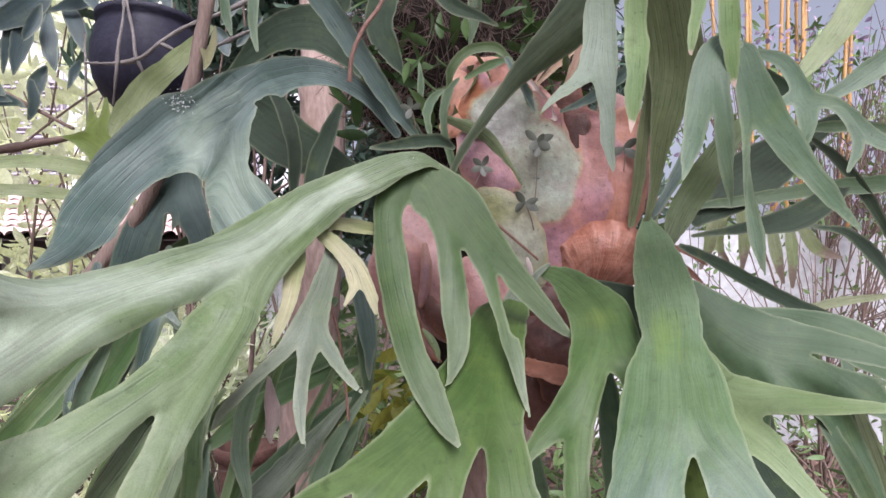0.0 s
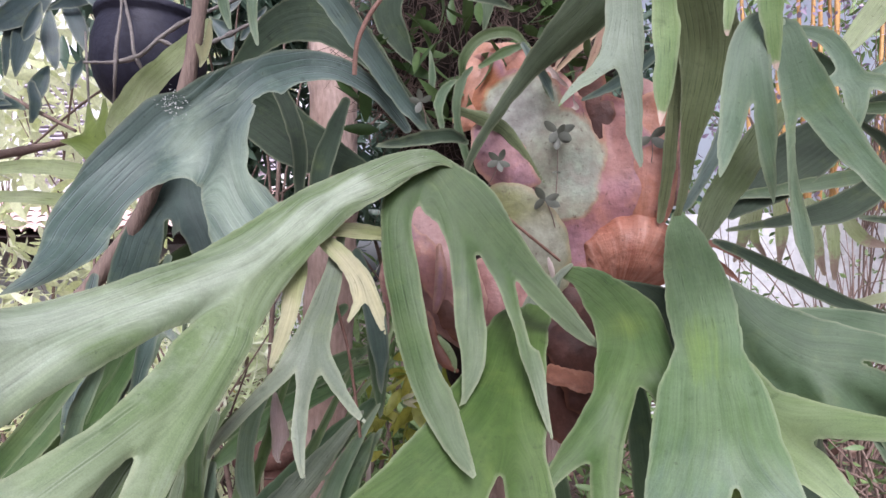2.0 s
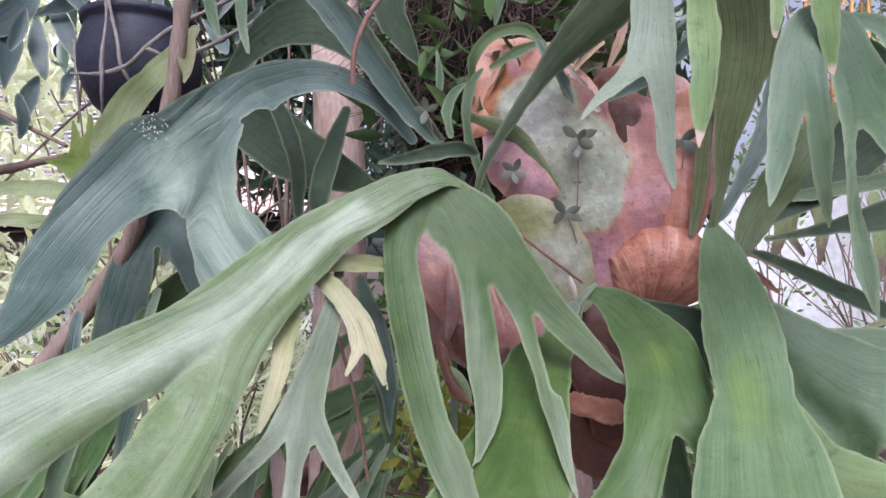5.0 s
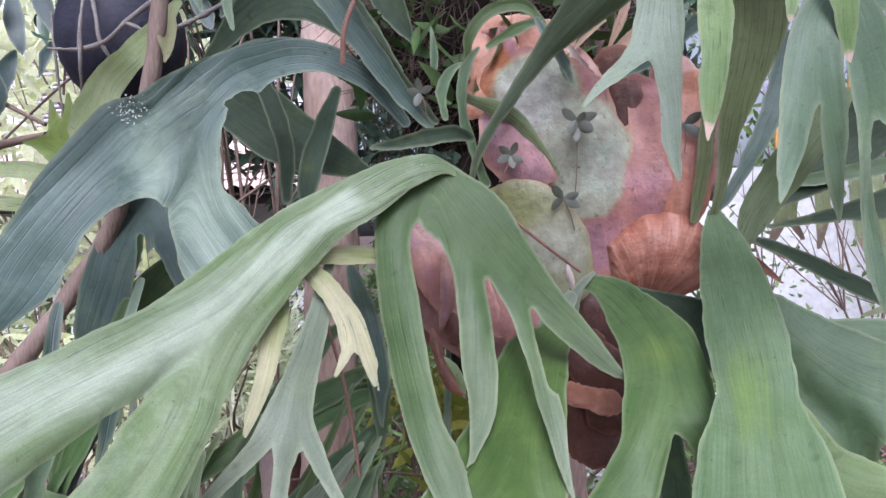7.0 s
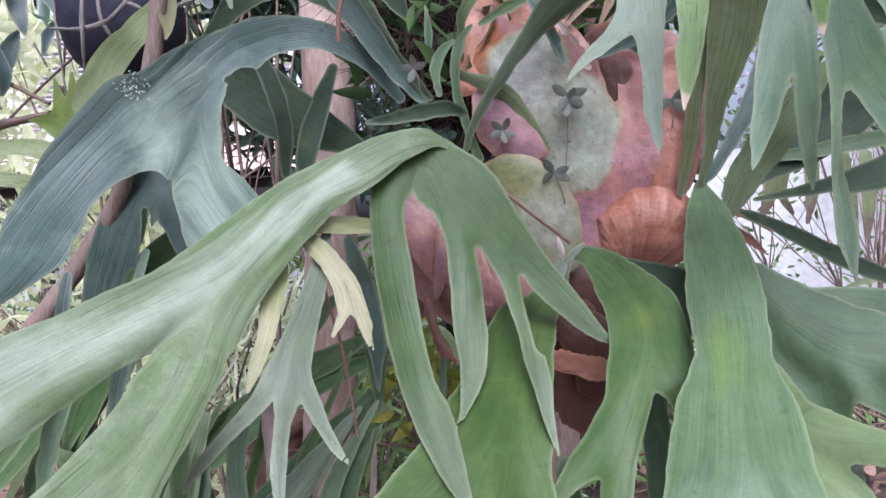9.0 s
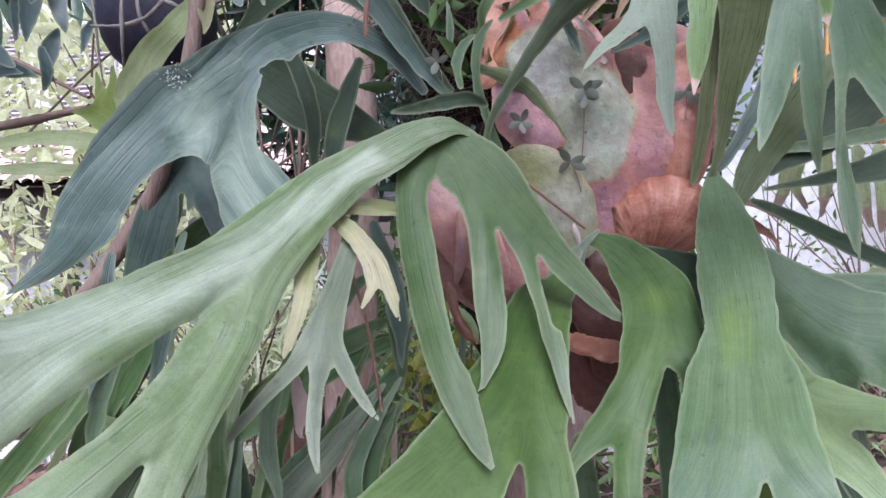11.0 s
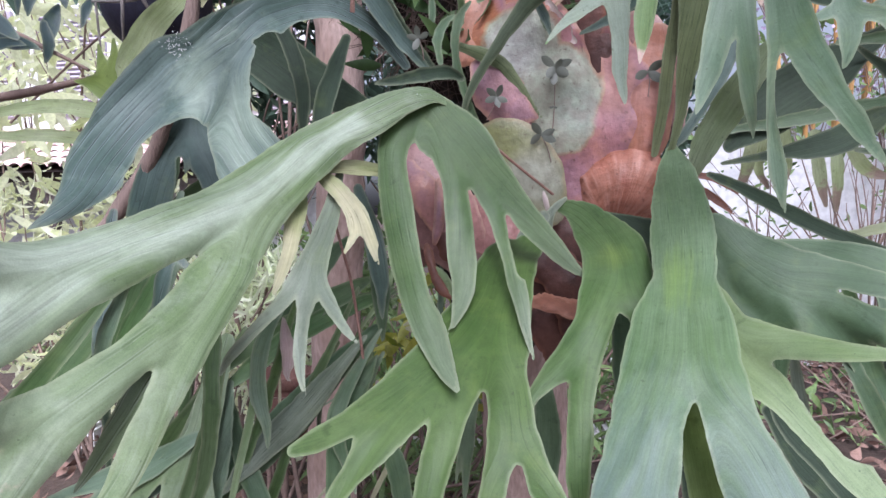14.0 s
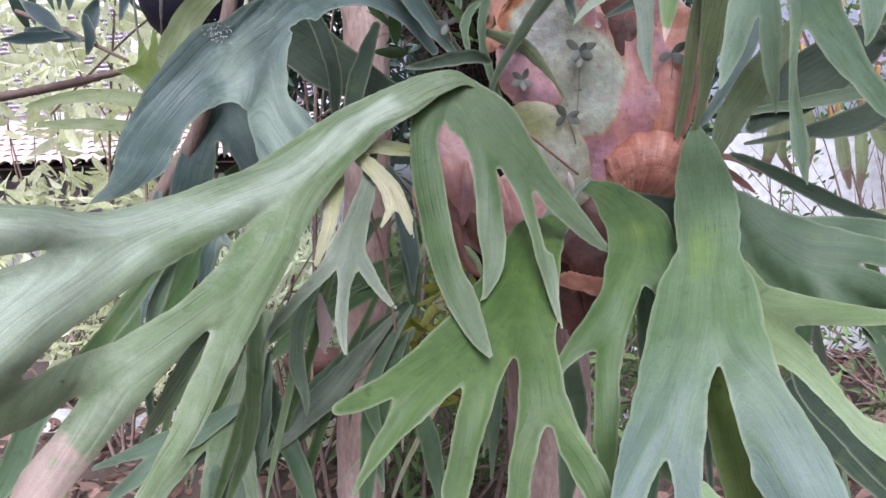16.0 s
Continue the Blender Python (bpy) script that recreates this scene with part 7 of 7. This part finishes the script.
def stem(name, material, nodes, label="", knobs=0.02):
    """A thin woody or wiry stem as a thing of its own."""
    if name == "vine":
        t = thing(name, nodes[-1][:3], label, "vine")
        child("stem", tube_mesh("stem", [nodes], material, 12, 0.012, knobs), t)
        return t
    ob = new(name, tube_mesh(name, [nodes], material, 10, 0.012, knobs))
    return tagged(ob, label, "branch" if name == "branch" else name)


branch = thing("leafy_branch", (-1.2, 1.4, 2.0), "drooping branch with long dark blue-green leaves", "branch")
vine = stem('vine', STEM, [(-0.338, 0.900, 2.074, 0.0102), (-0.353, 0.900, 1.946, 0.0103), (-0.367, 0.905, 1.867, 0.0104), (-0.383, 0.910, 1.800, 0.0105), (-0.423, 0.930, 1.706, 0.0109), (-0.476, 0.950, 1.613, 0.0120), (-0.548, 0.940, 1.511, 0.0127), (-0.607, 0.920, 1.434, 0.0132), (-0.687, 0.900, 1.353, 0.0130), (-0.836, 0.900, 1.206, 0.0132)], "thin grey-brown woody stem beside the fern", knobs=0.05)
stem('runner', RUNNER, [(-0.076, 0.950, 2.018, 0.0036), (-0.100, 0.950, 1.954, 0.0036), (-0.123, 0.940, 1.914, 0.0035), (-0.141, 0.940, 1.872, 0.0035), (-0.147, 0.950, 1.830, 0.0036)], "rust-coloured runner hanging above the fern")
stem('runner', RUNNER, [(-0.020, 0.930, 1.692, 0.0022), (-0.005, 0.930, 1.678, 0.0022), (0.026, 0.940, 1.656, 0.0023), (0.087, 0.960, 1.604, 0.0023), (0.152, 0.985, 1.552, 0.0022)], "rust-coloured runner across the shields")
stem('runner', RUNNER, [(-0.171, 0.900, 1.516, 0.0021), (-0.161, 0.900, 1.477, 0.0021), (-0.151, 0.900, 1.438, 0.0021), (-0.144, 0.900, 1.393, 0.0021), (-0.139, 0.900, 1.353, 0.0021), (-0.135, 0.900, 1.316, 0.0021)], "rust-coloured runner down the trunk")
stem('branch', TWIG, [(-1.185, 1.300, 1.773, 0.0108), (-0.909, 1.250, 1.792, 0.0093), (-0.820, 1.220, 1.796, 0.0079), (-0.729, 1.200, 1.805, 0.0056)], "dark brown bare branch", knobs=0.05)
stem('branch', TWIG, [(-1.051, 1.300, 1.970, 0.0061), (-0.915, 1.250, 1.914, 0.0058), (-0.823, 1.220, 1.869, 0.0045), (-0.730, 1.200, 1.822, 0.0033)], "grey thin arching twig")
stem('root', PALEROOT, [(-0.689, 1.160, 1.940, 0.0025), (-0.602, 1.110, 1.920, 0.0036), (-0.546, 1.090, 1.923, 0.0035), (-0.511, 1.090, 1.952, 0.0035), (-0.465, 1.100, 1.988, 0.0036), (-0.405, 1.120, 2.024, 0.0042), (-0.330, 1.150, 2.083, 0.0044)], "grey root across the hanging pot", knobs=0.2)
stem('root', PALEROOT, [(-0.657, 1.200, 2.226, 0.0033), (-0.616, 1.150, 2.105, 0.0039), (-0.590, 1.120, 2.035, 0.0024), (-0.567, 1.100, 1.972, 0.0030), (-0.556, 1.090, 1.926, 0.0035), (-0.548, 1.100, 1.903, 0.0024), (-0.554, 1.120, 1.884, 0.0012)], "grey root across the hanging pot", knobs=0.2)
stem('root', PALEROOT, [(-0.632, 1.200, 2.226, 0.0033), (-0.612, 1.150, 2.105, 0.0039), (-0.597, 1.120, 2.013, 0.0024), (-0.593, 1.100, 1.951, 0.0030), (-0.595, 1.100, 1.898, 0.0030), (-0.615, 1.130, 1.849, 0.0019)], "grey root across the hanging pot", knobs=0.2)
stem('root', PALEROOT, [(-0.511, 1.090, 1.949, 0.0030), (-0.474, 1.090, 1.934, 0.0030), (-0.427, 1.100, 1.945, 0.0036), (-0.373, 1.120, 1.980, 0.0037), (-0.308, 1.150, 2.027, 0.0037)], "grey root across the hanging pot", knobs=0.2)
stem('root', PALEROOT, [(-0.745, 1.250, 2.036, 0.0021), (-0.734, 1.240, 1.960, 0.0027), (-0.736, 1.250, 1.892, 0.0021), (-0.733, 1.260, 1.800, 0.0014)], "thin grey root hanging free", knobs=0.05)
stem('branch', TWIG, [(-1.142, 1.500, 1.773, 0.0028), (-1.009, 1.500, 1.886, 0.0028), (-0.889, 1.480, 1.965, 0.0028), (-0.765, 1.450, 2.024, 0.0027)], "thin twig among garden leaves")

blade(branch, 'leaf', TREELEAF2, (0.51, -0.78, -0.37), [
    [(-0.793, 1.250, 2.153, 0.0033), (-0.741, 1.240, 2.117, 0.0132), (-0.713, 1.230, 2.084, 0.0079), (-0.702, 1.230, 2.074, 0.0011)],
], cup=0.3, cell=0.005)
blade(branch, 'leaf', TREELEAF2, (0.42, -0.82, -0.39), [
    [(-0.617, 1.250, 2.165, 0.0033), (-0.580, 1.240, 2.123, 0.0143), (-0.563, 1.230, 2.086, 0.0085), (-0.555, 1.230, 2.074, 0.0011)],
], cup=0.3, cell=0.005)
blade(branch, 'leaf', TREELEAF2, (0.37, -0.84, -0.40), [
    [(-0.521, 1.250, 2.171, 0.0033), (-0.486, 1.240, 2.126, 0.0153), (-0.471, 1.230, 2.087, 0.0091), (-0.464, 1.230, 2.075, 0.0011)],
], cup=0.3, cell=0.005)
blade(branch, 'leaf', TREELEAF2, (0.34, -0.86, -0.39), [
    [(-0.415, 1.250, 2.153, 0.0033), (-0.429, 1.240, 2.104, 0.0142), (-0.447, 1.230, 2.061, 0.0084), (-0.454, 1.230, 2.046, 0.0011)],
], cup=0.3, cell=0.005)
blade(branch, 'leaf', TREELEAF2, (0.36, -0.87, -0.34), [
    [(-0.490, 1.250, 2.056, 0.0033), (-0.457, 1.240, 2.023, 0.0163), (-0.443, 1.230, 1.992, 0.0097), (-0.437, 1.230, 1.982, 0.0011)],
], cup=0.3, cell=0.005)
blade(branch, 'leaf', TREELEAF2, (0.43, -0.81, -0.39), [
    [(-0.577, 1.250, 2.163, 0.0033), (-0.587, 1.240, 2.126, 0.0132), (-0.601, 1.230, 2.092, 0.0078), (-0.607, 1.230, 2.082, 0.0011)],
], cup=0.3, cell=0.005)
blade(branch, 'leaf', TREELEAF2, (0.57, -0.76, -0.32), [
    [(-0.839, 1.250, 2.099, 0.0033), (-0.843, 1.240, 2.060, 0.0132), (-0.853, 1.230, 2.025, 0.0079), (-0.858, 1.230, 2.013, 0.0011)],
], cup=0.3, cell=0.005)
blade(branch, 'leaf', TREELEAF2, (0.32, -0.88, -0.36), [
    [(-0.378, 1.250, 2.073, 0.0033), (-0.395, 1.240, 2.040, 0.0131), (-0.414, 1.230, 2.010, 0.0078), (-0.422, 1.230, 2.001, 0.0011)],
], cup=0.3, cell=0.005)
blade(branch, 'leaf', TREELEAF2, (0.58, -0.76, -0.29), [
    [(-0.905, 1.300, 2.108, 0.0098), (-0.895, 1.280, 2.049, 0.0205), (-0.898, 1.270, 1.996, 0.0143), (-0.903, 1.270, 1.957, 0.0024)],
], cell=0.005)
blade(branch, 'leaf', TREELEAF2, (0.55, -0.78, -0.30), [
    [(-0.856, 1.300, 2.102, 0.0073), (-0.839, 1.280, 2.037, 0.0168), (-0.824, 1.270, 1.990, 0.0107), (-0.819, 1.270, 1.969, 0.0024)],
], cell=0.005)
blade(branch, 'leaf', TREELEAF2, (0.52, -0.79, -0.32), [
    [(-0.814, 1.300, 2.121, 0.0098), (-0.791, 1.280, 2.086, 0.0169), (-0.769, 1.270, 2.045, 0.0155), (-0.752, 1.260, 2.004, 0.0035)],
], cell=0.005)
blade(branch, 'leaf', TREELEAF2, (0.57, -0.79, -0.24), [
    [(-0.857, 1.300, 1.983, 0.0049), (-0.857, 1.280, 1.951, 0.0156), (-0.858, 1.270, 1.917, 0.0119), (-0.859, 1.270, 1.887, 0.0024)],
], cell=0.005)
blade(branch, 'leaf', TREELEAF2, (0.59, -0.75, -0.29), [
    [(-0.961, 1.300, 2.121, 0.0245), (-0.920, 1.280, 2.074, 0.0169), (-0.922, 1.270, 2.008, 0.0095), (-0.926, 1.270, 1.959, 0.0024)],
], cell=0.005)
blade(branch, 'leaf', TREELEAF2, (0.53, -0.81, -0.26), [
    [(-0.784, 1.300, 1.995, 0.0049), (-0.781, 1.280, 1.969, 0.0108), (-0.782, 1.270, 1.941, 0.0059), (-0.788, 1.270, 1.923, 0.0012)],
], cell=0.005)
blade(branch, 'leaf', TREELEAF2, (0.57, -0.75, -0.33), [
    [(-0.853, 1.300, 2.171, 0.0098), (-0.874, 1.280, 2.117, 0.0266), (-0.907, 1.260, 2.077, 0.0237), (-0.945, 1.250, 2.048, 0.0071)],
], cell=0.005)
blade(branch, 'leaf', TREELEAF2, (0.52, -0.78, -0.35), [
    [(-0.730, 1.300, 2.159, 0.0098), (-0.766, 1.280, 2.124, 0.0169), (-0.801, 1.260, 2.099, 0.0095), (-0.823, 1.250, 2.085, 0.0024)],
], cell=0.005)
blade(branch, 'leaf', TREELEAF2, (0.61, -0.77, -0.21), [
    [(-0.946, 1.200, 1.894, 0.0090), (-0.874, 1.180, 1.879, 0.0154), (-0.828, 1.170, 1.867, 0.0087), (-0.806, 1.170, 1.858, 0.0022)],
], cell=0.005)
blade(branch, 'leaf', TREELEAF2, (0.63, -0.75, -0.21), [
    [(-0.968, 1.150, 1.864, 0.0023), (-0.899, 1.140, 1.862, 0.0123), (-0.831, 1.130, 1.862, 0.0088), (-0.805, 1.130, 1.856, 0.0022)],
], cell=0.005)
blade(branch, 'leaf', TREELEAF2, (0.62, -0.75, -0.23), [
    [(-0.919, 1.150, 1.940, 0.0023), (-0.871, 1.140, 1.907, 0.0167), (-0.830, 1.130, 1.877, 0.0088), (-0.816, 1.130, 1.865, 0.0022)],
], cell=0.005)
blade(branch, 'leaf', TREELEAF2, (0.58, -0.79, -0.22), [
    [(-0.818, 1.200, 1.916, 0.0070), (-0.809, 1.200, 1.876, 0.0116), (-0.818, 1.200, 1.842, 0.0035)],
], cell=0.005)
blade(vine, 'leaf', PALE, (0.39, -0.87, -0.31), [
    [(-0.356, 0.900, 1.832, 0.0017), (-0.347, 0.895, 1.849, 0.0050), (-0.339, 0.890, 1.871, 0.0050), (-0.336, 0.885, 1.890, 0.0017)],
    [(-0.351, 0.895, 1.843, 0.0034), (-0.354, 0.890, 1.854, 0.0033), (-0.356, 0.885, 1.859, 0.0008)],
], cell=0.002)


# ---- hanging pot ----
def pot():
    px, py, pz = -0.612, 1.25, 1.965
    p = thing("hanging_pot", (px, py, pz), "round black plastic hanging pot with roots round it", "pot")
    prof = [(0.012, -0.108), (0.035, -0.103), (0.062, -0.088), (0.084, -0.066), (0.099, -0.036), (0.107, 0.0), (0.106, 0.035), (0.098, 0.066), (0.093, 0.080), (0.100, 0.084), (0.101, 0.096), (0.094, 0.098), (0.088, 0.07), (0.09, 0.0), (0.05, -0.02), (0.0, -0.02)]
    seg = 48
    ang = np.linspace(0, 2 * math.pi, seg, endpoint=False)
    V = np.array([[(r * math.cos(a), r * math.sin(a), z) for a in ang] for r, z in prof]).reshape(-1, 3) + np.array([px, py, pz])
    i, j = np.meshgrid(np.arange(len(prof) - 1), np.arange(seg), indexing="ij")
    i, j = i.ravel(), j.ravel()
    k = (j + 1) % seg
    child("bowl", mesh_from("bowl", V, np.column_stack([i * seg + j, i * seg + k, (i + 1) * seg + k, (i + 1) * seg + j]), [POT]), p)
    for a in (0.3, 2.4, 4.5):
        x, y = px + 0.1 * math.cos(a), py + 0.1 * math.sin(a)
        child("hanger", tube_mesh("hanger", [[(x, y, pz + 0.09, 0.002), (0.5 * (x + px), 0.5 * (y + py), 2.5, 0.002), (px, py, 3.1, 0.002)]], TIMBER, 6, 0.1), p)
    return p


pot()

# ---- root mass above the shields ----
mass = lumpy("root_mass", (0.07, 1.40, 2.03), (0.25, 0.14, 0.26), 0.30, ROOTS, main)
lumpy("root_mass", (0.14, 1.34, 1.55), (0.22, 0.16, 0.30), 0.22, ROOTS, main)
lines = []
for k in range(1500):
    a, b = RNG.uniform(0, 6.28), RNG.uniform(-1, 1)
    c = np.array([0.07 + 0.25 * math.cos(a) * math.sqrt(1 - b * b), 1.39 - abs(0.17 * math.sin(a)) * math.sqrt(1 - b * b), 2.03 + 0.27 * b])
    d = RNG.normal(0, 1, 3) * np.array([0.06, 0.02, 0.07])
    lines.append([(*c, 0.0012), (*(c + d * 0.5 + RNG.normal(0, 0.012, 3) - np.array([0, 0.008, 0])), 0.0008), (*(c + d), 0.0006)])
tagged(child("root_tangle", tube_mesh("root_tangle", lines, FIBRE, 4, 0.02), main), kind="stuff")
pl = np.column_stack([RNG.uniform(-0.20, 0.24, 170), RNG.uniform(1.14, 1.24, 170), RNG.uniform(1.80, 2.15, 170)])
tagged(child("small_leaves", leaves_mesh("small_leaves", pl, RNG.normal(0, 1, pl.shape) + np.array([0, -0.6, -0.1]), RNG.uniform(0.035, 0.09, len(pl)), MOSSLEAF, 0.3), main), kind="stuff")


# ---- small creeping plants on the shields ----
def sprig(base, top, heads, size, material):
    """A wiry stalk with whorls of flat oval leaves."""
    s = thing("creeping_sprig", base, "small creeping sprig with grey-green oval leaves on the shield", "plant", "sprigs on the shields")
    b, t = np.array(base), np.array(top)
    child("stalk", tube_mesh("stalk", [[(*b, 0.0010), (*(0.5 * (b + t) + np.array([0.002, -0.003, 0])), 0.0009), (*t, 0.0008)]], TWIG, 6, 0.01), s)
    for h, angles, scale in heads:
        c = b + (t - b) * h + np.array([0, -0.004, 0])
        for a in angles:
            aim = np.array([[math.cos(radians(a)), -0.25, math.sin(radians(a))]])
            child("leaf", leaves_mesh("leaf", [c], aim, [size * scale * RNG.uniform(0.9, 1.1)], material, 0.50, 0.18, 9, (0, 1, 0), True), s)
    return s


sprig((0.159, 1.072, 1.642), (0.165, 1.066, 1.769), ((0.97, (10, 150, 235, 320), 1.0), (0.90, (-25, 60, 262), 0.8), (0.45, (200, -20), 0.25)), 0.030, EPIPHYTE)
sprig((0.157, 1.060, 1.607), (0.140, 1.058, 1.655), ((0.95, (15, 130, 215, -30), 1.0),), 0.026, EPIPHYTE)
sprig((0.051, 1.066, 1.680), (0.070, 1.064, 1.722), ((0.9, (60, 140, 205, -30, 280), 1.0),), 0.022, EPIPHYTE)
sprig((0.318, 1.075, 1.712), (0.318, 1.075, 1.757), ((0.9, (35, 205, 320), 1.0),), 0.030, EPIPHYTE)
sprig((-0.045, 0.990, 1.765), (-0.052, 0.985, 1.798), ((0.95, (20, 100, 170, 250), 1.0),), 0.020, EPIPHYTE)


# ---- canes behind, in front of the purple shrub ----
def cane(x, y, lean, h):
    c = thing("cane", (x, y, 0), "slender amber-coloured palm cane", "cane", "canes behind the fern")
    nodes = [(x, y, 0, 0.026), (x + lean * 0.4, y, h * 0.4, 0.024), (x + lean, y, h, 0.016)]
    child("culm", tube_mesh("culm", [nodes], CANE, 10, 0.1, 0.02), c)
    for k in range(1, 9):
        q = k / 9
        child("joint", tube_mesh("joint", [[(x + lean * q, y, h * q - 0.012, 0.024), (x + lean * q, y, h * q, 0.027), (x + lean * q, y, h * q + 0.012, 0.024)]], CANE, 10, 0.008), c)
    return c


for x, l in ((3.3, 0.20), (3.42, 0.42), (3.5, 0.1), (3.58, 0.3), (3.68, 0.05), (3.78, 0.5), (3.85, 0.3), (3.95, 0.2), (4.05, 0.55), (3.2, -0.1), (4.2, 0.4)):
    cane(x, 6.8 + 0.2 * math.sin(x * 40), l, 6.2)


# ---- older straps that hang behind and below ----
rng = np.random.default_rng(21)
for k in range(20):
    if k < 9:
        x, y, z, side = rng.uniform(-0.75, 0.05), rng.uniform(0.98, 1.22), rng.uniform(1.28, 1.52), rng.choice([-1, -0.6, 0.2])
    else:
        x, y, z, side = rng.uniform(0.35, 0.8), rng.uniform(0.98, 1.15), rng.uniform(1.25, 1.42), rng.choice([1, 0.7, 0.1])
    if -0.46 < x < -0.12:
        x -= 0.34
    long, w = rng.uniform(0.25, 0.5), rng.uniform(0.005, 0.014)
    dx, dy = side * rng.uniform(0.15, 0.5) * long, -rng.uniform(0, 0.2) * long
    limbs = [[(x, y, z, w * 0.5), (x + dx * 0.3, y + dy * 0.5, z - 0.25 * long, w), (x + dx * 0.7, y + dy * 0.8, z - 0.6 * long, w * 0.9), (x + dx, y + dy, z - long, 0.002)]]
    if rng.random() < 0.4:
        limbs.append([(x + dx * 0.3, y + dy * 0.5, z - 0.25 * long, w), (x + dx * 0.9, y + dy * 0.8, z - 0.5 * long, w * 0.7), (x + dx * 1.5, y + dy, z - 0.85 * long, 0.002)])
    blade(lower, "frond", (BLOOM, OLIVE, GREYGREEN, LUSH, DARK, FRESH, BLOOM)[k % 7], (-0.2 * (x > 0) + 0.1, -1, 0.15), limbs, cup=0.25, cell=0.005, wave=0.002)

for k in range(18):
    x, y, z, long, w = rng.uniform(-0.85, -0.02), rng.uniform(1.05, 1.30), rng.uniform(1.10, 1.48), rng.uniform(0.12, 0.34), rng.uniform(0.002, 0.007)
    dx, dy = rng.uniform(-0.6, 0.35) * long, -rng.uniform(0, 0.3) * long
    limbs = [[(x, y, z, w * 0.6), (x + dx * 0.3, y + dy * 0.5, z - 0.3 * long, w), (x + dx * 0.7, y + dy * 0.8, z - 0.65 * long, w * 0.9), (x + dx, y + dy, z - long, 0.001)]]
    if k % 3 == 0:
        limbs.append([(x + dx * 0.3, y + dy * 0.5, z - 0.3 * long, w), (x + dx * 1.1, y + dy * 0.8, z - 0.55 * long, w * 0.7), (x + dx * 1.6, y + dy, z - 0.8 * long, 0.001)])
    blade(lower, "frond", (FRESH, BLOOM, DARK, VIVID, BLEACH, DRYPINK, GREYGREEN, OLIVE)[k % 8], (0.1, -1, 0.15), limbs, cup=0.3, cell=0.004, wave=0.002)


# ---- pale scale flecks on two fronds ----
for c, count, spread in (((-0.353, 0.812, 1.753), 80, 0.009), ((-0.039, 0.858, 1.682), 16, 0.004)):
    pl = RNG.normal(0, 1, (count, 3)) * np.array([spread, 0.002, spread]) + np.array(c)
    tagged(child("scale_flecks", leaves_mesh("scale_flecks", pl, RNG.normal(0, 1, pl.shape) * (1, 0.2, 1), RNG.uniform(0.001, 0.0035, count), FLAKE, 0.6, 0.1, 3, (0, 1, 0)), main), kind="stuff")


# ---- terracotta pot hung against the trunk ----
def clay_pot(x, y, z):
    p = thing("clay_pot", (x, y, z), "small brown terracotta pot hung against the trunk", "pot")
    for name, prof in (("body", [(0.0, -0.10), (0.05, -0.10), (0.054, -0.09), (0.072, 0.02), (0.073, 0.05)]), ("rim", [(0.073, 0.048), (0.082, 0.05), (0.083, 0.078), (0.078, 0.082), (0.07, 0.08), (0.066, 0.03), (0.0, 0.03)])):
        seg = 40
        ang = np.linspace(0, 2 * math.pi, seg, endpoint=False)
        V = np.array([[(x + r * math.cos(a), y + r * math.sin(a), z + h) for a in ang] for r, h in prof]).reshape(-1, 3)
        i, j = np.meshgrid(np.arange(len(prof) - 1), np.arange(seg), indexing="ij")
        i, j = i.ravel(), j.ravel()
        k = (j + 1) % seg
        child(name, mesh_from(name, V, np.column_stack([i * seg + j, i * seg + k, (i + 1) * seg + k, (i + 1) * seg + j]), [TERRACOTTA]), p)
    return p


clay_pot(-0.501, 1.620, 1.027)
